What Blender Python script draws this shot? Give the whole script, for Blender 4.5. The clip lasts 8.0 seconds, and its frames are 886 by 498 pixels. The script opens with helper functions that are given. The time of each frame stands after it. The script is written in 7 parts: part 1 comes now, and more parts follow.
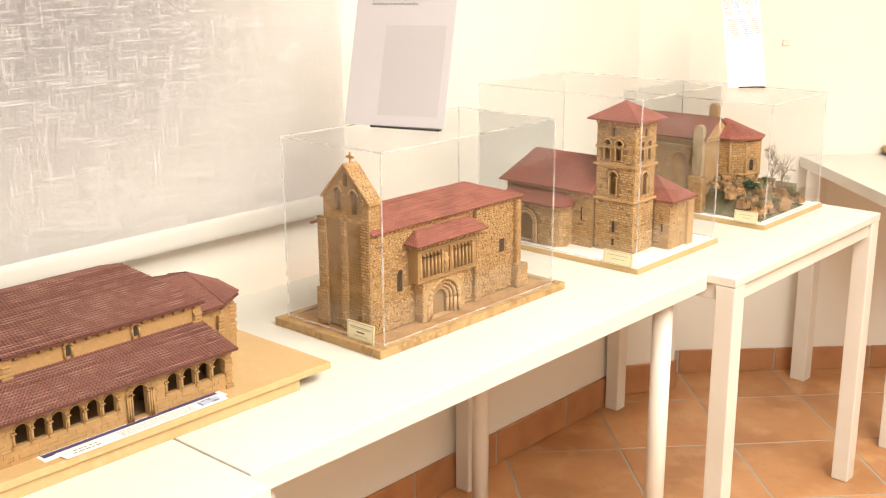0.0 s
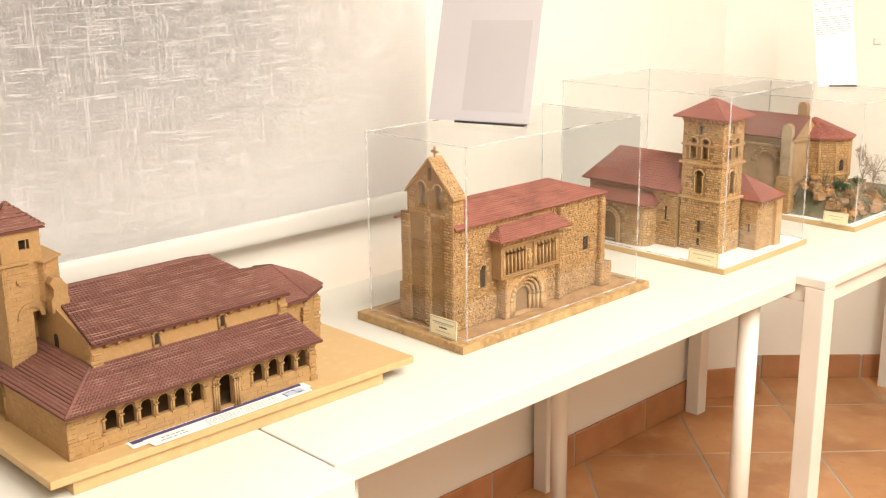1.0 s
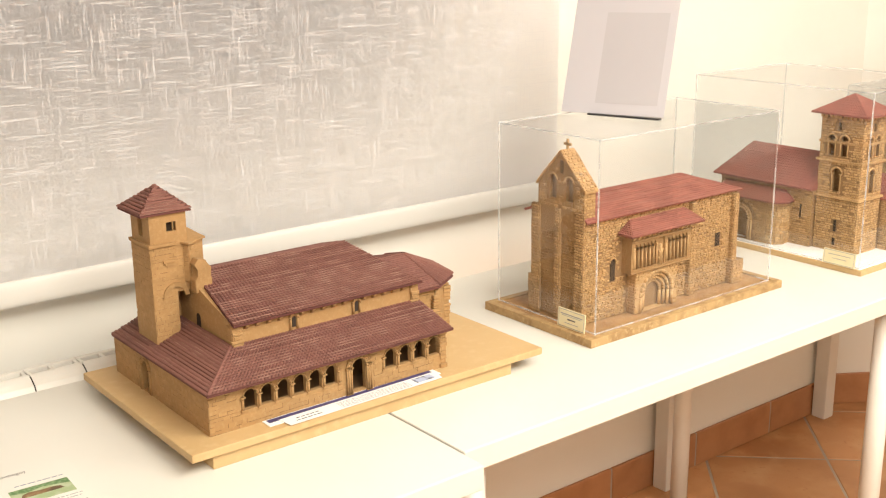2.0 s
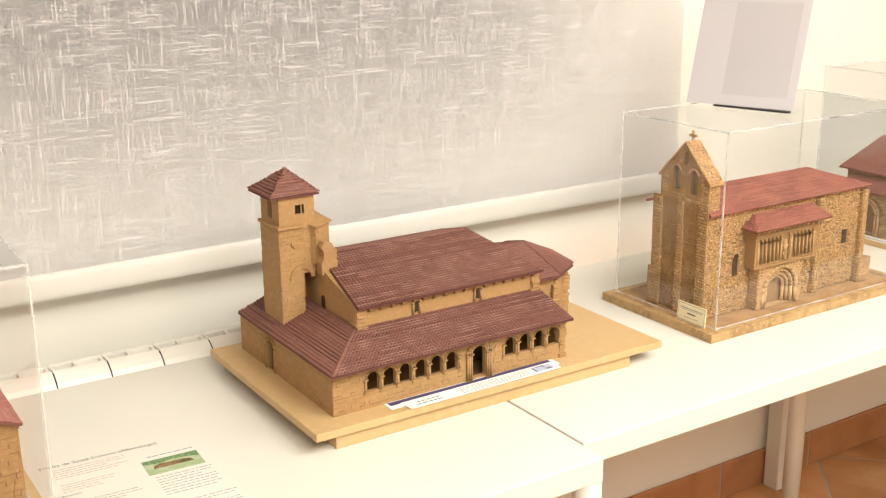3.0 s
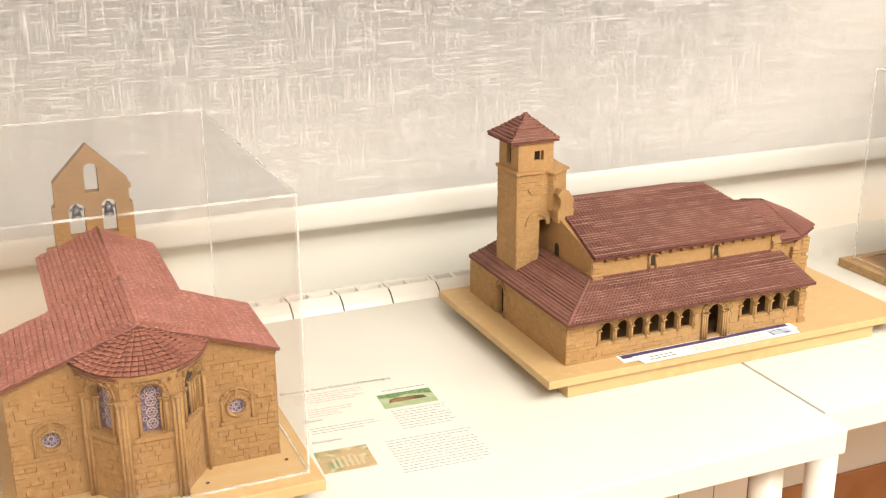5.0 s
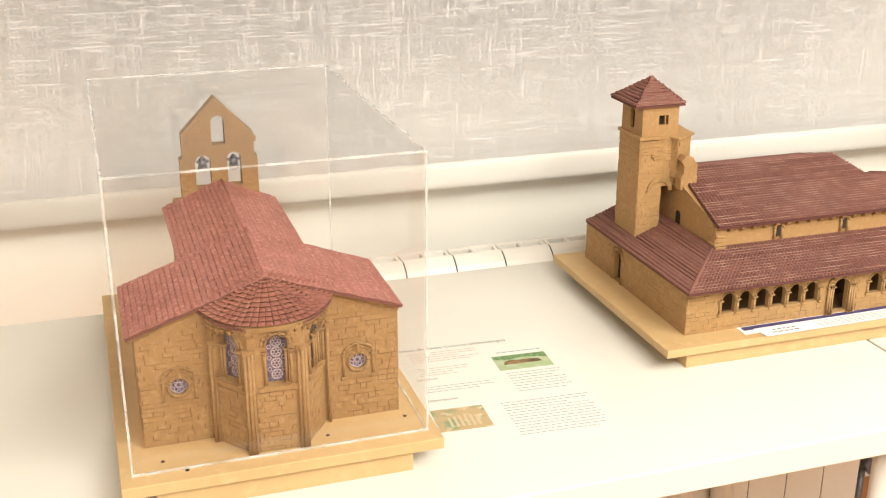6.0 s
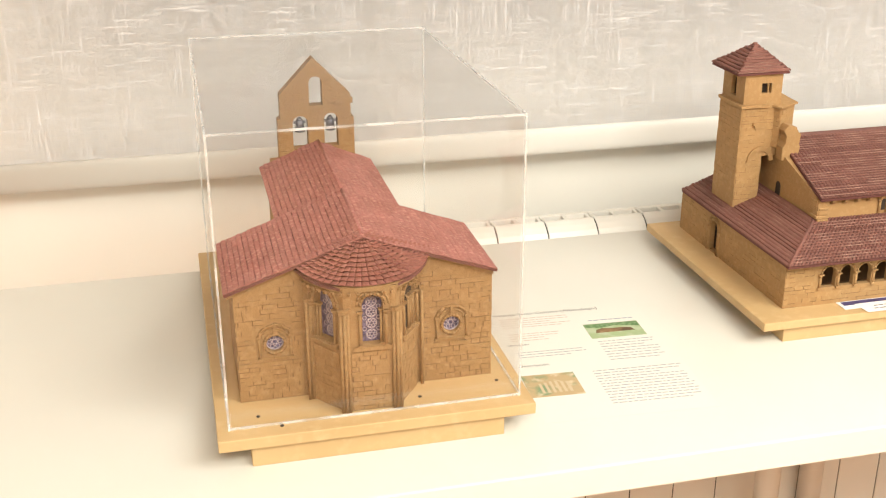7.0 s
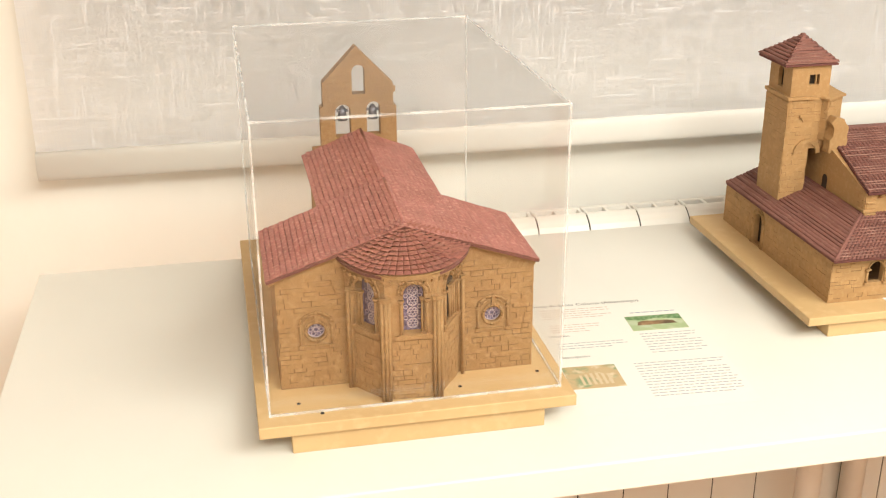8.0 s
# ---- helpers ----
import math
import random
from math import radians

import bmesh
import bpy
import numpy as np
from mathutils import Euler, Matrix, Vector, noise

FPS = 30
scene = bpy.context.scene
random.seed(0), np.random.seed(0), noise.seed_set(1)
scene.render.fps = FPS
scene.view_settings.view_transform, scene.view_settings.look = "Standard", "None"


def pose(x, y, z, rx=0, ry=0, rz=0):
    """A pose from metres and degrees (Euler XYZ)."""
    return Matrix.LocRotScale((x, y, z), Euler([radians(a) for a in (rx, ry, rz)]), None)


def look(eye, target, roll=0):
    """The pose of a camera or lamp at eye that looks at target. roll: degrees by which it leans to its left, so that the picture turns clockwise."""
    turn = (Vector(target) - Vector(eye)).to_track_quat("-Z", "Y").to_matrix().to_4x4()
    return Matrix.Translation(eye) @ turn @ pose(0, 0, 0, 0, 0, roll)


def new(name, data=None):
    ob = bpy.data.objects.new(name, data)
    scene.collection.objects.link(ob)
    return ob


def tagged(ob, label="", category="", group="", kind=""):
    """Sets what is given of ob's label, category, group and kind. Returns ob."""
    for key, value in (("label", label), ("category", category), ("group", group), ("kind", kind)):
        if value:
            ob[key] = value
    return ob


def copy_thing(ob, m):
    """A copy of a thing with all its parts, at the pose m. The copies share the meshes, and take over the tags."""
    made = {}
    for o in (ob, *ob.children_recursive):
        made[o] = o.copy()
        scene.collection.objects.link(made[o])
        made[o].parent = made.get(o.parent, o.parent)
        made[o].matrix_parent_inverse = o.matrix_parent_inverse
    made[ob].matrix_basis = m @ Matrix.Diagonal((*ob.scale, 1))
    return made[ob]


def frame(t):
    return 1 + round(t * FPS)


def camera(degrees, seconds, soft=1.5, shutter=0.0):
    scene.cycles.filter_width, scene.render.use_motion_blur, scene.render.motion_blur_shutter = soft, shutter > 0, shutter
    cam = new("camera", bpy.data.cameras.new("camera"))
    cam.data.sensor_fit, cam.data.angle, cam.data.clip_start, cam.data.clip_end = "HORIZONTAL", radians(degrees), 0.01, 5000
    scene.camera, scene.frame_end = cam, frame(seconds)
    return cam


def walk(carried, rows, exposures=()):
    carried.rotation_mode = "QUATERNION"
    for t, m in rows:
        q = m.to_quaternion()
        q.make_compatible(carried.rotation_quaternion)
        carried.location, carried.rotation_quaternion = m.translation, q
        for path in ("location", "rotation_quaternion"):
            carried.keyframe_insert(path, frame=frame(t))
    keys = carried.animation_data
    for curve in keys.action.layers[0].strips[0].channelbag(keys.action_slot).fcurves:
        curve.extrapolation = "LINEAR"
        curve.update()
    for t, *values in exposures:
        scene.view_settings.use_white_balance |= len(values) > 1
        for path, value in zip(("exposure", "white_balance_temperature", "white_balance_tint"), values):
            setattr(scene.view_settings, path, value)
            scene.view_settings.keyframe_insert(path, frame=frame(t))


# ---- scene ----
# ---------------------------------------------------------------- camera
cam = camera(43.3, 8.0, soft=1.2)
PATH = [
    (0.0, -0.846, -1.106, 1.420, -48.16, -15.41, -0.27),
    (0.5, -0.850, -1.108, 1.412, -46.95, -15.20, -0.52),
    (1.0, -0.853, -1.087, 1.403, -44.27, -15.19, -0.60),
    (1.5, -0.864, -1.081, 1.402, -41.08, -15.30, -0.70),
    (3.0, -0.909, -1.059, 1.412, -32.82, -16.32, -0.44),
    (3.5, -0.919, -1.050, 1.413, -30.05, -16.81, -0.44),
    (4.0, -0.936, -1.038, 1.412, -27.55, -17.57, -0.28),
    (4.5, -0.955, -1.025, 1.405, -25.39, -18.00, -0.30),
    (6.0, -1.005, -0.992, 1.389, -18.04, -20.32, 0.06),
    (6.5, -1.016, -0.987, 1.383, -15.71, -21.18, 0.03),
    (7.0, -1.020, -0.985, 1.382, -13.58, -21.92, -0.13),
    (7.5, -1.022, -0.982, 1.378, -12.14, -22.14, -0.24),
    (8.0, -1.024, -0.981, 1.379, -11.50, -22.37, -0.27),
]
walk(cam, [(t, pose(x, y, z, 90 + pitch, 0, yaw) @ pose(0, 0, 0, 0, 0, roll)) for t, x, y, z, yaw, pitch, roll in PATH],
     exposures=[(0.0, 0.02, 6500, 10), (1.5, -0.03, 6500, 10), (3.0, -0.06, 6350, 8), (4.0, 0.08, 6400, 9), (6.0, 0.05, 6300, 8), (8.0, 0.03, 6250, 7)])

# ---------------------------------------------------------------- light
world = bpy.data.worlds.new("world")
world.use_nodes = True
scene.world = world
wn = world.node_tree
sky = wn.nodes.new("ShaderNodeTexSky")
sky.sky_type, sky.sun_disc = "NISHITA", False
sky.sun_elevation, sky.sun_rotation = radians(14), radians(200)
wn.links.new(sky.outputs[0], wn.nodes["Background"].inputs[0])
wn.nodes["Background"].inputs[1].default_value = 0.007


def area(name, place, target, w, h, watts, colour):
    lamp = bpy.data.lights.new(name, "AREA")
    lamp.shape, lamp.size, lamp.size_y, lamp.energy, lamp.color = "RECTANGLE", w, h, watts, colour
    ob = new(name, lamp)
    ob.matrix_world = look(place, target)
    return ob


WARM = (1.0, 0.955, 0.842)
area("ceiling_lamp_light", (1.00, -1.40, 2.64), (1.00, -1.40, 0), 2.2, 1.4, 92, WARM)
area("ceiling_lamp_light", (-0.66, -2.24, 2.64), (-0.66, -2.24, 0), 1.7, 1.0, 97, WARM)

# ---------------------------------------------------------------- materials
def material(name, base, rough=0.5, metal=0.0, spots=(), bump=(), spread=0.0, extra=None):
    """Principled surface. spots: (scale, colour, low, high); bump: (scale, strength, distance); spread: light and dark per piece."""
    m = bpy.data.materials.new(name)
    m.use_nodes = True
    nt = m.node_tree
    b = nt.nodes["Principled BSDF"]
    b.inputs["Roughness"].default_value = rough
    b.inputs["Metallic"].default_value = metal
    co = nt.nodes.new("ShaderNodeTexCoord")
    here = nt.nodes.new("ShaderNodeNewGeometry").outputs["Position"]
    rgb = nt.nodes.new("ShaderNodeRGB")
    rgb.outputs[0].default_value = (*base, 1)
    col = rgb.outputs[0]
    for scale, colour, low, high in spots:
        n = nt.nodes.new("ShaderNodeTexNoise")
        n.inputs["Scale"].default_value, n.inputs["Detail"].default_value = scale, 5
        nt.links.new(here, n.inputs["Vector"])
        r = nt.nodes.new("ShaderNodeMapRange")
        r.inputs[1].default_value, r.inputs[2].default_value = low, high
        nt.links.new(n.outputs[0], r.inputs[0])
        mix = nt.nodes.new("ShaderNodeMix")
        mix.data_type = "RGBA"
        nt.links.new(r.outputs[0], mix.inputs[0])
        nt.links.new(col, mix.inputs[6])
        mix.inputs[7].default_value = (*colour, 1)
        col = mix.outputs[2]
    if spread:
        geo = nt.nodes.new("ShaderNodeNewGeometry")
        info = nt.nodes.new("ShaderNodeObjectInfo")
        add = nt.nodes.new("ShaderNodeMath")
        nt.links.new(geo.outputs["Random Per Island"], add.inputs[0])
        nt.links.new(info.outputs["Random"], add.inputs[1])
        fr = nt.nodes.new("ShaderNodeMath")
        fr.operation = "FRACT"
        nt.links.new(add.outputs[0], fr.inputs[0])
        mr = nt.nodes.new("ShaderNodeMapRange")
        mr.inputs[3].default_value, mr.inputs[4].default_value = 1 - spread, 1 + spread
        nt.links.new(fr.outputs[0], mr.inputs[0])
        hsv = nt.nodes.new("ShaderNodeHueSaturation")
        nt.links.new(mr.outputs[0], hsv.inputs["Value"])
        nt.links.new(col, hsv.inputs["Color"])
        col = hsv.outputs[0]
    nt.links.new(col, b.inputs["Base Color"])
    last = None
    for scale, strength, dist in bump:
        n = nt.nodes.new("ShaderNodeTexNoise")
        n.inputs["Scale"].default_value, n.inputs["Detail"].default_value = scale, 6
        nt.links.new(here, n.inputs["Vector"])
        bp = nt.nodes.new("ShaderNodeBump")
        bp.inputs["Strength"].default_value, bp.inputs["Distance"].default_value = strength, dist
        nt.links.new(n.outputs[0], bp.inputs["Height"])
        if last:
            nt.links.new(last.outputs[0], bp.inputs["Normal"])
        last = bp
    if last:
        nt.links.new(last.outputs[0], b.inputs["Normal"])
    if extra:
        extra(nt, b, co)
    return m


def linen(nt, b, co):
    """Woven blind: pale slubs crossing a grey ground, lit from behind."""
    prev = None
    sep = nt.nodes.new("ShaderNodeSeparateXYZ")
    nt.links.new(co.outputs["Object"], sep.inputs[0])

    def calc(kind, x, y):
        m = nt.nodes.new("ShaderNodeMath")
        m.operation = kind
        for k, v in enumerate((x, y)):
            if isinstance(v, float):
                m.inputs[k].default_value = v
            elif v is not None:
                nt.links.new(v, m.inputs[k])
        return m.outputs[0]
    # along: cells for each metre of thread; across: threads for each metre
    for along, across, run, rows, low, high, most in (("X", "Z", 13.0, 700.0, 0.60, 0.745, 1.0), ("Z", "X", 15.0, 720.0, 0.60, 0.745, 1.0), ("X", "Z", 24.0, 1050.0, 0.56, 0.76, 0.6), ("Z", "X", 22.0, 1100.0, 0.56, 0.76, 0.6)):
        thread = calc("FLOOR", calc("MULTIPLY", sep.outputs[across], rows), None)
        cv = nt.nodes.new("ShaderNodeCombineXYZ")
        nt.links.new(calc("MULTIPLY", sep.outputs[along], run), cv.inputs[0])
        nt.links.new(calc("MULTIPLY", thread, 7.313), cv.inputs[1])
        n = nt.nodes.new("ShaderNodeTexNoise")
        n.noise_dimensions = "2D"
        n.inputs["Scale"].default_value, n.inputs["Detail"].default_value = 1.0, 1
        nt.links.new(cv.outputs[0], n.inputs["Vector"])
        r = nt.nodes.new("ShaderNodeMapRange")
        r.inputs[1].default_value, r.inputs[2].default_value, r.inputs[4].default_value = low, high, most
        nt.links.new(n.outputs[0], r.inputs[0])
        prev = calc("MAXIMUM", prev, r.outputs[0]) if prev else r.outputs[0]
    mix = nt.nodes.new("ShaderNodeMix")
    mix.data_type = "RGBA"
    nt.links.new(prev, mix.inputs[0])
    mix.inputs[6].default_value = (0.80, 0.81, 0.87, 1)
    mix.inputs[7].default_value = (0.82, 0.82, 0.85, 1)
    nt.links.new(mix.outputs[2], b.inputs["Base Color"])
    tr = nt.nodes.new("ShaderNodeBsdfTranslucent")
    tr.inputs[0].default_value = (0.93, 0.92, 0.91, 1)
    thin = nt.nodes.new("ShaderNodeMapRange")
    thin.inputs[3].default_value, thin.inputs[4].default_value = 0.76, 0.33
    nt.links.new(prev, thin.inputs[0])
    weave = nt.nodes.new("ShaderNodeMixShader")
    nt.links.new(thin.outputs[0], weave.inputs[0])
    nt.links.new(b.outputs[0], weave.inputs[1])
    nt.links.new(tr.outputs[0], weave.inputs[2])
    nt.links.new(weave.outputs[0], nt.nodes["Material Output"].inputs[0])


M_WALL = material("wall paint", (0.81, 0.79, 0.735), 0.75, spots=((3, (0.785, 0.765, 0.71), 0.45, 0.7),), bump=((90, 0.08, 0.002), (9, 0.1, 0.004)))
M_CEIL = material("ceiling paint", (0.82, 0.81, 0.78), 0.8, bump=((60, 0.1, 0.002),))
M_TILE = material("terracotta tile", (0.50, 0.252, 0.110), 0.36, spots=((5, (0.39, 0.183, 0.076), 0.45, 0.66), (11, (0.56, 0.32, 0.155), 0.5, 0.75), (60, (0.44, 0.20, 0.085), 0.62, 0.74)), bump=((14, 0.25, 0.004), (60, 0.12, 0.002)), spread=0.14)
M_SKIRT = material("terracotta skirting", (0.43, 0.205, 0.095), 0.4, spots=((14, (0.35, 0.155, 0.068), 0.4, 0.7),), bump=((60, 0.15, 0.001),), spread=0.1)
M_GROUT = material("grout", (0.39, 0.335, 0.275), 0.85, spots=((30, (0.40, 0.33, 0.26), 0.4, 0.7),), bump=((150, 0.3, 0.001),))
M_TABLE = material("white laminate", (0.715, 0.70, 0.645), 0.38, spots=((6, (0.695, 0.68, 0.625), 0.4, 0.7),), bump=((300, 0.03, 0.0005),))
M_LEG = material("white lacquered steel", (0.76, 0.73, 0.68), 0.35, spots=((9, (0.72, 0.69, 0.63), 0.4, 0.7),))
M_RAD = material("white enamel", (0.78, 0.76, 0.71), 0.35, spots=((5, (0.74, 0.72, 0.67), 0.4, 0.7),))
M_GAP_SHADE = material("gap shade", (0.022, 0.020, 0.018), 0.8)
M_BLIND = material("linen blind", (0.6, 0.57, 0.54), 0.85, extra=linen)
M_HEM = material("blind hem", (0.72, 0.705, 0.67), 0.8, bump=((200, 0.1, 0.0006),))


# ---------------------------------------------------------------- building helpers
def box(bm, x0, x1, y0, y1, z0, z1):
    v = [bm.verts.new(p) for p in ((x0, y0, z0), (x1, y0, z0), (x1, y1, z0), (x0, y1, z0), (x0, y0, z1), (x1, y0, z1), (x1, y1, z1), (x0, y1, z1))]
    for q in ((3, 2, 1, 0), (4, 5, 6, 7), (0, 1, 5, 4), (1, 2, 6, 5), (2, 3, 7, 6), (3, 0, 4, 7)):
        bm.faces.new([v[i] for i in q])
    return v


def boxes(*spans):
    bm = bmesh.new()
    for s in spans:
        box(bm, *s)
    return bm


def soften(bm, width, segments=2):
    bmesh.ops.bevel(bm, geom=list(bm.edges), offset=width, segments=segments, profile=0.5, affect="EDGES", clamp_overlap=True)
    return bm


def rod(bm, a, b, r0, r1=None, n=12, caps=True):
    a, b = Vector(a), Vector(b)
    r1 = r0 if r1 is None else r1
    q = (b - a).to_track_quat("Z", "Y")
    rings = []
    for c, r in ((a, r0), (b, r1)):
        rings.append([bm.verts.new(c + q @ Vector((r * math.cos(k * math.tau / n), r * math.sin(k * math.tau / n), 0))) for k in range(n)])
    for k in range(n):
        f = bm.faces.new((rings[0][k], rings[0][(k + 1) % n], rings[1][(k + 1) % n], rings[1][k]))
        f.smooth = True
    if caps:
        bm.faces.new(rings[0][::-1])
        bm.faces.new(rings[1])
    return bm


def prism(bm, outline, shift):
    """A flat outline (3D points) pushed along shift."""
    s = Vector(shift)
    a = [bm.verts.new(p) for p in outline]
    b = [bm.verts.new(Vector(p) + s) for p in outline]
    n = len(a)
    bm.faces.new(a[::-1])
    bm.faces.new(b)
    for k in range(n):
        bm.faces.new((a[k], a[(k + 1) % n], b[(k + 1) % n], b[k]))
    return bm


def part(name, bm, mat, parent=None, label="", smooth=False):
    bmesh.ops.recalc_face_normals(bm, faces=list(bm.faces))
    me = bpy.data.meshes.new(name)
    bm.to_mesh(me)
    bm.free()
    me.materials.append(mat)
    ob = new(name, me)
    if parent:
        ob.parent = parent
    if label:
        ob["label"] = label
    return ob


def thing(name, x, y, z, label, category, group="", turn=0):
    ob = new(name)
    ob.empty_display_size = 0.05
    ob.matrix_world = pose(x, y, z, 0, 0, turn)
    return tagged(ob, label, category, group)


def structure(name, bm, mat, label, category):
    return tagged(part(name, bm, mat), label, category, kind="structure")


# ---------------------------------------------------------------- room
H = 0.73
FLOOR = -0.03
WALL_Y = 0.743
CEIL = 2.70
ENDA, ENDD = Vector((2.378, WALL_Y, FLOOR)), Vector((0.707, -0.707, 0))
ENDN = Vector((-0.707, -0.707, 0))
structure("floor_base", boxes((-3.2, 5.2, -4.2, 1.4, FLOOR - 0.2, FLOOR - 0.0014)), M_GROUT, "pale grey-brown grout bed under the tiles", "floor")
structure("ceiling", boxes((-3.2, 5.2, -4.2, 1.4, CEIL, CEIL + 0.15)), M_CEIL, "plain white ceiling", "ceiling")
WX0, WX1, WZ0, WZ1 = -1.19, 0.50, 1.100, 2.40
SX0, SX1, SZ0, SZ1 = -1.28, 0.66, 1.000, 2.45
bm = boxes((-3.0, SX0, WALL_Y, 0.95, FLOOR, CEIL), (SX1, 2.5, WALL_Y, 0.95, FLOOR, CEIL), (SX0, SX1, WALL_Y, 0.95, FLOOR, SZ0), (SX0, SX1, WALL_Y, 0.95, SZ1, CEIL))
# splayed reveals from wall face to window, unseen, added to soften the blind's shading
prism(bm, [(SX0, WALL_Y, SZ0), (SX0, 0.95, SZ0), (WX0, 0.95, SZ0), (WX0, 0.88, SZ0)], (0, 0, SZ1 - SZ0))
prism(bm, [(SX1, WALL_Y, SZ0), (WX1, 0.88, SZ0), (WX1, 0.95, SZ0), (SX1, 0.95, SZ0)], (0, 0, SZ1 - SZ0))
prism(bm, [(SX0, WALL_Y, SZ0), (SX0, 0.88, WZ0), (SX0, 0.95, WZ0), (SX0, 0.95, SZ0)], (SX1 - SX0, 0, 0))
prism(bm, [(SX0, WALL_Y, SZ1), (SX0, 0.95, SZ1), (SX0, 0.95, WZ1), (SX0, 0.88, WZ1)], (SX1 - SX0, 0, 0))
structure("wall_window", bm,
          M_WALL, "cream-white painted wall with a window opening", "wall")
bm = bmesh.new()
prism(bm, [ENDA + ENDD * a + Vector((0, 0, h)) for a, h in ((-0.05, 0), (3.9, 0), (3.9, CEIL - FLOOR), (-0.05, CEIL - FLOOR))], -ENDN * 0.2)
structure("wall_slanted", bm, M_WALL, "cream-white painted slanting end wall", "wall")
structure("wall_left", boxes((-3.2, -3.0, -4.0, 0.95, FLOOR, CEIL)), M_WALL, "cream-white painted side wall", "wall")
structure("wall_back", boxes((-3.2, 5.2, -4.2, -4.0, FLOOR, CEIL)), M_WALL, "cream-white painted rear wall", "wall")
structure("wall_right", boxes((5.0, 5.2, -4.0, -1.5, FLOOR, CEIL)), M_WALL, "cream-white painted far side wall", "wall")
# pier that stands proud in the corner between the two walls
PIER = [Vector((2.118, WALL_Y + 0.002, FLOOR)), Vector((2.268, 0.649, FLOOR)), Vector((2.352, WALL_Y + 0.002, FLOOR))]
structure("pier", prism(bmesh.new(), PIER, (0, 0, CEIL - FLOOR)), M_WALL, "cream-white painted pier in the corner", "wall")


def leg_table(name, x0, x1, y0, y1, thick, legs, square, label):
    t = thing(name, (x0 + x1) / 2, (y0 + y1) / 2, 0, label, "table", "row of white tables")
    cx, cy = (x0 + x1) / 2, (y0 + y1) / 2
    part("tabletop", soften(boxes((x0 - cx, x1 - cx, y0 - cy, y1 - cy, H - thick, H)), 0.002), M_TABLE, t)
    for lx, ly in legs:
        bm = bmesh.new()
        if square:
            box(bm, lx - cx - 0.023, lx - cx + 0.023, ly - cy - 0.023, ly - cy + 0.023, FLOOR, H - thick)
            soften(bm, 0.003)
        else:
            rod(bm, (lx - cx, ly - cy, FLOOR), (lx - cx, ly - cy, H - thick), 0.0215, n=24)
        part("leg", bm, M_LEG, t)
    if square:
        for a0, a1, b0, b1 in ((x0 + 0.048, x1 - 0.048, y0 + 0.010, y0 + 0.028), (x0 + 0.048, x1 - 0.048, y1 - 0.028, y1 - 0.010), (x0 + 0.010, x0 + 0.028, y0 + 0.048, y1 - 0.048), (x1 - 0.028, x1 - 0.010, y0 + 0.048, y1 - 0.048)):
            part("apron", soften(boxes((a0 - cx, a1 - cx, b0 - cy, b1 - cy, H - thick - 0.038, H - thick)), 0.0015, 1), M_LEG, t)
    return t


leg_table("display_table", -1.303, -0.004, -0.046, 0.593, 0.036, ((-1.23, 0.02), (-0.07, 0.02), (-1.23, 0.51), (-0.07, 0.51)), False, "long white laminate table on round white legs")
leg_table("display_table", 0.0, 1.240, 0.0, 0.635, 0.036, ((0.06, 0.06), (1.164, 0.06), (0.06, 0.575), (1.171, 0.575)), False, "white laminate table butted against its neighbour, round legs")
leg_table("display_table", 1.241, 2.035, -0.066, 0.733, 0.020, ((1.265, -0.042), (2.010, -0.042), (1.274, 0.706), (2.004, 0.706)), True, "square white table on square-section white legs")

# blind
bl = thing("roller_blind", -0.27, 0.698, 0.8375, "grey-white slubbed linen roller blind, lowered, with a white hem bar", "blind")
bm = bmesh.new()
rows = [[bm.verts.new((x, 0.0008 + 0.0006 * math.sin(x * 5.0) * math.sin(z * 2.0), z)) for x in (-1.029 + 2.141 * k / 24 for k in range(25))] for z in (0.045 + 1.705 * k / 20 for k in range(21))]
for a, b in zip(rows, rows[1:]):
    for k in range(24):
        bm.faces.new((a[k], a[k + 1], b[k + 1], b[k])).smooth = True
part("fabric", bm, M_BLIND, bl)
bm = bmesh.new()
prism(bm, [(-1.031, 0.0015 + 0.0095 * math.copysign(abs(math.cos(a)) ** 0.7, math.cos(a)), 0.0225 + 0.0225 * math.copysign(abs(math.sin(a)) ** 0.7, math.sin(a))) for a in (math.tau * k / 28 for k in range(28))], (2.145, 0, 0))
for f in bm.faces:
    f.smooth = len(f.verts) == 4
part("hem_bar", bm, M_HEM, bl, "white hem bar")
bm = bmesh.new()
rod(bm, (-1.05, 0.001, 1.752), (1.14, 0.001, 1.752), 0.022, n=20)
for x in (-1.06, 1.135):
    box(bm, x, x + 0.02, -0.020, WALL_Y - 0.698 + 0.001, 1.725, 1.78)
part("roller", bm, M_LEG, bl, "white roller tube on wall brackets")

# ---------------------------------------------------------------- model-making materials
M_CLAY = material("ochre clay", (0.303, 0.180, 0.073), 0.82, spots=((24, (0.285, 0.165, 0.066), 0.42, 0.66), (160, (0.37, 0.232, 0.105), 0.5, 0.74), (420, (0.23, 0.125, 0.05), 0.58, 0.72)), bump=((230, 0.7, 0.0013), (900, 0.5, 0.0006)), spread=0.045)
M_CLAY2 = material("honey clay", (0.368, 0.219, 0.090), 0.82, spots=((26, (0.36, 0.214, 0.088), 0.42, 0.66), (170, (0.425, 0.268, 0.122), 0.5, 0.75), (600, (0.35, 0.205, 0.085), 0.60, 0.75)), bump=((230, 0.5, 0.0010), (900, 0.4, 0.0005)), spread=0.07)
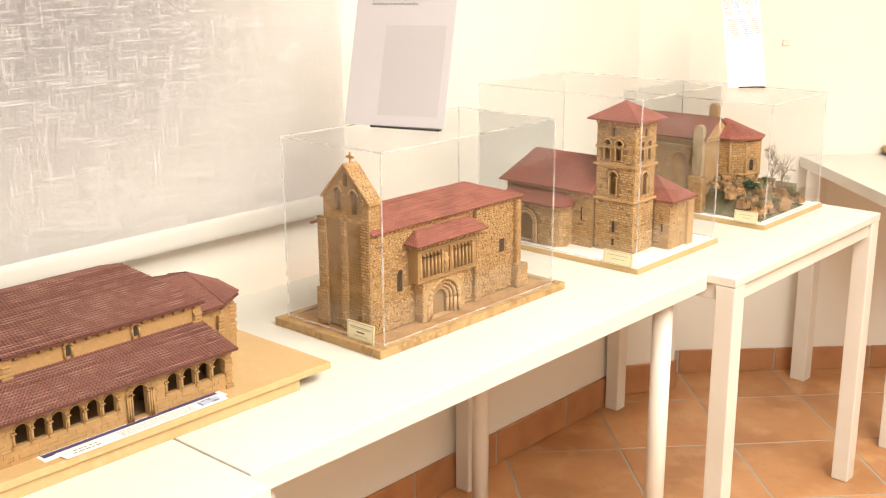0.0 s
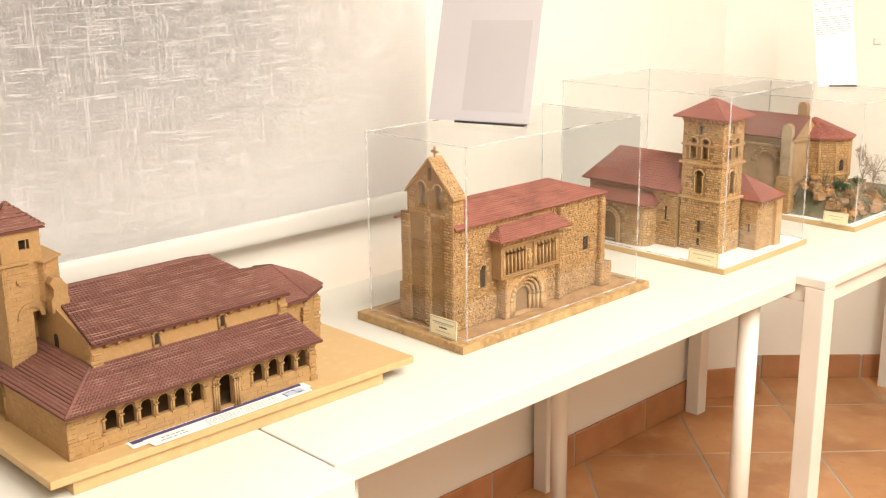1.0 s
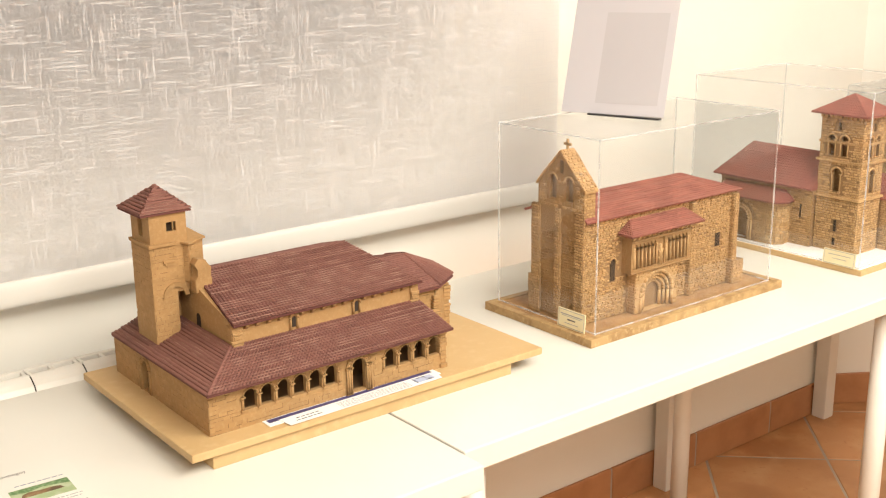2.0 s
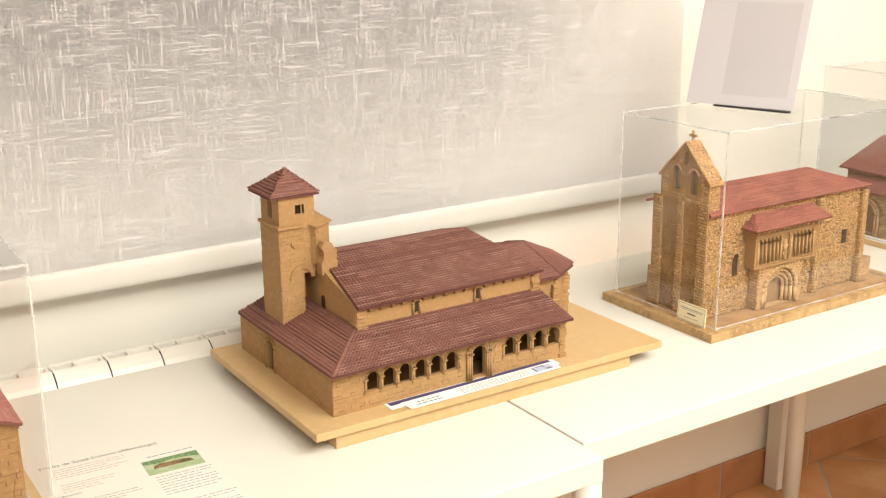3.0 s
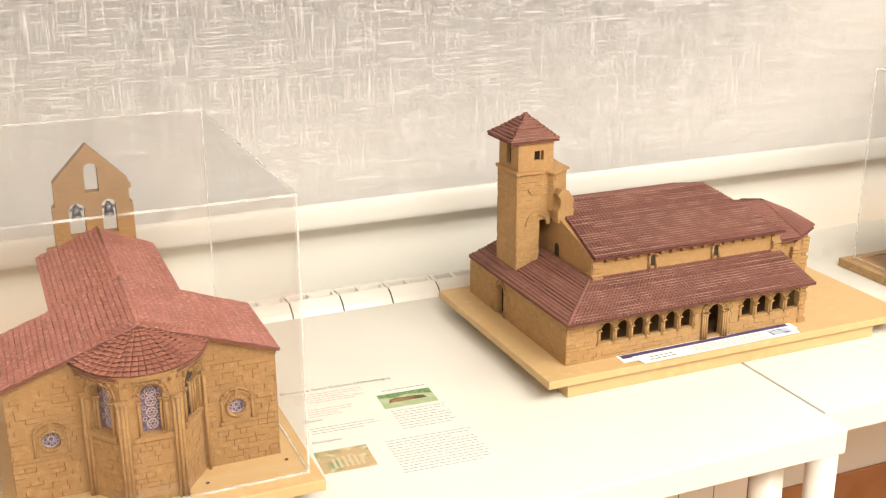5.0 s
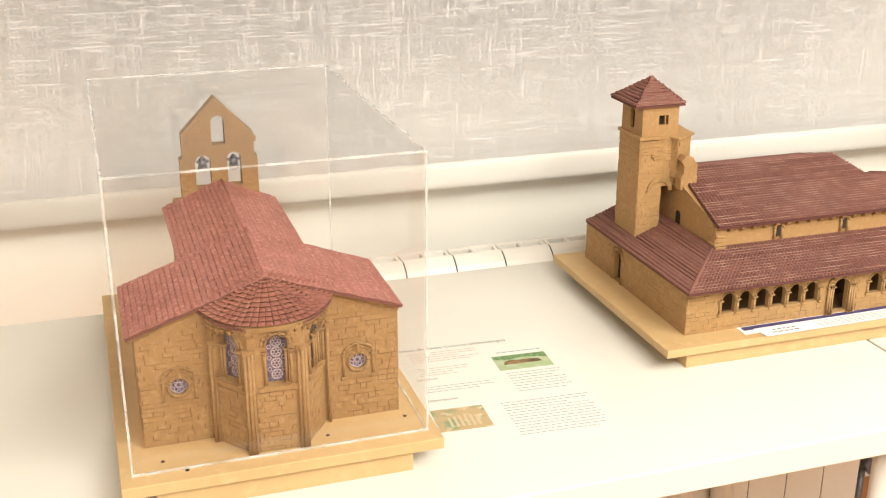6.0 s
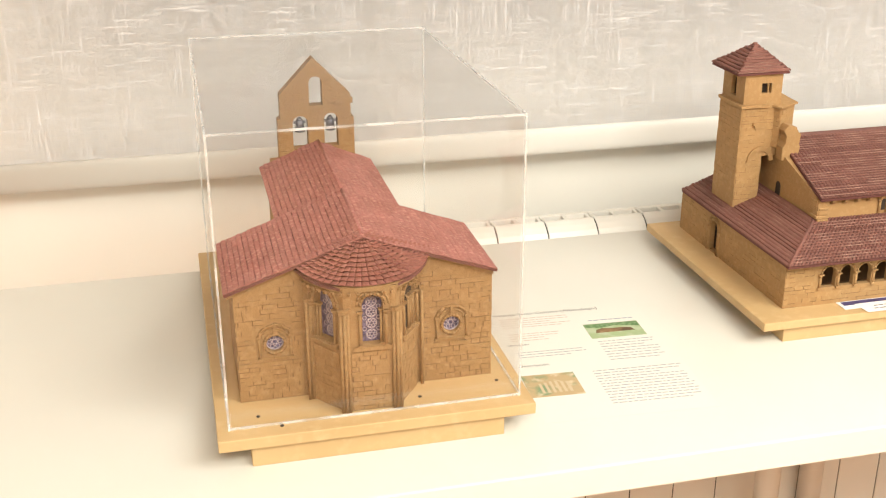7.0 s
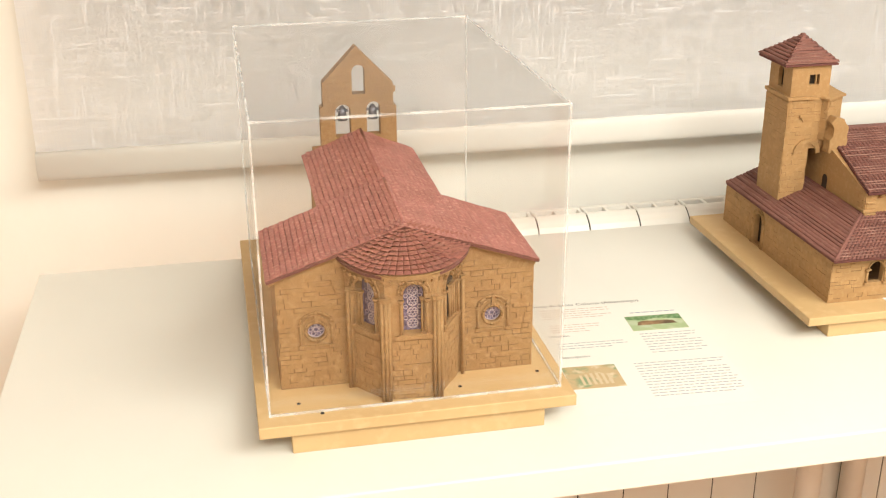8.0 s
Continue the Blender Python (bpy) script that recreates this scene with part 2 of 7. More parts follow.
# dark joints; the same colour also paints the shade inside the gallery
M_JOINT_SHADE = material("scored joint and gallery shade", (0.15, 0.082, 0.033), 0.9, bump=((300, 0.4, 0.0006),))
M_RUBBLE = material("rubble stone", (0.44, 0.275, 0.122), 0.85, spots=((60, (0.39, 0.23, 0.095), 0.4, 0.65), (240, (0.55, 0.38, 0.195), 0.52, 0.72)), bump=((420, 0.5, 0.0008),), spread=0.17)
M_RUBBLE2 = material("squared stone", (0.485, 0.31, 0.145), 0.85, spots=((60, (0.41, 0.25, 0.105), 0.4, 0.65), (240, (0.60, 0.42, 0.225), 0.52, 0.72)), bump=((420, 0.5, 0.0008),), spread=0.18)
M_BELLBACK = material("grey-brown plaster", (0.31, 0.235, 0.165), 0.9, spots=((60, (0.25, 0.185, 0.125), 0.42, 0.62),), bump=((300, 0.4, 0.0006),))
M_MORTAR = material("dark mortar", (0.27, 0.165, 0.078), 0.92, bump=((400, 0.5, 0.0008),))
M_ROOF = material("rose roof tile", (0.355, 0.135, 0.118), 0.62, spots=((18, (0.29, 0.10, 0.086), 0.42, 0.66), (240, (0.52, 0.26, 0.22), 0.53, 0.69)), bump=((330, 0.7, 0.0010), (900, 0.4, 0.0005)), spread=0.10)
M_ROOFA = material("dark rose roof tile", (0.31, 0.115, 0.093), 0.7, spots=((30, (0.26, 0.09, 0.073), 0.42, 0.66), (220, (0.40, 0.18, 0.145), 0.54, 0.74)), bump=((600, 0.4, 0.0005),), spread=0.10)
M_ROOF2 = material("brown-red roof tile", (0.205, 0.086, 0.068), 0.8, spots=((14, (0.172, 0.07, 0.054), 0.42, 0.66), (300, (0.25, 0.112, 0.086), 0.54, 0.74)), bump=((600, 0.4, 0.0005),), spread=0.07)
M_ROOF3 = material("smooth red roof", (0.285, 0.098, 0.074), 0.7, spots=((22, (0.215, 0.07, 0.053), 0.42, 0.66), (200, (0.36, 0.155, 0.12), 0.54, 0.74)), bump=((500, 0.35, 0.0005),), spread=0.13)
# bed coloured darker than the tiles to paint shade between and inside them
M_UNDER = material("roof bed with gap shade", (0.13, 0.045, 0.038), 0.9, bump=((300, 0.3, 0.0006),))
M_PALELINE = material("pale mortar line", (0.345, 0.20, 0.155), 0.85, spots=((40, (0.215, 0.095, 0.073), 0.36, 0.58),))
# near-black for screw heads and for plates that stand for unlit openings
M_DARK = material("dark opening", (0.035, 0.024, 0.016), 0.9, bump=((200, 0.2, 0.0005),))
M_GLASSBLUE = material("violet window film", (0.065, 0.058, 0.115), 0.35, spots=((400, (0.18, 0.155, 0.27), 0.45, 0.6),))
M_LEAD = material("pale tracery", (0.55, 0.48, 0.52), 0.6, spots=((300, (0.4, 0.35, 0.42), 0.45, 0.65),))
M_BELL = material("bell metal", (0.20, 0.20, 0.23), 0.45, 0.6, spots=((90, (0.13, 0.13, 0.15), 0.4, 0.7),))
M_BOARD = material("pale plywood", (0.545, 0.375, 0.183), 0.55, spots=((7, (0.51, 0.343, 0.16), 0.42, 0.66), (60, (0.57, 0.405, 0.207), 0.52, 0.72)), bump=((120, 0.12, 0.0006),))
M_BOARD2 = material("oak batten", (0.44, 0.285, 0.125), 0.6, spots=((40, (0.30, 0.175, 0.07), 0.44, 0.64), (140, (0.52, 0.36, 0.175), 0.52, 0.72)), bump=((160, 0.25, 0.0008),))
M_EARTH = material("sandy ground", (0.40, 0.23, 0.10), 0.9, spots=((30, (0.30, 0.165, 0.07), 0.4, 0.65), (200, (0.5, 0.33, 0.17), 0.52, 0.72)), bump=((300, 0.6, 0.001),))
M_PAPER = material("paper", (0.83, 0.82, 0.80), 0.7, bump=((30, 0.05, 0.001),))
M_PAPERBACK = material("grey-backed sheet", (0.60, 0.59, 0.635), 0.65, spots=((6, (0.585, 0.575, 0.62), 0.4, 0.7),), bump=((20, 0.05, 0.001),))
M_GREYPRINT = material("grey print", (0.535, 0.525, 0.56), 0.7, spots=((9, (0.52, 0.51, 0.545), 0.4, 0.7),))
M_SHEET = material("printed office paper", (0.722, 0.708, 0.655), 0.6, bump=((30, 0.05, 0.001),))
M_INK = material("ink", (0.10, 0.09, 0.09), 0.7)
M_INKGREY = material("faint ink", (0.30, 0.30, 0.32), 0.7)
M_INKMID = material("grey ink", (0.24, 0.26, 0.34), 0.7)
M_INKRED = material("faint red ink", (0.50, 0.37, 0.31), 0.7)
M_NAVY = material("navy print", (0.045, 0.04, 0.13), 0.5, spots=((60, (0.07, 0.06, 0.2), 0.4, 0.7),))
M_CREAM = material("cream card", (0.78, 0.70, 0.46), 0.6, spots=((40, (0.74, 0.65, 0.41), 0.4, 0.7),))
M_PHOTOGREEN = material("green photo print", (0.34, 0.43, 0.23), 0.5, spots=((60, (0.44, 0.50, 0.33), 0.45, 0.6),))
M_PHOTOTAN = material("tan photo print", (0.47, 0.35, 0.19), 0.5, spots=((34, (0.20, 0.28, 0.15), 0.48, 0.60), (90, (0.62, 0.52, 0.35), 0.52, 0.7)))
M_PHOTOBLUE = material("blue photo print", (0.45, 0.52, 0.70), 0.5, spots=((60, (0.12, 0.14, 0.2), 0.5, 0.6),))
M_BLACK = material("black clip", (0.03, 0.03, 0.033), 0.4)
M_BUSH = material("dark green foliage", (0.04, 0.085, 0.04), 0.85, spots=((90, (0.05, 0.12, 0.07), 0.45, 0.65),), spread=0.3)
M_MOSS = material("olive moss", (0.09, 0.10, 0.035), 0.9, spread=0.3)
M_PALEPHOTO = material("printed columns", (0.56, 0.46, 0.30), 0.5)
M_TREES = material("printed trees", (0.10, 0.20, 0.07), 0.5, spots=((200, (0.22, 0.34, 0.16), 0.45, 0.62),))
M_TWIG = material("dry twig", (0.20, 0.135, 0.065), 0.9, spread=0.25)
M_ROCK = material("rock", (0.28, 0.17, 0.08), 0.9, spots=((50, (0.13, 0.085, 0.045), 0.42, 0.62), (120, (0.42, 0.29, 0.16), 0.52, 0.7)), bump=((180, 0.6, 0.002),), spread=0.2)
M_ROCK2 = material("orange-brown rock", (0.40, 0.225, 0.10), 0.9, spots=((60, (0.27, 0.14, 0.06), 0.42, 0.62), (150, (0.5, 0.33, 0.17), 0.54, 0.7)), bump=((180, 0.6, 0.002),), spread=0.25)
M_PALESTONE = material("pale weathered stone", (0.52, 0.395, 0.25), 0.88, spots=((70, (0.43, 0.31, 0.175), 0.42, 0.62), (240, (0.60, 0.49, 0.34), 0.54, 0.7)), bump=((300, 0.6, 0.001),))
M_SLATE = material("grey-green ground", (0.175, 0.145, 0.078), 0.9, spots=((40, (0.095, 0.10, 0.05), 0.42, 0.62), (90, (0.28, 0.20, 0.105), 0.54, 0.66)), bump=((220, 0.6, 0.001),))


def acrylic(edge):
    m = bpy.data.materials.new("acrylic edge" if edge else "clear acrylic")
    m.use_nodes = True
    nt = m.node_tree
    nt.nodes.remove(nt.nodes["Principled BSDF"])
    tr = nt.nodes.new("ShaderNodeBsdfTransparent")
    gl = nt.nodes.new("ShaderNodeBsdfGlossy")
    gl.inputs["Roughness"].default_value = 0.12 if edge else 0.03
    mix = nt.nodes.new("ShaderNodeMixShader")
    nt.links.new(tr.outputs[0], mix.inputs[1])
    if edge:
        tr.inputs[0].default_value = (0.95, 0.96, 0.97, 1)
        di = nt.nodes.new("ShaderNodeBsdfDiffuse")
        di.inputs[0].default_value = (0.88, 0.88, 0.88, 1)
        m2 = nt.nodes.new("ShaderNodeMixShader")
        m2.inputs[0].default_value = 0.35
        nt.links.new(di.outputs[0], m2.inputs[1])
        nt.links.new(gl.outputs[0], m2.inputs[2])
        nz = nt.nodes.new("ShaderNodeTexNoise")
        nz.inputs["Scale"].default_value = 35
        mr = nt.nodes.new("ShaderNodeMapRange")
        mr.inputs[1].default_value, mr.inputs[2].default_value = 0.35, 0.65
        mr.inputs[3].default_value, mr.inputs[4].default_value = 0.12, 0.55
        co = nt.nodes.new("ShaderNodeTexCoord")
        nt.links.new(co.outputs["Object"], nz.inputs["Vector"])
        nt.links.new(nz.outputs[0], mr.inputs[0])
        nt.links.new(mr.outputs[0], mix.inputs[0])
        nt.links.new(m2.outputs[0], mix.inputs[2])
    else:
        lw = nt.nodes.new("ShaderNodeLayerWeight")
        lw.inputs[0].default_value = 0.5
        pw = nt.nodes.new("ShaderNodeMath")
        pw.operation, pw.inputs[1].default_value = "POWER", 3.0
        ml = nt.nodes.new("ShaderNodeMath")
        ml.operation, ml.inputs[1].default_value, ml.inputs[2].default_value = "MULTIPLY_ADD", 0.17, 0.036
        nt.links.new(lw.outputs["Facing"], pw.inputs[0])
        nt.links.new(pw.outputs[0], ml.inputs[0])
        tr.inputs[0].default_value = (0.999, 0.999, 0.998, 1)
        nt.links.new(ml.outputs[0], mix.inputs[0])
        nt.links.new(gl.outputs[0], mix.inputs[2])
    nt.links.new(mix.outputs[0], nt.nodes["Material Output"].inputs[0])
    return m


M_ACRYL, M_EDGE = acrylic(False), acrylic(True)


# ---------------------------------------------------------------- model-making helpers
def arch(cx, z0, w, h, n=8):
    """Outline of a round-headed opening, foot at z0, h high."""
    r = w / 2
    return [(cx - r, z0), (cx + r, z0)] + [(cx + r * math.cos(a), z0 + h - r + r * math.sin(a)) for a in [math.pi * k / n for k in range(n + 1)]]


def disc(cx, cz, r, n=18):
    return [(cx + r * math.cos(math.tau * k / n), cz + r * math.sin(math.tau * k / n)) for k in range(n)]


def panel(bm, outer, holes, o, u, v, depth):
    """A wall of an outline with openings right through it: o + a*u + b*v, pushed along depth."""
    o, u, v, d = Vector(o), Vector(u), Vector(v), Vector(depth)
    for s in (Vector((0, 0, 0)), d):
        edges = []
        for loop in (outer, *holes):
            vs = [bm.verts.new(o + u * a + v * b + s) for a, b in loop]
            edges += [bm.edges.new((vs[k], vs[(k + 1) % len(vs)])) for k in range(len(vs))]
        bmesh.ops.triangle_fill(bm, use_beauty=True, use_dissolve=False, edges=edges)
    for loop in (outer, *holes):
        n = len(loop)
        pts = [o + u * a + v * b for a, b in loop]
        for k in range(n):
            q = (pts[k], pts[(k + 1) % n], pts[(k + 1) % n] + d, pts[k] + d)
            bm.faces.new([bm.verts.new(p) for p in q])
    bmesh.ops.remove_doubles(bm, verts=list(bm.verts), dist=1e-5)
    return bm


def inside(p, poly):
    hit, n = False, len(poly)
    for k in range(n):
        (x0, y0), (x1, y1) = poly[k], poly[(k + 1) % n]
        if (y0 > p[1]) != (y1 > p[1]) and p[0] < (x1 - x0) * (p[1] - y0) / (y1 - y0) + x0:
            hit = not hit
    return hit


def courses(rng, outer, holes, w, h, skip=0.0, gap=0.0007, ragged=0.35):
    """Stones (a0, a1, b0, b1) laid in courses over an outline, leaving its openings free."""
    a_min, a_max = min(p[0] for p in outer), max(p[0] for p in outer)
    b, out = min(p[1] for p in outer), []
    top = max(p[1] for p in outer)
    while b < top - h * 0.4:
        hh = h * rng.uniform(0.8, 1.2)
        a = a_min + rng.uniform(-0.6, 0) * w
        while a < a_max:
            ww = w * rng.uniform(1 - ragged, 1 + ragged)
            a0, a1, b0, b1 = max(a, a_min) + gap / 2, min(a + ww, a_max) - gap / 2, b + gap / 2, min(b + hh, top) - gap / 2
            a += ww
            if a1 - a0 < w * 0.2 or rng.random() < skip:
                continue
            corners = ((a0, b0), (a1, b0), (a1, b1), (a0, b1), ((a0 + a1) / 2, (b0 + b1) / 2))
            if all(inside(((p[0] - a0 - (a1 - a0) / 2) * 0.98 + a0 + (a1 - a0) / 2, (p[1] - b0 - (b1 - b0) / 2) * 0.98 + b0 + (b1 - b0) / 2), outer) for p in corners) and not any(
                    inside(c, hl) for c in corners for hl in holes) and not any(a0 < p[0] < a1 and b0 < p[1] < b1 for hl in holes for p in hl):
                out.append((a0, a1, b0, b1))
        b += hh
    return out


class Pieces:
    """Small stones and tiles gathered into one mesh."""

    def __init__(self):
        self.v, self.f = [], []

    def slab(self, o, u, v, n, s, t0, t1, tilt=0.0):
        a0, a1, b0, b1 = s
        k, c = len(self.v), min(a1 - a0, b1 - b0) * 0.16
        for a, b in ((a0, b0), (a1, b0), (a1, b1), (a0, b1)):
            self.v.append(o + u * a + v * b + n * t0)
        for a, b, e in ((a0 + c, b0 + c, 1), (a1 - c, b0 + c, -1), (a1 - c, b1 - c, -0.6), (a0 + c, b1 - c, 0.8)):
            self.v.append(o + u * a + v * b + n * (t1 + tilt * e))
        self.f += [(k + 4, k + 5, k + 6, k + 7)] + [(k + i, k + (i + 1) % 4, k + 4 + (i + 1) % 4, k + 4 + i) for i in range(4)]

    def wall(self, rng, o, u, v, n, outer, holes, w, h, t, rough, skip=0.0, gap=0.0007, bed=None, shown=0.5):
        o, u, v, n = Vector(o), Vector(u), Vector(v), Vector(n)
        if bed is not None:
            # stones butted together, with only some of their joints scored open
            for a0, a1, b0, b1 in courses(rng, outer, holes, w, h, 0.0, 0.0, 0.45):
                k = len(bed.v)
                bed.v += [o + u * a + v * b + n * 0.00015 for a, b in ((a0, b0), (a1, b0), (a1, b1), (a0, b1))]
                bed.f.append((k, k + 1, k + 2, k + 3))
                s = (a0 + (gap * 0.8 if rng.random() < shown else 0), a1, b0 + (gap * rng.uniform(0.5, 1.0) if rng.random() < shown * 1.5 else 0), b1)
                k = len(self.v)
                tt = t * rng.uniform(1 - rough, 1 + rough)
                for d in (0.0, tt):
                    self.v += [o + u * a + v * b + n * d for a, b in ((s[0], s[2]), (s[1], s[2]), (s[1], s[3]), (s[0], s[3]))]
                self.f += [(k + 4, k + 5, k + 6, k + 7)] + [(k + i, k + (i + 1) % 4, k + 4 + (i + 1) % 4, k + 4 + i) for i in range(4)]
            return
        for s in courses(rng, outer, holes, w, h, skip, gap):
            tt = t * rng.uniform(1 - rough, 1 + rough)
            self.slab(o, u, v, n, s, -0.0005, tt, t * rough * rng.uniform(-0.5, 0.5))

    def tiles(self, rng, e0, e1, r0, r1, pitch, course, rad, lift=0.0008, waver=0.15, full=1.0, lines=None, caps=True):
        """Courses of round tiles from the eave e0-e1 up to the ridge r0-r1."""
        e0, e1, r0, r1 = Vector(e0), Vector(e1), Vector(r0), Vector(r1)
        up = ((r0 + r1) - (e0 + e1)) / 2
        n = (e1 - e0 if (e1 - e0).length > (r1 - r0).length else r1 - r0).cross(up).normalized()
        if n.z < 0:
            n = -n
        rows = max(1, round(up.length / course))
        for j in range(rows):
            f0, f1 = j / rows, min(1.0, (j + 1.25) / rows)
            a0, b0 = e0.lerp(r0, f0), e1.lerp(r1, f0)
            a1, b1 = e0.lerp(r0, f1), e1.lerp(r1, f1)
            wide = (b0 - a0).length
            cols = max(1, round(wide / pitch))
            jog = rng.uniform(-waver, waver) * rad
            if lines is not None and j and rng.random() < 0.8:
                g0, g1 = sorted((rng.choice((0.0, 0.0, rng.uniform(0, 0.5))), rng.choice((1.0, 1.0, rng.uniform(0.5, 1)))))
                lo, hi = a0.lerp(b0, g0), a0.lerp(b0, g1)
                w = up.normalized() * 0.0005
                k = len(lines.v)
                lines.v += [lo - w + n * (lift + rad * 0.6), hi - w + n * (lift + rad * 0.6), hi + w * 0.4 + n * (lift + rad * 1.25), lo + w * 0.4 + n * (lift + rad * 1.25)]
                lines.f.append((k, k + 1, k + 2, k + 3))
            for i in range(cols):
                g = (i + 0.5) / cols
                p, q = a0.lerp(b0, g) + n * (lift + jog + rng.uniform(-waver, waver) * rad * 0.6), a1.lerp(b1, g) + n * (jog * 0.3)
                side = (b0 - a0).normalized() * (wide / cols * 0.5 * full)
                k = len(self.v)
                for c, s in ((p, 1.0), (q, 0.9)):
                    for x, z in ((-1, 0), (-0.6, 0.75), (0, 1), (0.6, 0.75), (1, 0)):
                        self.v.append(c + side * (x * s) + n * (z * rad * s))
                self.f += [(k + m, k + m + 1, k + m + 6, k + m + 5) for m in range(4)] + ([(k + 4, k + 3, k + 2, k + 1, k)] if caps else [])

    def ribs(self, rng, e0, e1, r0, r1, pitch, rad, length=0.03, full=0.86, lift=0.0003, pale=None, share=0.3):
        """Half-round ribs that run along the eave e0-e1, one above the other up to the ridge r0-r1."""
        e0, e1, r0, r1 = Vector(e0), Vector(e1), Vector(r0), Vector(r1)
        n = (e1 - e0).cross(r0 - e0).normalized()
        if n.z < 0:
            n = -n
        rows = max(1, round((r0 - e0).length / pitch))
        for j in range(rows):
            g = (j + 0.5) / rows
            a, b = e0.lerp(r0, g), e1.lerp(r1, g)
            side = (r0 - e0) / rows * 0.5 * full
            a, b = a + (a - b).normalized() * rng.uniform(-0.0016, 0.0016), b + (b - a).normalized() * rng.uniform(-0.0016, 0.0016)
            cuts = max(1, round((b - a).length / length))
            ends = [0.0] + [(i + rng.uniform(-0.3, 0.3)) / cuts for i in range(1, cuts)] + [1.0]
            for f0, f1 in zip(ends, ends[1:]):
                p, q = a.lerp(b, f0), a.lerp(b, f1)
                k, hi, sh = len(self.v), rng.uniform(0.82, 1.12), rng.uniform(-0.12, 0.12)
                for c, s in ((p, 1.0), (q, 0.97)):
                    for x, z in ((-1, 0), (-0.82, 0.8), (0, 1), (0.82, 0.8), (1, 0)):
                        self.v.append(c + side * (x * s + sh) + n * (lift + z * rad * s * hi))
                self.f += [(k + i, k + i + 1, k + i + 6, k + i + 5) for i in range(4)] + [(k + 4, k + 3, k + 2, k + 1, k), (k + 5, k + 6, k + 7, k + 8, k + 9)]
            if pale is not None and rng.random() < share:
                g0, g1 = rng.choice((0.0, 0.0, rng.uniform(0, 0.6))), rng.choice((1.0, 1.0, rng.uniform(0.4, 1)))
                if g1 > g0:
                    p, q = a.lerp(b, g0), a.lerp(b, g1)
                    w = (r0 - e0).normalized() * 0.00042
                    k = len(pale.v)
                    off = side / full * 0.98
                    pale.v += [p - off - w + n * (lift + rad * 0.55), q - off - w + n * (lift + rad * 0.55), q - off + w + n * (lift + rad * 0.8), p - off + w + n * (lift + rad * 0.8)]
                    pale.f.append((k, k + 1, k + 2, k + 3))

    def object(self, name, mat, parent, base, label=""):
        me = bpy.data.meshes.new(name)
        b = Vector(base)
        me.from_pydata([tuple(p - b) for p in self.v], [], self.f)
        me.materials.append(mat)
        ob = new(name, me)
        ob.parent = parent
        ob["kind"] = "stuff"
        if label:
            ob["label"] = label
        return ob


HAND_SHAPED = {"gable_shoulder", "tower", "stair_block", "sloping_slab", "stair_block_foot", "ruined_bell_stub", "corner_buttress", "string_course", "corbelled_ledge", "chancel", "buttress", "plinth", "pinnacle", "bell_stub", "coping", "window_sill", "verge_board", "cornice", "terrace_wall"}


def maker(t, base):
    """Adds parts to the thing t from shapes given in room coordinates."""
    b = Vector(base)

    def add(name, bm, mat, label="", parent=None):
        if name in HAND_SHAPED:
            # hand-modelled clay: slightly wavy faces and edges
            for _ in range(3):
                far = [e for e in bm.edges if e.calc_length() > 0.016]
                if not far:
                    break
                bmesh.ops.subdivide_edges(bm, edges=far, cuts=1)
            bmesh.ops.triangulate(bm, faces=list(bm.faces))
            for v in bm.verts:
                v.co += noise.noise_vector(v.co * 70) * 0.0009
        bmesh.ops.translate(bm, verts=list(bm.verts), vec=-b)
        return part(name, bm, mat, parent or t, label)
    return add


def slope(bm, e0, e1, r0, r1, thick):
    """A roof slab whose top runs from the eave to the ridge."""
    up = (Vector(r0) - Vector(e0))
    n = (Vector(e1) - Vector(e0)).cross(up).normalized()
    if n.z < 0:
        n = -n
    return prism(bm, [e0, e1, r1, r0], -n * thick)


def loop_rod(bm, pts, r, n=6, closed=False):
    pts = [Vector(p) for p in pts]
    for a, b in zip(pts, pts[1:] + (pts[:1] if closed else [])):
        rod(bm, a, b, r, n=n)
    return bm


def display_case(x0, x1, y0, y1, z0, z1, label):
    t = thing("display_case", (x0 + x1) / 2, (y0 + y1) / 2, z0, label, "display case", "acrylic cases")
    add = maker(t, ((x0 + x1) / 2, (y0 + y1) / 2, z0))
    e = 0.003
    for s in ((x0 + e, x1 - e, y0, y0 + e, z0, z1 - e), (x0 + e, x1 - e, y1 - e, y1, z0, z1 - e), (x0, x0 + e, y0 + e, y1 - e, z0, z1 - e), (x1 - e, x1, y0 + e, y1 - e, z0, z1 - e), (x0 + e, x1 - e, y0 + e, y1 - e, z1 - e, z1)):
        ob = add("panel", boxes(s), M_ACRYL)
        ob.visible_shadow = False
    q = 0.0011
    for a, b in (((x0, y0, z0), (x0, y0, z1)), ((x1, y0, z0), (x1, y0, z1)), ((x0, y1, z0), (x0, y1, z1)), ((x1, y1, z0), (x1, y1, z1)),
                 ((x0, y0, z1), (x1, y0, z1)), ((x0, y1, z1), (x1, y1, z1)), ((x0, y0, z1), (x0, y1, z1)), ((x1, y0, z1), (x1, y1, z1)),
                 ((x0, y0, z0 + q), (x1, y0, z0 + q)), ((x1, y0, z0 + q), (x1, y1, z0 + q)), ((x0, y0, z0 + q), (x0, y1, z0 + q))):
        lo = [min(p, r) - q for p, r in zip(a, b)]
        hi = [max(p, r) + q for p, r in zip(a, b)]
        ob = add("edge", boxes((lo[0], hi[0], lo[1], hi[1], lo[2], hi[2])), M_EDGE, "pale glued edge")
        ob.visible_shadow = False
    return t


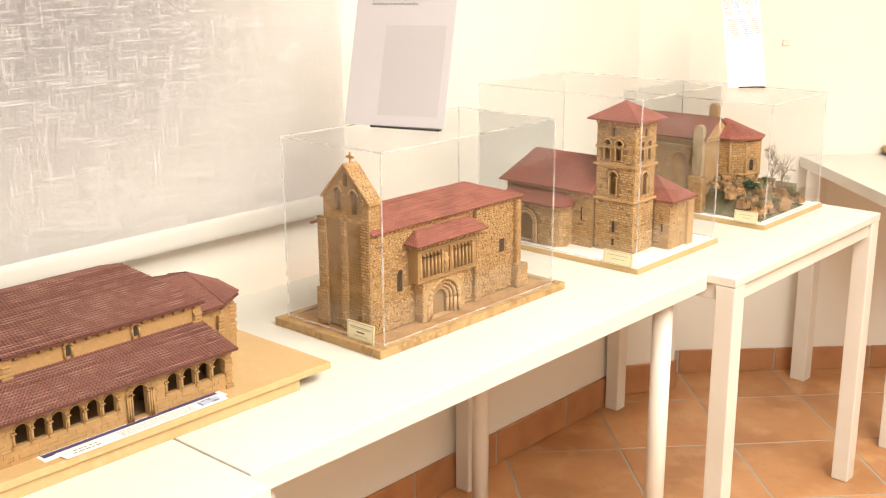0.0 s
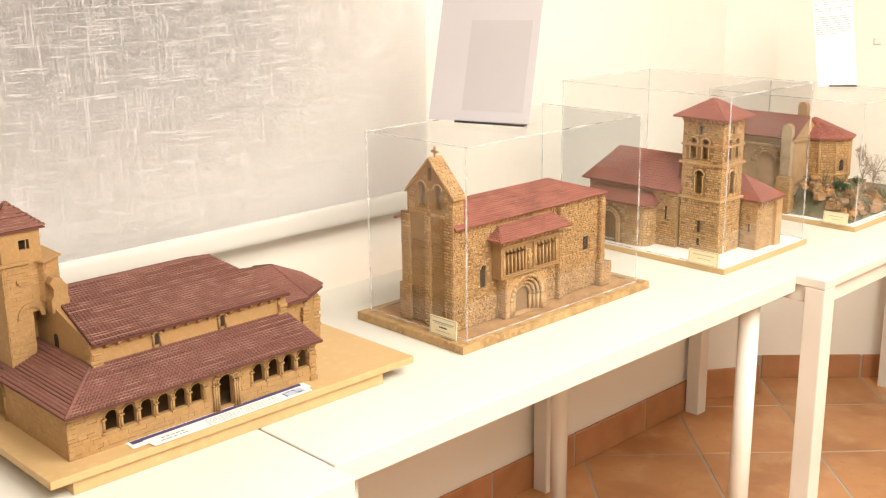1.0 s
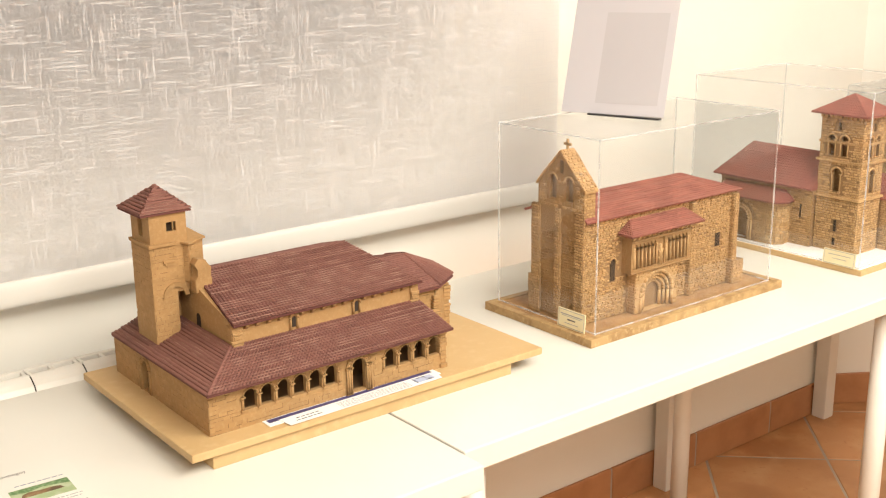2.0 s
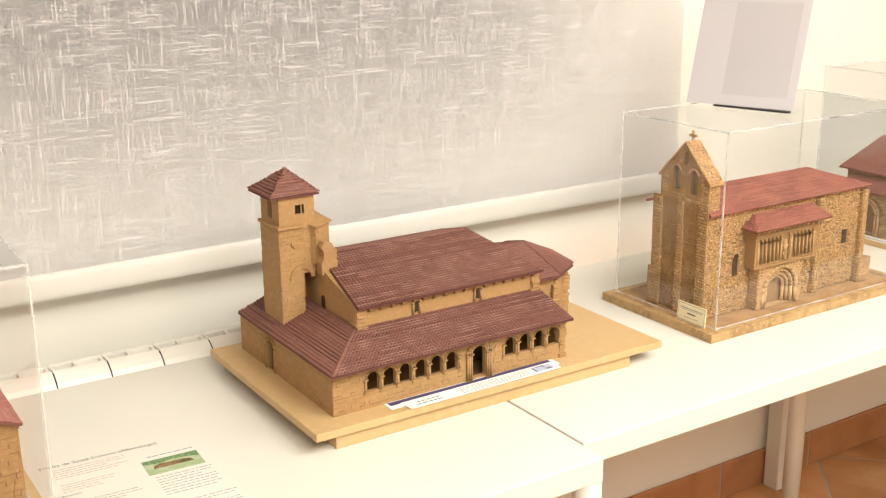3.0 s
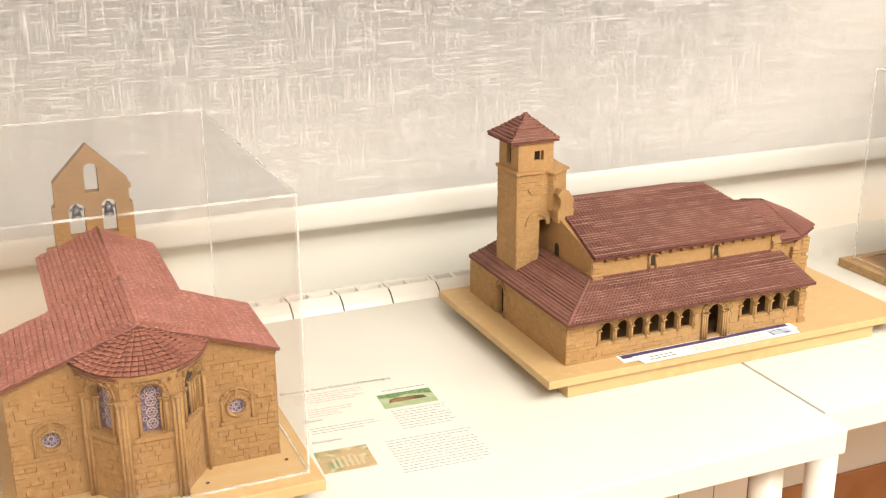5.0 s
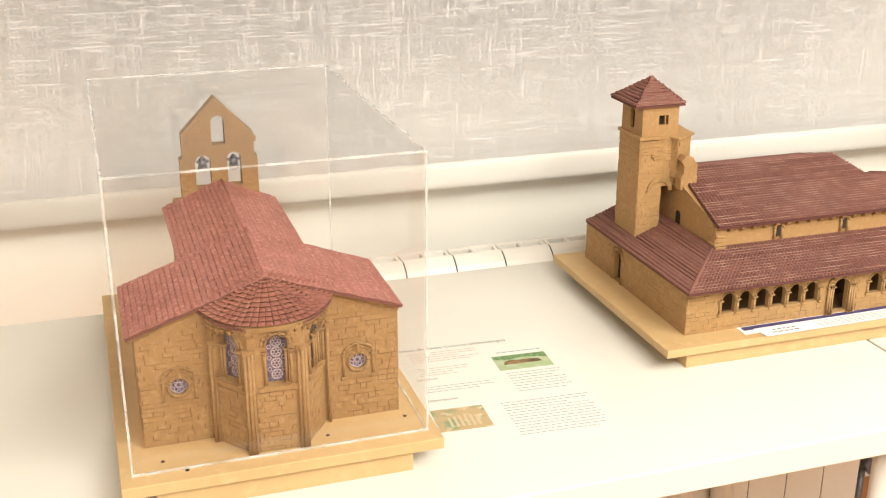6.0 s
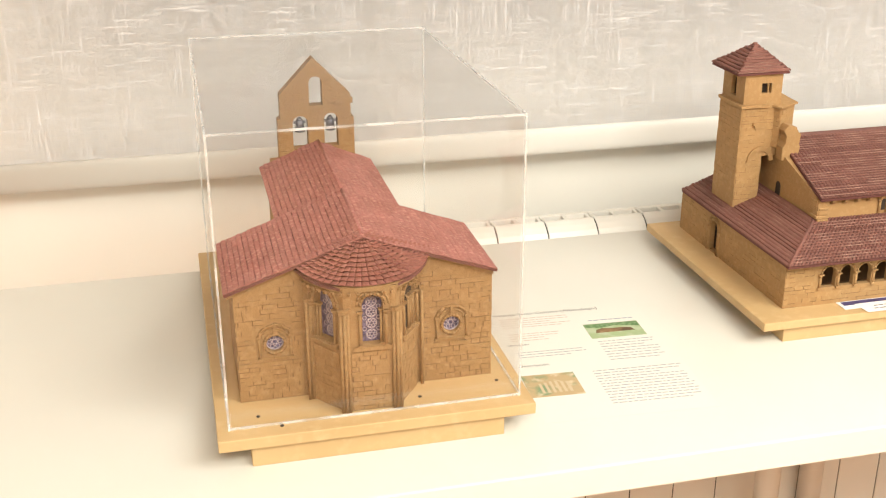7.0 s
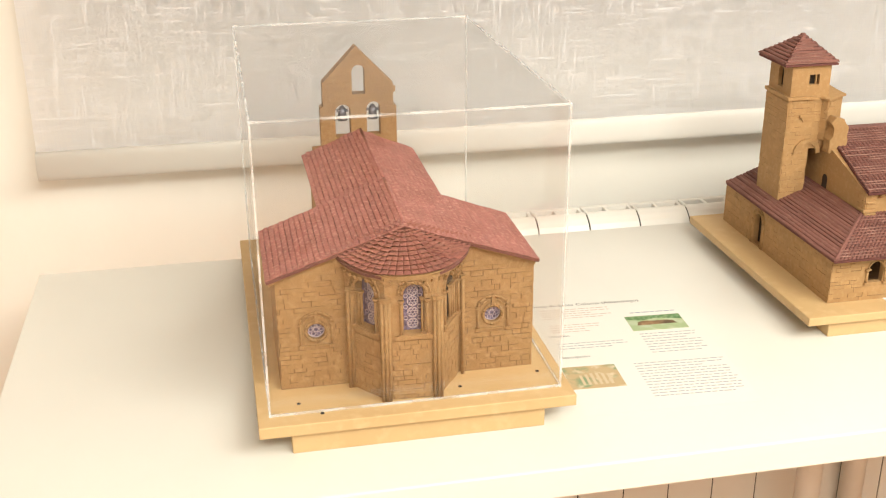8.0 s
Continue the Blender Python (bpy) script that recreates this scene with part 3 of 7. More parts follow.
def base_board(x0, x1, y0, y1, z_mid, z_top, inset, label, mat, left=None):
    t = thing("base_board", (x0 + x1) / 2, (y0 + y1) / 2, H, label, "board")
    add = maker(t, ((x0 + x1) / 2, (y0 + y1) / 2, H))
    add("top_board", soften(boxes((x0, x1, y0, y1, z_mid, z_top)), 0.0012), mat)
    if z_mid > H + 0.004:
        add("batten", soften(boxes((x0 + (inset if left is None else left), x1 - inset, y0 + 0.006, y1 - inset, H, z_mid)), 0.001), mat, "recessed batten under the board")
    return t


def column(add, x, y, z0, z1, r, mat, parent=None):
    bm = bmesh.new()
    rod(bm, (x, y, z0), (x, y, z1), r, n=8)
    box(bm, x - r * 1.6, x + r * 1.6, y - r * 1.6, y + r * 1.6, z0, z0 + r * 1.2)
    rod(bm, (x, y, z1 - r * 2.6), (x, y, z1 - r * 0.8), r, r * 1.8, n=8)
    box(bm, x - r * 1.9, x + r * 1.9, y - r * 1.9, y + r * 1.9, z1 - r * 0.8, z1)
    return add("column", bm, mat, "", parent)


X, Y, Z = Vector((1, 0, 0)), Vector((0, 1, 0)), Vector((0, 0, 1))


# ---------------------------------------------------------------- hermitage with the apse, under its case
def hermitage():
    rng = random.Random(11)
    B = (-0.84, 0.30, 0.768)
    t = thing("church_model", *B, "ochre clay hermitage model with rose tile roof and polygonal apse", "model church", "church models")
    add = maker(t, B)
    CX, Z0 = -0.845, 0.768
    XL, XR, YF, YB = -0.984, -0.699, 0.112, 0.245
    EZ, RZ = 0.899, 0.9495
    gable = [(XL, Z0), (XR, Z0), (XR, EZ), (CX, RZ), (XL, EZ)]
    bm = bmesh.new()
    prism(bm, [(x, YF + 0.006, z) for x, z in gable], (0, YB - YF - 0.006, 0))
    add("transept", bm, M_CLAY)
    ocL, ocR = (-0.9425, 0.836), (-0.7455, 0.837)
    add("front_wall", panel(bmesh.new(), gable, [disc(*ocL, 0.0100), disc(*ocR, 0.0100)], (0, YF, 0), X, Z, (0, 0.006, 0)), M_CLAY)
    for cx, cz in (ocL, ocR):
        win = add("rose_window", prism(bmesh.new(), [(x, YF + 0.0045, z) for x, z in disc(cx, cz, 0.0101)], (0, 0.0012, 0)), M_GLASSBLUE, "violet traceried round window")
        tb = bmesh.new()
        for r, cr, n in ((0.0092, 0.0006, 1), (0.0028, 0.0005, 1)):
            loop_rod(tb, [(x, YF + 0.004, z) for x, z in disc(cx, cz, r, 16)], cr, 5, True)
        for k in range(6):
            a = math.tau * k / 6
            loop_rod(tb, [(x, YF + 0.004, z) for x, z in disc(cx + 0.0058 * math.cos(a), cz + 0.0058 * math.sin(a), 0.0023, 9)], 0.0004, 4, True)
        add("tracery", tb, M_LEAD, "", win)
        fb = bmesh.new()
        loop_rod(fb, [(x, YF - 0.0008, z) for x, z in disc(cx, cz, 0.0113, 20)], 0.0021, 6, True)
        add("round_moulding", fb, M_CLAY, "", win)
        fb = bmesh.new()
        for g, y, rr in ((1.0, 0.0012, 0.0015), (0.80, 0.0006, 0.0009)):
            loop_rod(fb, [(cx + p * g, YF - y, cz + q * g) for p, q in ((-0.0172, 0.009), (-0.0160, 0.0155), (-0.0085, 0.0205), (0, 0.0228), (0.0085, 0.0205), (0.0160, 0.0155), (0.0172, 0.009))], rr, 6)
        box(fb, cx - 0.0015, cx + 0.0015, YF - 0.003, YF + 0.001, cz + 0.0125, cz + 0.0245)
        for s in (-1, 1):
            rod(fb, (cx + s * 0.0170, YF - 0.001, cz - 0.0165), (cx + s * 0.0170, YF - 0.001, cz + 0.009), 0.0015, n=7)
            box(fb, cx + s * 0.0170 - 0.0024, cx + s * 0.0170 + 0.0024, YF - 0.0034, YF + 0.001, cz + 0.0075, cz + 0.0105)
            box(fb, cx + s * 0.0170 - 0.0026, cx + s * 0.0170 + 0.0026, YF - 0.0036, YF + 0.001, cz - 0.0195, cz - 0.0162)
        box(fb, cx - 0.0144, cx + 0.0144, YF - 0.0016, YF + 0.001, cz - 0.0190, cz - 0.0165)
        add("hood_moulding", fb, M_CLAY, "", win)
    # nave and its roof
    NX0, NX1, NY1, NE = -0.914, -0.783, 0.455, 0.925
    bm = bmesh.new()
    prism(bm, [(x, YB, z) for x, z in ((NX0, Z0), (NX1, Z0), (NX1, NE - 0.003), (CX, 0.954), (NX0, NE - 0.003))], (0, NY1 - YB, 0))
    add("nave", bm, M_CLAY)
    th = 0.0035
    roofs = ((((-0.994, 0.103, 0.9020), (-0.994, 0.250, 0.9020), (CX, 0.103, 0.9530), (CX, 0.250, 0.9572)), "left"),
             (((-0.695, 0.103, 0.9020), (-0.695, 0.250, 0.9020), (CX, 0.103, 0.9530), (CX, 0.250, 0.9572)), "right"),
             (((-0.924, 0.246, 0.9262), (-0.924, 0.458, 0.9262), (CX, 0.246, 0.9578), (CX, 0.458, 0.9585)), "left"),
             (((-0.773, 0.250, 0.9270), (-0.773, 0.458, 0.9270), (CX, 0.250, 0.9575), (CX, 0.458, 0.9575)), "right"))
    for q, side in roofs:
        slab = add("roof_slope", slope(bmesh.new(), q[0], q[1], q[2], q[3], th), M_UNDER)
        pc = Pieces()
        pc.ribs(rng, *q, 0.0062 if side == "left" else 0.0060, 0.0012 if side == "left" else 0.0006, 0.016, 1.0 if side == "left" else 1.06)
        pc.object("roof_tiles", M_ROOF, slab, B)
    bm = bmesh.new()
    rod(bm, (CX + 0.001, 0.112, 0.9535), (CX + 0.001, 0.250, 0.9575), 0.0024, n=8)
    rod(bm, (CX + 0.001, 0.250, 0.9578), (CX + 0.001, 0.459, 0.9578), 0.0027, n=8)
    add("ridge_tiles", bm, M_ROOF)
    for x0, z0, x1, z1 in ((-0.991, 0.897, -0.912, 0.9280), (-0.698, 0.897, -0.778, 0.9280)):
        bm = bmesh.new()
        prism(bm, [(x0, YF - 0.004, z0 - 0.003), (x1, YF - 0.004, z1 - 0.003), (x1, YF - 0.004, z1 + 0.001), (x0, YF - 0.004, z0 + 0.001)], (0, 0.006, 0))
        add("verge_board", bm, M_CLAY)
    # apse
    ring = [Vector((-0.910, YF)), Vector((-0.8735, 0.0655)), Vector((-0.8175, 0.0635)), Vector((-0.7840, YF))]
    AT = 0.912
    holes_of = []
    for k in range(3):
        a, b = ring[k], ring[k + 1]
        u = Vector((*(b - a).normalized(), 0))
        L = (b - a).length
        n = Vector((u.y, -u.x, 0))
        hole = arch(L * (0.50, 0.55, 0.60)[k], 0.845, (0.029, 0.0225, 0.032)[k], 0.058, 10)
        holes_of.append((a, u, n, L, hole))
        wall = add("apse_wall", panel(bmesh.new(), [(0, Z0), (L, Z0), (L, AT), (0, AT)], [hole], (a.x, a.y, 0), u, Z, -n * 0.014), M_CLAY)
        # third pane is near-black and shallow, painting the shade of its reveal
        o = Vector((a.x, a.y, 0)) - n * (0.0115 if k < 2 else 0.0045)
        pane = add("window_pane", prism(bmesh.new(), [o + u * p + Z * q for p, q in hole], -n * 0.001), M_DARK if k == 2 else M_GLASSBLUE, "dark recess behind the shafts" if k == 2 else "violet traceried window", wall)
        mid = L * (0.50, 0.55, 0.60)[k]
        tb = bmesh.new()
        for zz in (0.853, 0.866, 0.879, 0.891)[:0 if k == 2 else 4]:
            loop_rod(tb, [o + n * 0.0006 + u * p + Z * q for p, q in disc(mid, zz, 0.0058, 12)], 0.0005, 4, True)
            for i in range(6):
                e = math.tau * i / 6
                loop_rod(tb, [o + n * 0.0006 + u * p + Z * q for p, q in disc(mid + 0.0034 * math.cos(e), zz + 0.0034 * math.sin(e), 0.0017, 7)], 0.0004, 4, True)
            for s in (-0.0075, 0.0075):
                loop_rod(tb, [o + n * 0.0006 + u * p + Z * q for p, q in disc(mid + s, zz + 0.0063, 0.0022, 8)], 0.0004, 4, True)
        if k < 2:
            add("tracery", tb, M_LEAD, "", wall)
        mb = bmesh.new()
        head = [(p, q) for p, q in hole[2:]]
        for grow, out, r in ((0.0022, 0.0008, 0.0016), (0.0058, 0.0004, 0.0011)):
            s = 1 + grow / 0.0105
            loop_rod(mb, [Vector((a.x, a.y, 0)) + n * out + u * (mid + (p - mid) * s) + Z * (0.891 + (q - 0.891) * s) for p, q in head], r, 6)
        add("window_arch", mb, M_CLAY, "", wall)
        sb = bmesh.new()
        w2 = 0.021
        prism(sb, [Vector((a.x, a.y, 0)) + u * (mid + p) + Z * q for p, q in ((-w2, 0.840), (w2, 0.840), (w2, 0.8445), (-w2, 0.8445))], n * 0.003)
        add("window_sill", sb, M_CLAY, "", wall)
        for s in ((-0.0165, 0.0175), (-0.0140, 0.0140), (-0.0180, 0.0185))[k]:
            c = Vector((a.x, a.y, 0)) + u * (mid + s) + n * 0.0012
            column(add, c.x, c.y, 0.8445, 0.886, 0.0017, M_CLAY, wall)
        for s in ((-0.0115, -0.0070), (0.0090,), (-0.0010, 0.0050, 0.0110))[k]:
            c = Vector((a.x, a.y, 0)) + u * (mid + s) - n * (0.003 if k < 2 else 0.001)
            column(add, c.x, c.y, 0.8455, 0.886, 0.0014, M_CLAY, wall)
    for (x, y), n in zip(((-0.906, 0.106), (-0.8735, 0.0655), (-0.8175, 0.0635), (-0.7805, 0.1120)), (2, 3, 3, 1)):
        for k in range(n):
            a = -math.pi / 2 + (k - (n - 1) / 2) * 0.9
            bm = bmesh.new()
            rod(bm, (x + 0.0046 * math.cos(a), y + 0.0046 * math.sin(a), Z0), (x + 0.0046 * math.cos(a), y + 0.0046 * math.sin(a), 0.8875), 0.0020, n=10)
            box(bm, x + 0.0046 * math.cos(a) - 0.0026, x + 0.0046 * math.cos(a) + 0.0026, y + 0.0046 * math.sin(a) - 0.0026, y + 0.0046 * math.sin(a) + 0.0026, 0.8855 + k * 0.0003, 0.8892 + k * 0.0004)
            add("engaged_shaft", bm, M_CLAY)
    bm = bmesh.new()
    sect = [(CX + 0.064 * math.cos(a), 0.1195 + 0.0585 * math.sin(a)) for a in [math.pi + math.pi * k / 14 for k in range(15)]]
    prism(bm, [(x, y, 0.9085) for x, y in sect], (0, 0, 0.0055))
    add("cornice", bm, M_CLAY)
    # conical roof in fans
    tip = Vector((CX, 0.113, 0.9535))
    FANS = 14
    eave = [Vector((CX + 0.0755 * math.cos(a), 0.128 + 0.0655 * math.sin(a), 0.9125 + 0.0115 * abs(math.cos(a)) ** 3)) for a in [math.pi + math.pi * k / FANS for k in range(FANS + 1)]]
    bm = bmesh.new()
    vt = bm.verts.new(tip - Z * 0.001)
    vs = [bm.verts.new(p - Z * 0.001) for p in eave]
    vl = [bm.verts.new(p - Z * 0.004) for p in eave]
    for k in range(FANS):
        bm.faces.new((vs[k], vs[k + 1], vt))
        bm.faces.new((vl[k], vl[k + 1], vs[k + 1], vs[k]))
    bm.faces.new(vl)
    cone = add("apse_roof", bm, M_UNDER)
    pc = Pieces()
    for k in range(FANS):
        pc.tiles(rng, eave[k], eave[k + 1], eave[k].lerp(tip, 0.96), eave[k + 1].lerp(tip, 0.96), 0.0074, 0.0056, 0.0013, 0.0046, 0.12, 0.93, None, True)
    pc.object("roof_tiles", M_ROOFA, cone, B)
    for k in range(22):
        a = math.pi * (1.04 + 0.92 * k / 21)
        c = Vector((CX + 0.0665 * math.cos(a), 0.1195 + 0.061 * math.sin(a), 0.9050))
        out = Vector((math.cos(a), math.sin(a), 0)) * 0.0026
        w = Vector((-math.sin(a), math.cos(a), 0)) * 0.0014
        add("corbel", prism(bmesh.new(), [c - out - w, c + out * 0.3 - w, c + out * 0.3 + w, c - out + w], (out.x * 0.6, out.y * 0.6, 0.0036)), M_CLAY)
    # bell gable
    g = [(-0.8965, 0.90), (-0.7945, 0.90), (-0.7945, 0.9885), (-0.7985, 0.990), (-0.7985, 1.0205), (-0.847, 1.071), (-0.8925, 1.0235), (-0.8925, 0.992), (-0.8965, 0.990)]
    holes = [arch(-0.8445, 1.007, 0.0175, 0.039), arch(-0.8665, 0.949, 0.0205, 0.045), arch(-0.8255, 0.950, 0.0185, 0.046)]
    add("bell_gable", panel(bmesh.new(), g, holes, (0, 0.456, 0), X, Z, (0, 0.017, 0)), M_CLAY)
    bm = boxes((-0.908, -0.8965, 0.456, 0.473, 0.90, 0.934))
    add("gable_shoulder", bm, M_CLAY)
    for x in (-0.8665, -0.8255):
        bm = bmesh.new()
        rod(bm, (x, 0.4645, 0.971), (x, 0.4645, 0.977), 0.0072, 0.0058, n=14)
        rod(bm, (x, 0.4645, 0.977), (x, 0.4645, 0.9865), 0.0058, 0.0046, n=14)
        rod(bm, (x, 0.4645, 0.9865), (x, 0.4645, 0.9905), 0.0046, 0.0015, n=14)
        box(bm, x - 0.008, x + 0.008, 0.4625, 0.4665, 0.982, 0.985)
        add("bell", bm, M_BELL, "small grey bell")
    pc, jt = Pieces(), Pieces()
    pc.wall(rng, (0, 0.456, 0), X, Z, -Y, [(-0.8955, 0.93), (-0.7955, 0.93), (-0.7955, 1.018), (-0.845, 1.06), (-0.8915, 1.02), (-0.8955, 0.99)], holes, 0.024, 0.0085, 0.0006, 0.2, 0, 0.0010, jt, 0.5)
    pc.object("stone_facing", M_CLAY, t, B)
    jt.object("scored_joints", M_JOINT_SHADE, t, B)
    # squared stones, each laid on the front walls and the apse
    cube = bpy.data.meshes.new("stone")
    cb = boxes((-0.5, 0.5, -0.5, 0.5, -0.5, 0.5))
    cb.to_mesh(cube)
    cb.free()
    cube.materials.append(M_CLAY)
    bed = Pieces()

    def lay(o, u, n, outer, holes, shown):
        o, u, n = Vector(o), Vector(u), Vector(n)
        for a0, a1, b0, b1 in courses(rng, outer, holes, 0.0120, 0.0062, 0.0, 0.0, 0.5):
            k = len(bed.v)
            bed.v += [o + u * a + Z * b + n * 0.0002 for a, b in ((a0, b0), (a1, b0), (a1, b1), (a0, b1))]
            bed.f.append((k, k + 1, k + 2, k + 3))
            a0 += 0.0010 if rng.random() < shown else 0
            b0 += rng.uniform(0.0006, 0.0010) if rng.random() < shown else 0
            ob = new("stone", cube)
            ob.parent = t
            m = Matrix((u * (a1 - a0), -n * rng.uniform(0.0016, 0.0022), Z * (b1 - b0))).transposed().to_4x4()
            m.translation = o + u * ((a0 + a1) / 2) + Z * ((b0 + b1) / 2) - Vector(B)
            ob.matrix_basis = m
    sq = lambda c: [(c[0] - 0.0195, c[1] - 0.0195), (c[0] + 0.0195, c[1] - 0.0195), (c[0] + 0.0195, c[1] + 0.0165), (c[0], c[1] + 0.025), (c[0] - 0.0195, c[1] + 0.0165)]
    lay((0, YF, 0), X, -Y, [(XL, Z0), (-0.914, Z0), (-0.914, 0.914), (XL, 0.888)], [sq(ocL)], 0.50)
    lay((0, YF, 0), X, -Y, [(-0.781, Z0), (XR, Z0), (XR, 0.888), (-0.781, 0.914)], [sq(ocR)], 0.50)
    for a, u, n, L, hole in holes_of:
        lay((a.x, a.y, 0), u, n, [(0.007, Z0), (L - 0.007, Z0), (L - 0.007, 0.838), (0.007, 0.838)], [], 0.50)
    bed.object("scored_joints", M_JOINT_SHADE, t, B, "dark scored joints between the stones")
    return t


base_board(-1.013, -0.669, 0.034, 0.570, 0.7545, 0.768, 0.034, "pale plywood base board on a recessed batten, lying on the table", M_BOARD)
hermitage()
display_case(-1.000, -0.682, 0.055, 0.530, 0.7685, 1.089, "tall clear acrylic display case over the hermitage model")
bm = bmesh.new()
screws = thing("screw", -0.968, 0.077, 0.7681, "tiny dark screw heads sunk in the base board", "screw", "board screws")
part("screw_head", rod(bmesh.new(), (0, 0, 0), (0, 0, 0.0006), 0.0022, n=10), M_DARK, screws)
for x, y in ((-0.945, 0.052), (-0.790, 0.078), (-0.697, 0.094)):
    copy_thing(screws, pose(x, y, 0.7681))


# ---------------------------------------------------------------- galleried church without a case
def galleried_church():
    rng = random.Random(23)
    B = (-0.07, 0.36, 0.762)
    t = thing("church_model", *B, "honey clay church model with arcaded gallery and square tower", "model church", "church models")
    add = maker(t, B)
    Z0 = 0.762
    X0, X1, Y0, Y1 = -0.276, 0.126, 0.202, 0.515
    WT = 0.824
    # arcaded south wall
    holes = []
    step = 0.0262
    for k in range(6):
        holes.append(arch(-0.2125 + k * step, 0.786, 0.0200, 0.029))
    for k in range(4):
        holes.append(arch(0.0235 + k * 0.0272, 0.786, 0.0205, 0.029))
    door = arch(-0.0345, Z0 + 0.004, 0.024, 0.050)
    south = panel(bmesh.new(), [(X0, Z0), (X1, Z0), (X1, WT), (X0, WT)], holes + [door], (0, Y0, 0), X, Z, (0, 0.008, 0))
    wall = add("gallery_wall", south, M_CLAY2)
    for h in holes:
        c = (h[0][0] + h[1][0]) / 2
        mb = bmesh.new()
        loop_rod(mb, [(c + (p - c) * 1.17, Y0 - 0.0003, 0.80475 + (q - 0.80475) * 1.17) for p, q in h[2:]], 0.0013, 6)
        add("arch_moulding", mb, M_CLAY2, "", wall)
    for x in [-0.2125 + (k - 0.5) * step for k in range(7)] + [0.0235 + (k - 0.5) * 0.0272 for k in range(5)]:
        column(add, x, Y0 - 0.0005, 0.7850, 0.8062, 0.0019, M_CLAY2, wall)
    db = bmesh.new()
    for s, r in ((1.16, 0.0018), (1.46, 0.0018), (1.76, 0.0018)):
        loop_rod(db, [(-0.0345 + (p + 0.0345) * s, Y0 - 0.0015, 0.805 + (q - 0.805) * s * 0.93) for p, q in door[2:]], r, 6)
    add("door_arch", db, M_CLAY2, "", wall)
    for s in (-0.0211, -0.0175, -0.0139, 0.0139, 0.0175, 0.0211):
        column(add, -0.0345 + s, Y0 - 0.0025, Z0, 0.805, 0.0015, M_CLAY2, wall)
    # gallery lining coloured dark to stand in for the shade behind the arches
    add("gallery_floor", boxes((X0 + 0.009, X1 - 0.009, Y0 + 0.009, 0.2615, Z0, Z0 + 0.002)), M_JOINT_SHADE, "dark brown gallery floor")
    add("gallery_back", boxes((X0 + 0.070, X1 - 0.009, 0.2590, 0.2625, Z0 + 0.002, WT)), M_JOINT_SHADE, "dark brown wall inside the gallery")
    # other gallery walls
    wdoor = [(p, q) for p, q in arch(0.405, Z0 + 0.002, 0.023, 0.047)]
    add("west_wall", panel(bmesh.new(), [(Y0 + 0.008, Z0), (Y1, Z0), (Y1, WT + 0.002), (Y0 + 0.008, WT + 0.002)], [wdoor], (X0, 0, 0), Y, Z, (0.008, 0, 0)), M_CLAY2)
    db = bmesh.new()
    for s in (1.2, 1.55):
        loop_rod(db, [(X0 - 0.0006, 0.405 + (p - 0.405) * s, 0.7975 + (q - 0.7975) * s) for p, q in wdoor[2:]], 0.0015, 6)
    for s in (-0.0178, -0.0138, 0.0138, 0.0178):
        rod(db, (X0 - 0.0006, 0.405 + s, Z0), (X0 - 0.0006, 0.405 + s, 0.7985), 0.0015, n=6)
    add("west_door_arch", db, M_CLAY2)
    # near-black sheet in the doorway paints the shade within
    add("west_door", boxes((X0 + 0.009, X0 + 0.012, 0.390, 0.420, Z0, 0.812)), M_DARK, "dark door recess")
    add("east_wall", boxes((X1 - 0.008, X1, Y0 + 0.008, 0.262, Z0, WT + 0.010)), M_CLAY2)
    # nave
    NX0, NX1, NY0, NY1, NE, RY, RZ = -0.203, 0.118, 0.263, 0.535, 0.888, 0.399, 0.930
    bm = bmesh.new()
    box(bm, NX0, NX1, NY0, NY1, Z0, NE - 0.001)
    prism(bm, [(NX0, y, z) for y, z in ((NY1, NE - 0.001), (RY, RZ), (NY0, NE - 0.001))], (0.25, 0, 0))
    add("nave", bm, M_CLAY2)
    for y, z in ((0.37, 0.8645),):
        wb = bmesh.new()
        prism(wb, [(NX0 - 0.0006, p, q) for p, q in arch(0.366, 0.849, 0.0125, 0.030)], (0.0004, 0, 0))
        add("nave_window", wb, M_DARK, "dark slit window")
    for a, b in ((NX0 - 0.002, NX0 + 0.014), (NX1 - 0.012, NX1 + 0.002)):
        add("corner_buttress", boxes((a, b, NY0 - 0.003, NY0 + 0.006, 0.845, NE - 0.001)), M_CLAY2)
    for cx in (-0.104, 0.005):
        win = add("clerestory_window", prism(bmesh.new(), [(p, NY0 - 0.0015, q) for p, q in arch(cx, 0.864, 0.0058, 0.016)], (0, 0.002, 0)), M_DARK, "small dark arched window")
        mb = bmesh.new()
        loop_rod(mb, [(cx + (p - cx) * 1.7, NY0 - 0.0024, 0.8767 + (q - 0.8767) * 1.5) for p, q in arch(cx, 0.862, 0.0085, 0.019)[2:]], 0.0024, 6)
        for s in (-0.0058, 0.0058):
            rod(mb, (cx + s, NY0 - 0.0014, 0.861), (cx + s, NY0 - 0.0014, 0.878), 0.0022, n=6)
        add("window_surround", mb, M_CLAY2, "", win)
    for k in range(17):
        x = -0.185 + k * 0.0182
        bm = bmesh.new()
        prism(bm, [(x, NY0 - 0.008, NE - 0.002), (x, NY0 - 0.006, NE - 0.006), (x, NY0, NE - 0.010), (x, NY0, NE - 0.002)], (0.0055, 0, 0))
        add("corbel", bm, M_CLAY2)
    for k in range(27):
        x = X0 + 0.008 + k * 0.0148
        bm = bmesh.new()
        prism(bm, [(x, Y0 - 0.0065, WT + 0.001), (x, Y0, WT - 0.006), (x, Y0, WT + 0.001)], (0.004, 0, 0))
        add("corbel", bm, M_CLAY2)
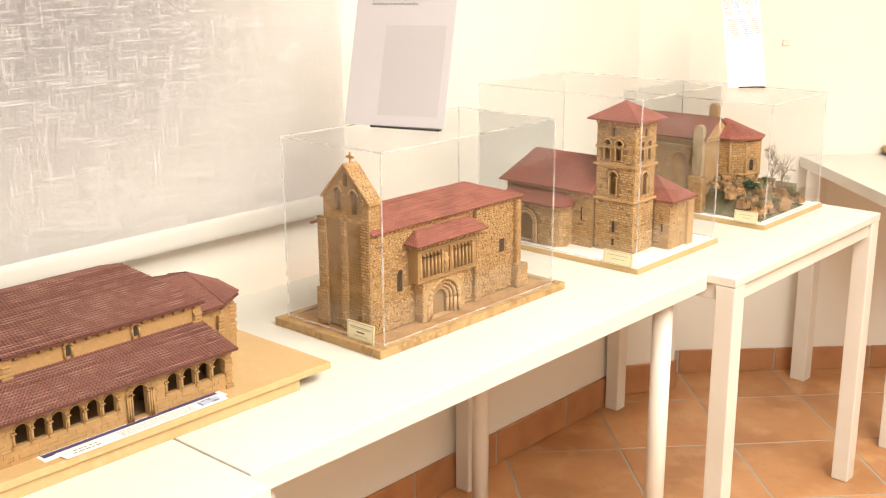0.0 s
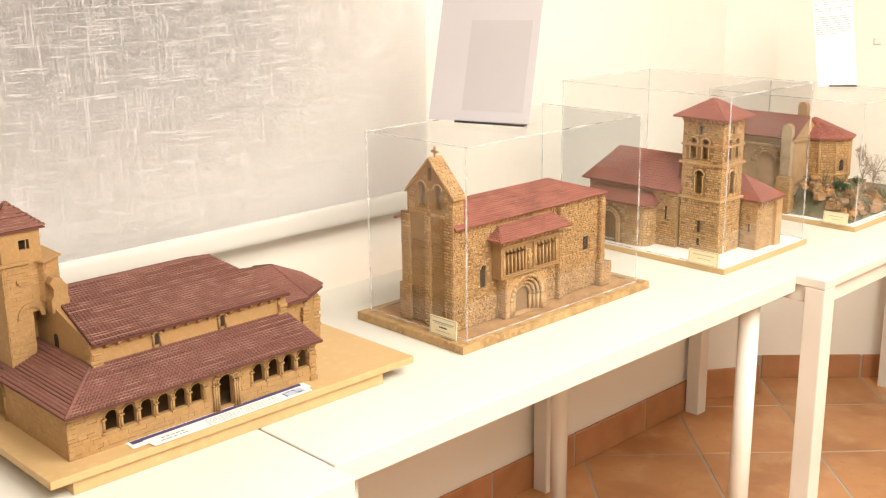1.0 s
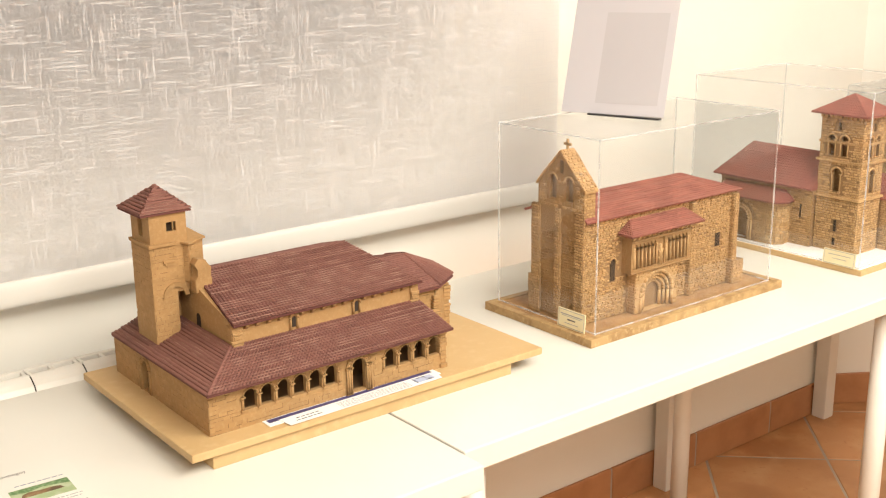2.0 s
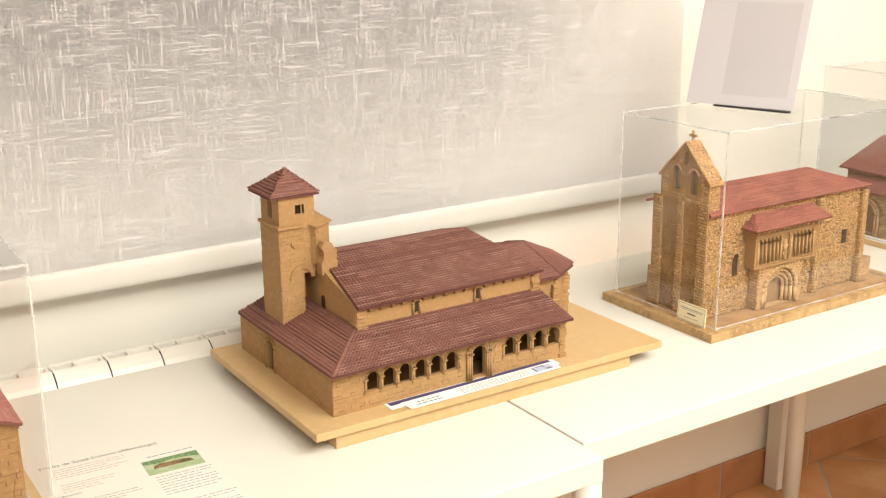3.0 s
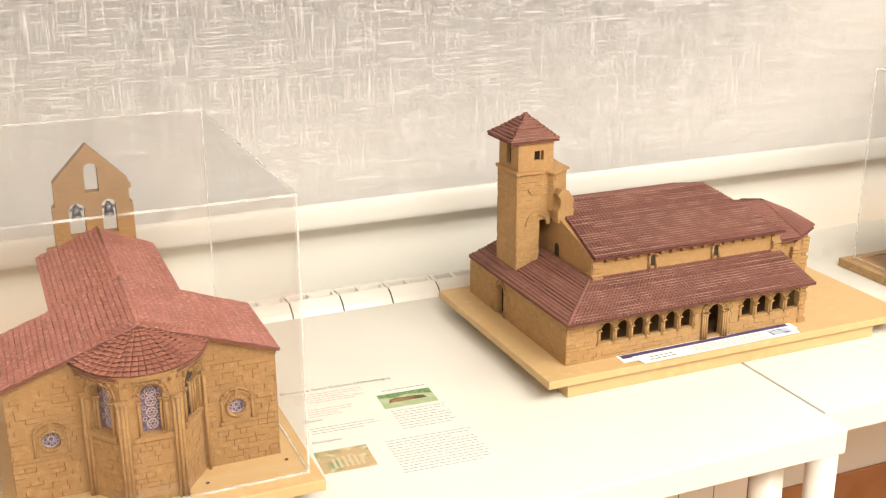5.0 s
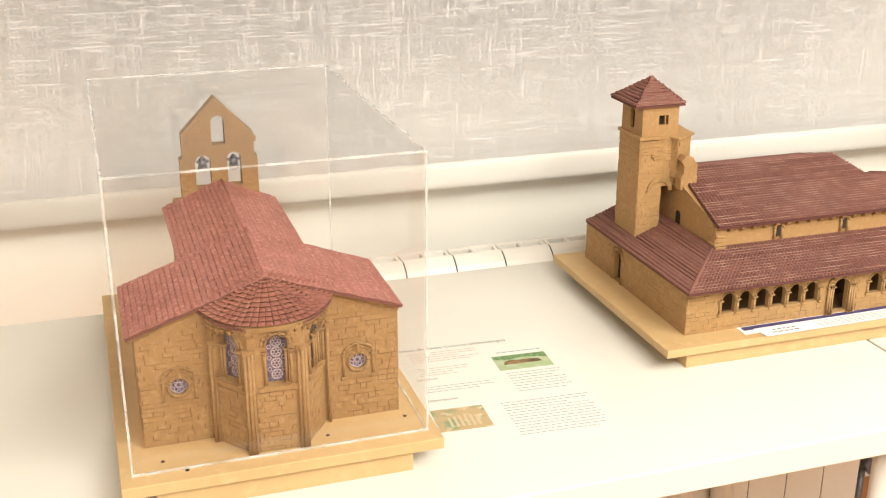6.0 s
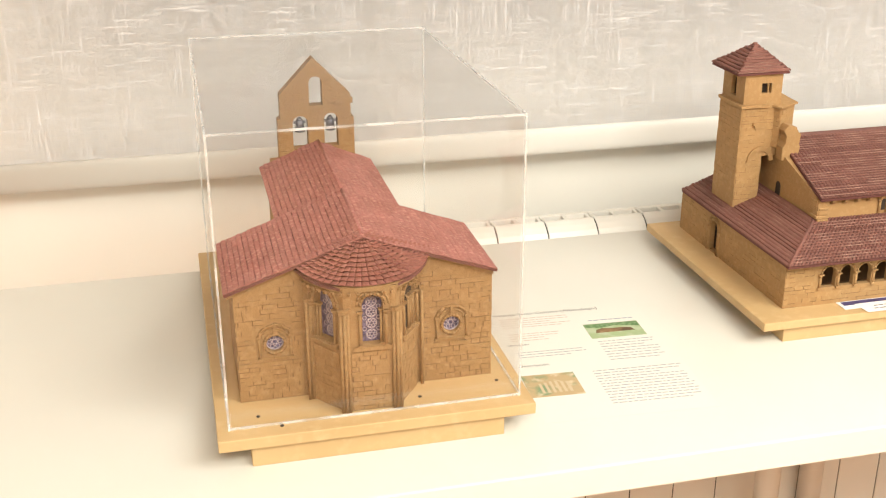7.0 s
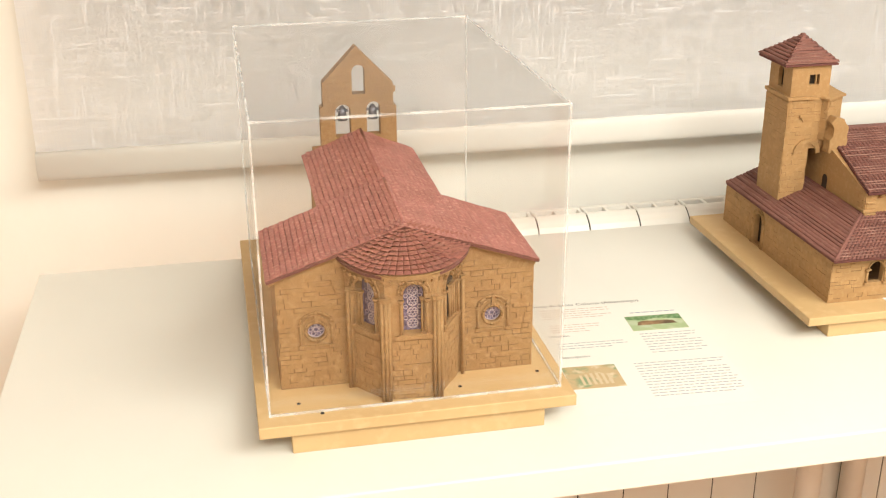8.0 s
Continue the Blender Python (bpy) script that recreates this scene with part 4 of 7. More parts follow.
    # chancel and apse
    CH = [(NX1, 0.305), (0.190, 0.305), (0.236, 0.338), (0.250, 0.400), (0.236, 0.462), (0.190, 0.495), (NX1, 0.495)]
    bm = bmesh.new()
    prism(bm, [(x, y, Z0) for x, y in CH], (0, 0, 0.853 - Z0))
    add("chancel", bm, M_CLAY2)
    for x, y in ((0.190, 0.305), (0.236, 0.338)):
        bm = bmesh.new()
        rod(bm, (x, y - 0.001, Z0), (x, y - 0.001, 0.850), 0.0035, n=8)
        add("apse_shaft", bm, M_CLAY2)
    # rough quoins up the corners
    for x, y, z0, z1, w in ((0.186, 0.3035, Z0, 0.846, 0.013), (0.2335, 0.3375, Z0, 0.846, 0.013), (X1 - 0.004, Y0 + 0.004, Z0, WT - 0.004, 0.012), (NX1 - 0.005, NY0 + 0.002, 0.850, NE - 0.012, 0.015), (NX0 + 0.006, NY0 + 0.002, 0.850, NE - 0.012, 0.015)):
        z = z0
        while z < z1 - 0.004:
            e, h = w * rng.uniform(0.42, 0.62), rng.uniform(0.0045, 0.0075)
            bm = boxes((x - e * rng.uniform(0.8, 1.3), x + e, y - e, y + e * 0.9, z, min(z1, z + h) - 0.0006))
            add("quoin", soften(bm, 0.0007, 1), M_CLAY2)
            z += h
    apse = [Vector((x * 1.0 + (0.012 if x > 0.2 else 0), 0.40 + (y - 0.40) * 1.11, 0.858)) for x, y in CH]
    top0, top1 = Vector((NX1, 0.40, 0.890)), Vector((0.194, 0.40, 0.890))
    bm = bmesh.new()
    lo = [bm.verts.new(p - Z * 0.004) for p in apse]
    hi = [bm.verts.new(p - Z * 0.001) for p in apse]
    a, b = bm.verts.new(top0), bm.verts.new(top1)
    for k in range(6):
        bm.faces.new((lo[k], lo[k + 1], hi[k + 1], hi[k]))
    bm.faces.new((hi[0], hi[1], b, a))
    for k in range(1, 5):
        bm.faces.new((hi[k], hi[k + 1], b))
    bm.faces.new((hi[5], hi[6], a, b))
    bm.faces.new(lo)
    croof = add("chancel_roof", bm, M_UNDER)
    pc = Pieces()
    pc.ribs(rng, apse[0], apse[1], top0, top1, 0.0056, 0.0019, 0.02, 0.92)
    for k in range(1, 5):
        pc.tiles(rng, apse[k], apse[k + 1], apse[k].lerp(top1, 0.96), apse[k + 1].lerp(top1, 0.96), 0.0085, 0.05, 0.0034, 0.0016, 0.15, 0.9)
    pc.tiles(rng, apse[6], apse[5], top0, top1, 0.0048, 0.0075, 0.0015, 0.0009)
    pc.object("roof_tiles", M_ROOF2, croof, B)
    # roofs
    E, S = 0.8285, 0.0045

    def roof(name, e0, e1, r0, r1, scaled=False):
        slab = add(name, slope(bmesh.new(), e0, e1, r0, r1, 0.0035), M_UNDER)
        pc = Pieces()
        ln = Pieces()
        if scaled:
            pc.tiles(rng, e0, e1, r0, r1, 0.0056, 0.0056, 0.0012, 0.0013, 0.12, 0.95, ln)
        else:
            pc.ribs(rng, e0, e1, r0, r1, 0.0056, 0.0019, 0.085, 0.84, 0.0002, ln, 0.5)
        ln.object("mortar_line", M_PALELINE, slab, B)
        pc.object("roof_tiles", M_ROOF2, slab, B)
    roof("nave_roof", (NX0 - 0.002, NY0 - 0.010, NE + 0.0015), (NX1 + 0.006, NY0 - 0.010, NE + 0.0015), (NX0 + 0.012, RY, RZ + 0.002), (0.077, RY, RZ + 0.002), True)
    roof("nave_roof", (NX0 - 0.002, NY1 + 0.010, NE + 0.0015), (NX1 + 0.006, NY1 + 0.010, NE + 0.0015), (NX0 + 0.012, RY, RZ + 0.002), (0.077, RY, RZ + 0.002))
    bm = bmesh.new()
    prism(bm, [(NX1 + 0.004, NY0 - 0.009, NE), (NX1 + 0.004, NY1 + 0.009, NE), (0.0775, RY, RZ + 0.001)], (-0.004, 0, 0))
    add("gable_end", bm, M_ROOF2)
    roof("gallery_roof", (X0 - 0.009, Y0 - 0.018, E), (X1 + 0.004, Y0 - 0.018, E), (NX0 - 0.004, NY0 + 0.001, 0.8585), (X1 - 0.004, NY0 + 0.001, 0.8585), True)
    roof("gallery_roof", (X0 - 0.010, 0.500, E), (X0 - 0.009, Y0 - 0.018, E), (NX0 + 0.001, 0.500, 0.8600), (NX0 - 0.002, NY0 + 0.001, 0.8590))
    bm = bmesh.new()
    rod(bm, (X0 - 0.008, Y0 - 0.017, E + 0.0012), (NX0 - 0.002, NY0 + 0.001, 0.8600), 0.0020, n=7)
    add("hip_tiles", bm, M_ROOF2)
    bm = bmesh.new()
    prism(bm, [(X1, Y0 - 0.004, WT), (X1, NY0, WT), (X1, NY0, 0.8545)], (-0.008, 0, 0))
    add("gallery_gable", bm, M_CLAY2)
    # tower
    TX0, TX1, TY0, TY1 = -0.2605, -0.2035, 0.3845, 0.4475
    wn = arch(0.416, 0.996, 0.0145, 0.029)
    add("tower", boxes((TX0 - 0.002, -0.2245, TY0 - 0.001, TY1, 0.835, 0.9125)), M_CLAY2)
    add("tower", boxes((TX0 - 0.002, TX1 + 0.001, TY0 - 0.001, TY1, 0.9125, 0.986)), M_CLAY2)
    add("recess_wall", boxes((-0.2245, NX0 - 0.0002, 0.424, TY1, 0.835, 0.9125)), M_CLAY2)
    add("belfry_wall", panel(bmesh.new(), [(TY0, 0.986), (TY1, 0.986), (TY1, 1.031), (TY0, 1.031)], [wn], (TX0, 0, 0), Y, Z, (0.006, 0, 0)), M_CLAY2)
    add("belfry_wall", panel(bmesh.new(), [(TX0 + 0.006, 0.986), (TX1, 0.986), (TX1, 1.031), (TX0 + 0.006, 1.031)], [[(-0.2345, 1.0035), (-0.2195, 1.0035), (-0.2195, 1.0175), (-0.2345, 1.0175)]], (0, TY0, 0), X, Z, (0, 0.006, 0)), M_CLAY2)
    add("belfry_wall", boxes((TX1 - 0.006, TX1, TY0 + 0.006, TY1, 0.986, 1.031), (TX0 + 0.006, TX1 - 0.006, TY1 - 0.006, TY1, 0.986, 1.031)), M_CLAY2)
    # near-black core put in for the shade inside the belfry
    add("belfry_core", boxes((TX0 + 0.008, TX1 - 0.014, TY0 + 0.010, TY1 - 0.014, 0.986, 1.031)), M_DARK)
    add("mullion", boxes((-0.2246, -0.2232, TY0 + 0.001, TY0 + 0.004, 1.0035, 1.0175)), M_CLAY2)
    bm = boxes((TX0 - 0.005, TX1 - 0.020, TY0 - 0.005, TY1 + 0.002, 0.984, 0.9885))
    add("string_course", bm, M_CLAY2)
    bm = boxes((TX0 + 0.016, TX0 + 0.036, TY0 - 0.005, TY0, 0.9585, 0.9625), (TX0 + 0.019, TX0 + 0.033, TY0 - 0.0035, TY0, 0.9545, 0.9585), (TX0 + 0.022, TX0 + 0.030, TY0 - 0.002, TY0, 0.951, 0.9545))
    add("corbelled_ledge", bm, M_CLAY2)
    tip = Vector((-0.233, 0.418, 1.066))
    sq = [Vector((-0.2745, 0.380, 1.0335)), Vector((-0.1965, 0.380, 1.0335)), Vector((-0.1965, 0.4590, 1.0335)), Vector((-0.2745, 0.4590, 1.0335))]
    bm = bmesh.new()
    lo = [bm.verts.new(p - Z * 0.003) for p in sq]
    hi = [bm.verts.new(p - Z * 0.0005) for p in sq]
    a = bm.verts.new(tip)
    for k in range(4):
        bm.faces.new((hi[k], hi[(k + 1) % 4], a))
        bm.faces.new((lo[k], lo[(k + 1) % 4], hi[(k + 1) % 4], hi[k]))
    bm.faces.new(lo)
    troof = add("tower_roof", bm, M_UNDER)
    pc = Pieces()
    ln = Pieces()
    for k in range(4):
        pc.ribs(rng, sq[k], sq[(k + 1) % 4], sq[k].lerp(tip, 0.95), sq[(k + 1) % 4].lerp(tip, 0.95), 0.0068, 0.0024, 0.02, 0.9, 0.0004, ln, 0.6)
    ln.object("mortar_line", M_PALELINE, troof, B)
    pc.object("roof_tiles", M_ROOF2, troof, B)
    bm = bmesh.new()
    rod(bm, tip - Z * 0.003, tip + Z * 0.002, 0.006, 0.003, n=8)
    add("roof_cap", bm, M_ROOF2)
    # stair block set cornerwise against the tower, under a sloping slab
    SA, SC, SD, SE = Vector((-0.2290, 0.4120, 0)), Vector((-0.2070, 0.3750, 0)), Vector((-0.1770, 0.3915, 0)), Vector((-0.1810, 0.4330, 0))
    add("stair_block", prism(bmesh.new(), [p + Z * 0.926 for p in (SA, SC, SD, SE)], (0, 0, 0.0575)), M_CLAY2)
    mid = (SA + SC + SD + SE) / 4
    bm = bmesh.new()
    prism(bm, [mid + (p - mid) * 1.17 + Z * z for p, z in ((SA, 0.9865), (SC, 0.9825), (SD, 0.9835), (SE, 0.9885))], (0, 0, 0.0026))
    add("sloping_slab", bm, M_CLAY2)
    # arch of small stones over the recess between tower and nave
    for k in range(9):
        a = math.pi * (0.04 + 0.92 * k / 8)
        c, d = Vector((-0.2275, TY0 - 0.0035, 0.9070)), Vector((math.cos(a), 0, math.sin(a)))
        w = Vector((-d.z, 0, d.x)) * 0.0029
        add("arch_stone", prism(bmesh.new(), [c + d * 0.0135 - w, c + d * 0.0135 + w, c + d * 0.0200 + w * 1.25, c + d * 0.0200 - w * 1.25], (0, 0.006, 0)), M_CLAY2)
    bm = bmesh.new()
    prism(bm, [(x, 0.3590, z) for x, z in ((-0.2075, 0.911), (-0.1815, 0.914), (-0.1800, 0.931), (-0.1830, 0.9335), (-0.1805, 0.948), (-0.1865, 0.952), (-0.1885, 0.959), (-0.2010, 0.9620), (-0.2075, 0.954), (-0.2020, 0.9465), (-0.2030, 0.936), (-0.2075, 0.930))], (0, 0.0175, 0))
    bmesh.ops.bevel(bm, geom=list(bm.edges), offset=0.0009, segments=1, affect="EDGES")
    add("ruined_bell_stub", bm, M_CLAY2)
    # scored stonework
    pc, jt = Pieces(), Pieces()
    pc.wall(rng, (0, Y0, 0), X, Z, -Y, [(X0, Z0), (X1, Z0), (X1, WT - 0.006), (X0, WT - 0.006)], [[(p, q) for p, q in arch((h[0][0] + h[1][0]) / 2, 0.781, 0.028, 0.040)] for h in holes] + [arch(-0.0345, Z0, 0.046, 0.062)], 0.0115, 0.0060, 0.0006, 0.2, 0, 0.0008, jt, 0.32)
    pc.wall(rng, (X0, 0, 0), Y, Z, -X, [(Y0, Z0), (Y1, Z0), (Y1, WT - 0.003), (Y0, WT - 0.003)], [arch(0.405, Z0, 0.044, 0.060)], 0.013, 0.0066, 0.0005, 0.2, 0, 0.0007, jt, 0.28)
    pc.wall(rng, (0, TY0 - 0.001, 0), X, Z, -Y, [(TX0, 0.9145), (TX1, 0.9145), (TX1, 0.983), (TX0, 0.983)], [arch(-0.2275, 0.90, 0.042, 0.030)], 0.0115, 0.0056, 0.0006, 0.2, 0, 0.0006, jt, 0.28)
    pc.wall(rng, (0, TY0 - 0.001, 0), X, Z, -Y, [(TX0 - 0.001, 0.850), (-0.2255, 0.850), (-0.2255, 0.9125), (TX0 - 0.001, 0.9125)], [], 0.0115, 0.0056, 0.0006, 0.2, 0, 0.0006, jt, 0.28)
    for p, q in ((SA, SC), (SC, SD)):
        u = (q - p).normalized()
        pc.wall(rng, p, u, Z, Vector((u.y, -u.x, 0)), [(0.001, 0.928), ((q - p).length - 0.001, 0.928), ((q - p).length - 0.001, 0.981), (0.001, 0.981)], [], 0.012, 0.0062, 0.0006, 0.2, 0, 0.0006, jt, 0.28)
    pc.wall(rng, (TX0 - 0.002, 0, 0), Y, Z, -X, [(TY0, 0.86), (TY1, 0.86), (TY1, 0.983), (TY0, 0.983)], [], 0.0115, 0.0060, 0.0005, 0.2, 0, 0.0006, jt, 0.28)
    pc.wall(rng, (NX0 - 0.002, 0, 0), Y, Z, -X, [(NY0 - 0.002, 0.845), (NY0 + 0.014, 0.845), (NY0 + 0.014, 0.885), (NY0 - 0.002, 0.885)], [], 0.009, 0.0058, 0.0008, 0.2, 0, 0.0008, jt, 0.32)
    pc.wall(rng, (0, NY0 - 0.003, 0), X, Z, -Y, [(NX0 - 0.002, 0.845), (NX0 + 0.014, 0.845), (NX0 + 0.014, 0.885), (NX0 - 0.002, 0.885)], [], 0.009, 0.0058, 0.0008, 0.2, 0, 0.0008, jt, 0.32)
    pc.wall(rng, (X1, 0, 0), Y, Z, X, [(Y0, Z0), (0.26, Z0), (0.26, WT), (Y0, WT)], [], 0.014, 0.007, 0.0006, 0.2, 0, 0.0008, jt, 0.32)
    pc.wall(rng, (0, 0.305, 0), X, Z, -Y, [(NX1, Z0), (0.188, Z0), (0.188, 0.85), (NX1, 0.85)], [], 0.012, 0.006, 0.0006, 0.2, 0, 0.0008, jt, 0.32)
    pc.object("stone_facing", M_CLAY2, t, B)
    jt.object("scored_joints", M_JOINT_SHADE, t, B)
    return t


base_board(-0.321, 0.299, 0.165, 0.540, 0.7505, 0.762, 0.062, "pale plywood base board on a recessed batten, across two tables", M_BOARD, 0.032)
galleried_church()
# ---------------------------------------------------------------- rubble church with the bell gable, under its case
def rubble_church():
    rng = random.Random(37)
    B = (0.68, 0.30, 0.745)
    t = thing("church_model", *B, "rubble-stone church model with bell gable, red roof and carved portal", "model church", "church models")
    add = maker(t, B)
    Z0 = 0.744
    X0, X1, Y0, Y1, E = 0.466, 0.878, 0.237, 0.366, 0.929
    RY, RZ = 0.300, 0.9635
    add("nave", boxes((X0, X1, Y0, Y1, Z0, E)), M_MORTAR)
    st = Pieces()
    lwin, rwin = arch(0.536, 0.811, 0.012, 0.040), [(0.822, 0.824), (0.835, 0.824), (0.835, 0.850), (0.822, 0.850)]
    porch = [(0.556, 0.818), (0.728, 0.818), (0.728, 0.905), (0.556, 0.905)]
    portal = [(0.572, Z0), (0.694, Z0), (0.694, 0.83), (0.572, 0.83)]
    st.wall(rng, (0, Y0, 0), X, Z, -Y, [(X0, Z0), (X1, Z0), (X1, E), (X0, E)], [lwin, rwin, porch, portal], 0.0082, 0.0041, 0.0016, 0.8, 0.10, 0.0006)
    add("west_plaster", boxes((X0 - 0.0015, X0 - 0.0001, Y0, Y1, Z0, E)), M_CLAY2, "brown plaster between the buttresses")
    st.wall(rng, (X1, 0, 0), Y, Z, X, [(Y0, Z0), (Y1, Z0), (Y1, E), (Y0, E)], [], 0.0105, 0.0052, 0.0016, 0.7, 0.06)
    wf = Pieces()
    wf.wall(rng, (X0 - 0.0015, 0, 0), Y, Z, -X, [(Y0, Z0), (Y1, Z0), (Y1, E), (Y0, E)], [], 0.0090, 0.0048, 0.0009, 0.7, 0.10, 0.0008)
    wf.object("west_stones", M_CLAY, t, B)
    add("slit_window", prism(bmesh.new(), [(p, Y0 - 0.0012, q) for p, q in lwin], (0, 0.001, 0)), M_DARK, "dark arched window")
    mb = bmesh.new()
    loop_rod(mb, [(0.536 + (p - 0.536) * 1.4, Y0 - 0.0018, 0.845 + (q - 0.845) * 1.4) for p, q in lwin[2:]], 0.0018, 6)
    add("window_arch", mb, M_RUBBLE)
    add("square_window", prism(bmesh.new(), [(p, Y0 - 0.0012, q) for p, q in rwin], (0, 0.001, 0)), M_DARK, "dark square window")
    # west front with buttresses and bell gable
    for y0, y1 in ((0.235, 0.256), (0.294, 0.306), (0.346, 0.366)):
        add("buttress", boxes((X0 - 0.007, X0, y0, y1, Z0, 0.945)), M_MORTAR)
        st.wall(rng, (X0 - 0.007, 0, 0), Y, Z, -X, [(y0, Z0), (y1, Z0), (y1, 0.945), (y0, 0.945)], [], 0.011, 0.0056, 0.0013, 0.6, 0.0, 0.0010)
        st.wall(rng, (0, y0, 0), X, Z, -Y, [(X0 - 0.007, Z0), (X0, Z0), (X0, 0.945), (X0 - 0.007, 0.945)], [], 0.006, 0.0056, 0.0012, 0.6)
    add("plinth", boxes((X0 - 0.010, X0 - 0.007, 0.340, 0.370, Z0, 0.812)), M_MORTAR)
    st.wall(rng, (X0 - 0.010, 0, 0), Y, Z, -X, [(0.340, Z0), (0.370, Z0), (0.370, 0.812), (0.340, 0.812)], [], 0.011, 0.0056, 0.0013, 0.6, 0.0, 0.0010)
    g = [(0.238, 0.90), (0.352, 0.90), (0.352, 0.984), (0.2955, 1.0455), (0.238, 0.984)]
    hs = [arch(0.3145, 0.962, 0.017, 0.042), arch(0.2735, 0.960, 0.017, 0.042), arch(0.294, 1.008, 0.010, 0.024)]
    add("bell_gable", panel(bmesh.new(), g, hs, (X0 - 0.004, 0, 0), Y, Z, (0.028, 0, 0)), M_CLAY)
    add("gable_back", boxes((X0 + 0.004, X0 + 0.009, 0.256, 0.336, 0.94, 1.012)), M_BELLBACK, "grey-brown backing behind the bell openings")
    st.wall(rng, (X0 - 0.004, 0, 0), Y, Z, -X, [(0.239, 0.945), (0.351, 0.945), (0.351, 0.983), (0.2955, 1.042), (0.239, 0.983)], [[(c + (p - c) * 1.35, z + (q - z) * 1.2) for p, q in h] for h, c, z in ((hs[0], 0.3145, 0.980), (hs[1], 0.2735, 0.978), (hs[2], 0.294, 1.02))], 0.0100, 0.0056, 0.0008, 0.7, 0.12, 0.0005)
    st.wall(rng, (0, 0.238, 0), X, Z, -Y, [(X0 - 0.004, 0.93), (X0 + 0.024, 0.93), (X0 + 0.024, 0.982), (X0 - 0.004, 0.982)], [], 0.0105, 0.0055, 0.0010, 0.6)
    for h, c in ((hs[0], 0.3145), (hs[1], 0.2735)):
        mb = bmesh.new()
        zc = h[0][1] + 0.042 - 0.0085
        loop_rod(mb, [(X0 - 0.0055, c + (p - c) * 1.3, zc + (q - zc) * 1.3) for p, q in h[2:]], 0.0016, 6)
        add("opening_arch", mb, M_RUBBLE2)
    cope = Pieces()
    for (ya, za), (yb, zb) in (((0.233, 0.981), (0.2955, 1.0465)), ((0.357, 0.981), (0.2955, 1.0465))):
        bm = bmesh.new()
        prism(bm, [(X0 - 0.007, ya, za), (X0 + 0.027, ya, za), (X0 + 0.027, yb, zb), (X0 - 0.007, yb, zb)], (0, 0, 0.003))
        add("coping", bm, M_RUBBLE)
        u = Vector((0, yb - ya, zb - za))
        L = u.length
        u.normalize()
        n = Vector((0, -u.z, u.y)) if yb > ya else Vector((0, u.z, -u.y))
        cope.wall(rng, (X0 - 0.007, ya, za + 0.0032), X, u, n if n.z > 0 else -n, [(0, 0), (0.034, 0), (0.034, L), (0, L)], [], 0.009, 0.0062, 0.0012, 0.5, 0.0, 0.0009)
    cope.object("coping_stones", M_RUBBLE, t, B)
    bm = bmesh.new()
    box(bm, X0 + 0.0095, X0 + 0.0130, 0.2937, 0.2973, 1.046, 1.0670)
    box(bm, X0 + 0.0095, X0 + 0.0130, 0.2870, 0.3040, 1.0560, 1.0602)
    add("cross", bm, M_RUBBLE2, "little stone cross")
    # main roof
    e0, e1, r0, r1 = (X0 - 0.006, Y0 - 0.010, E + 0.002), (X1 + 0.008, Y0 - 0.010, E + 0.002), (X0 + 0.012, RY, RZ), (0.785, RY, RZ)
    n0, n1 = (X0 - 0.012, Y1 + 0.014, E + 0.002), (X1 + 0.008, Y1 + 0.010, E + 0.002)
    for a, b, c, d in ((e0, e1, r0, r1), (n0, n1, r0, r1)):
        slab = add("roof_slope", slope(bmesh.new(), a, b, c, d, 0.003), M_ROOF3)
        pc, ln3 = Pieces(), Pieces()
        pc.ribs(rng, a, b, c, d, 0.0054, 0.0013, 0.03, 1.0, 0.0002, ln3, 0.25)
        ln3.object("mortar_line", M_PALELINE, slab, B)
        pc.object("roof_tiles", M_ROOF3, slab, B)
    bm = bmesh.new()
    prism(bm, [e1, n1, r1], (0, 0, -0.003))
    slab = add("hip_slope", bm, M_ROOF3)
    pc = Pieces()
    pc.tiles(rng, e1, n1, Vector(e1).lerp(Vector(r1), 0.97), Vector(n1).lerp(Vector(r1), 0.97), 0.0050, 0.0062, 0.0007, 0.0007, 0.5)
    pc.object("roof_tiles", M_ROOF3, slab, B)
    for k in range(34):
        x = 0.488 + k * 0.0117
        bm = bmesh.new()
        prism(bm, [(x, Y0 - 0.0065, E - 0.001), (x, Y0 - 0.0005, E - 0.008), (x, Y0 - 0.0005, E - 0.001)], (0.004, 0, 0))
        add("corbel", bm, M_RUBBLE2)
    # buttresses of the long side
    for x0, x1, h in ((0.738, 0.752, 0.924), (0.865, 0.878, 0.924), (0.861, 0.894, 0.790)):
        y = Y0 - (0.010 if h > 0.8 else 0.016)
        add("buttress", boxes((x0, x1, y, Y0, Z0, h)), M_MORTAR)
        st.wall(rng, (0, y, 0), X, Z, -Y, [(x0, Z0), (x1, Z0), (x1, h), (x0, h)], [], 0.0105, 0.0056, 0.0012, 0.6)
        st.wall(rng, (x0, 0, 0), Y, Z, -X, [(y, Z0), (Y0, Z0), (Y0, h), (y, h)], [], 0.0105, 0.0056, 0.0012, 0.6)
    # carved porch
    PY = 0.214
    FX0, FX1, FZ0, FZ1 = 0.560, 0.722, 0.822, 0.894
    add("porch_body", boxes((FX0, FX1, PY + 0.0035, Y0, FZ0, FZ1)), M_CLAY)
    cells = [0.5715 + k * 0.0100 for k in range(6)] + [0.6575 + k * 0.0100 for k in range(6)]
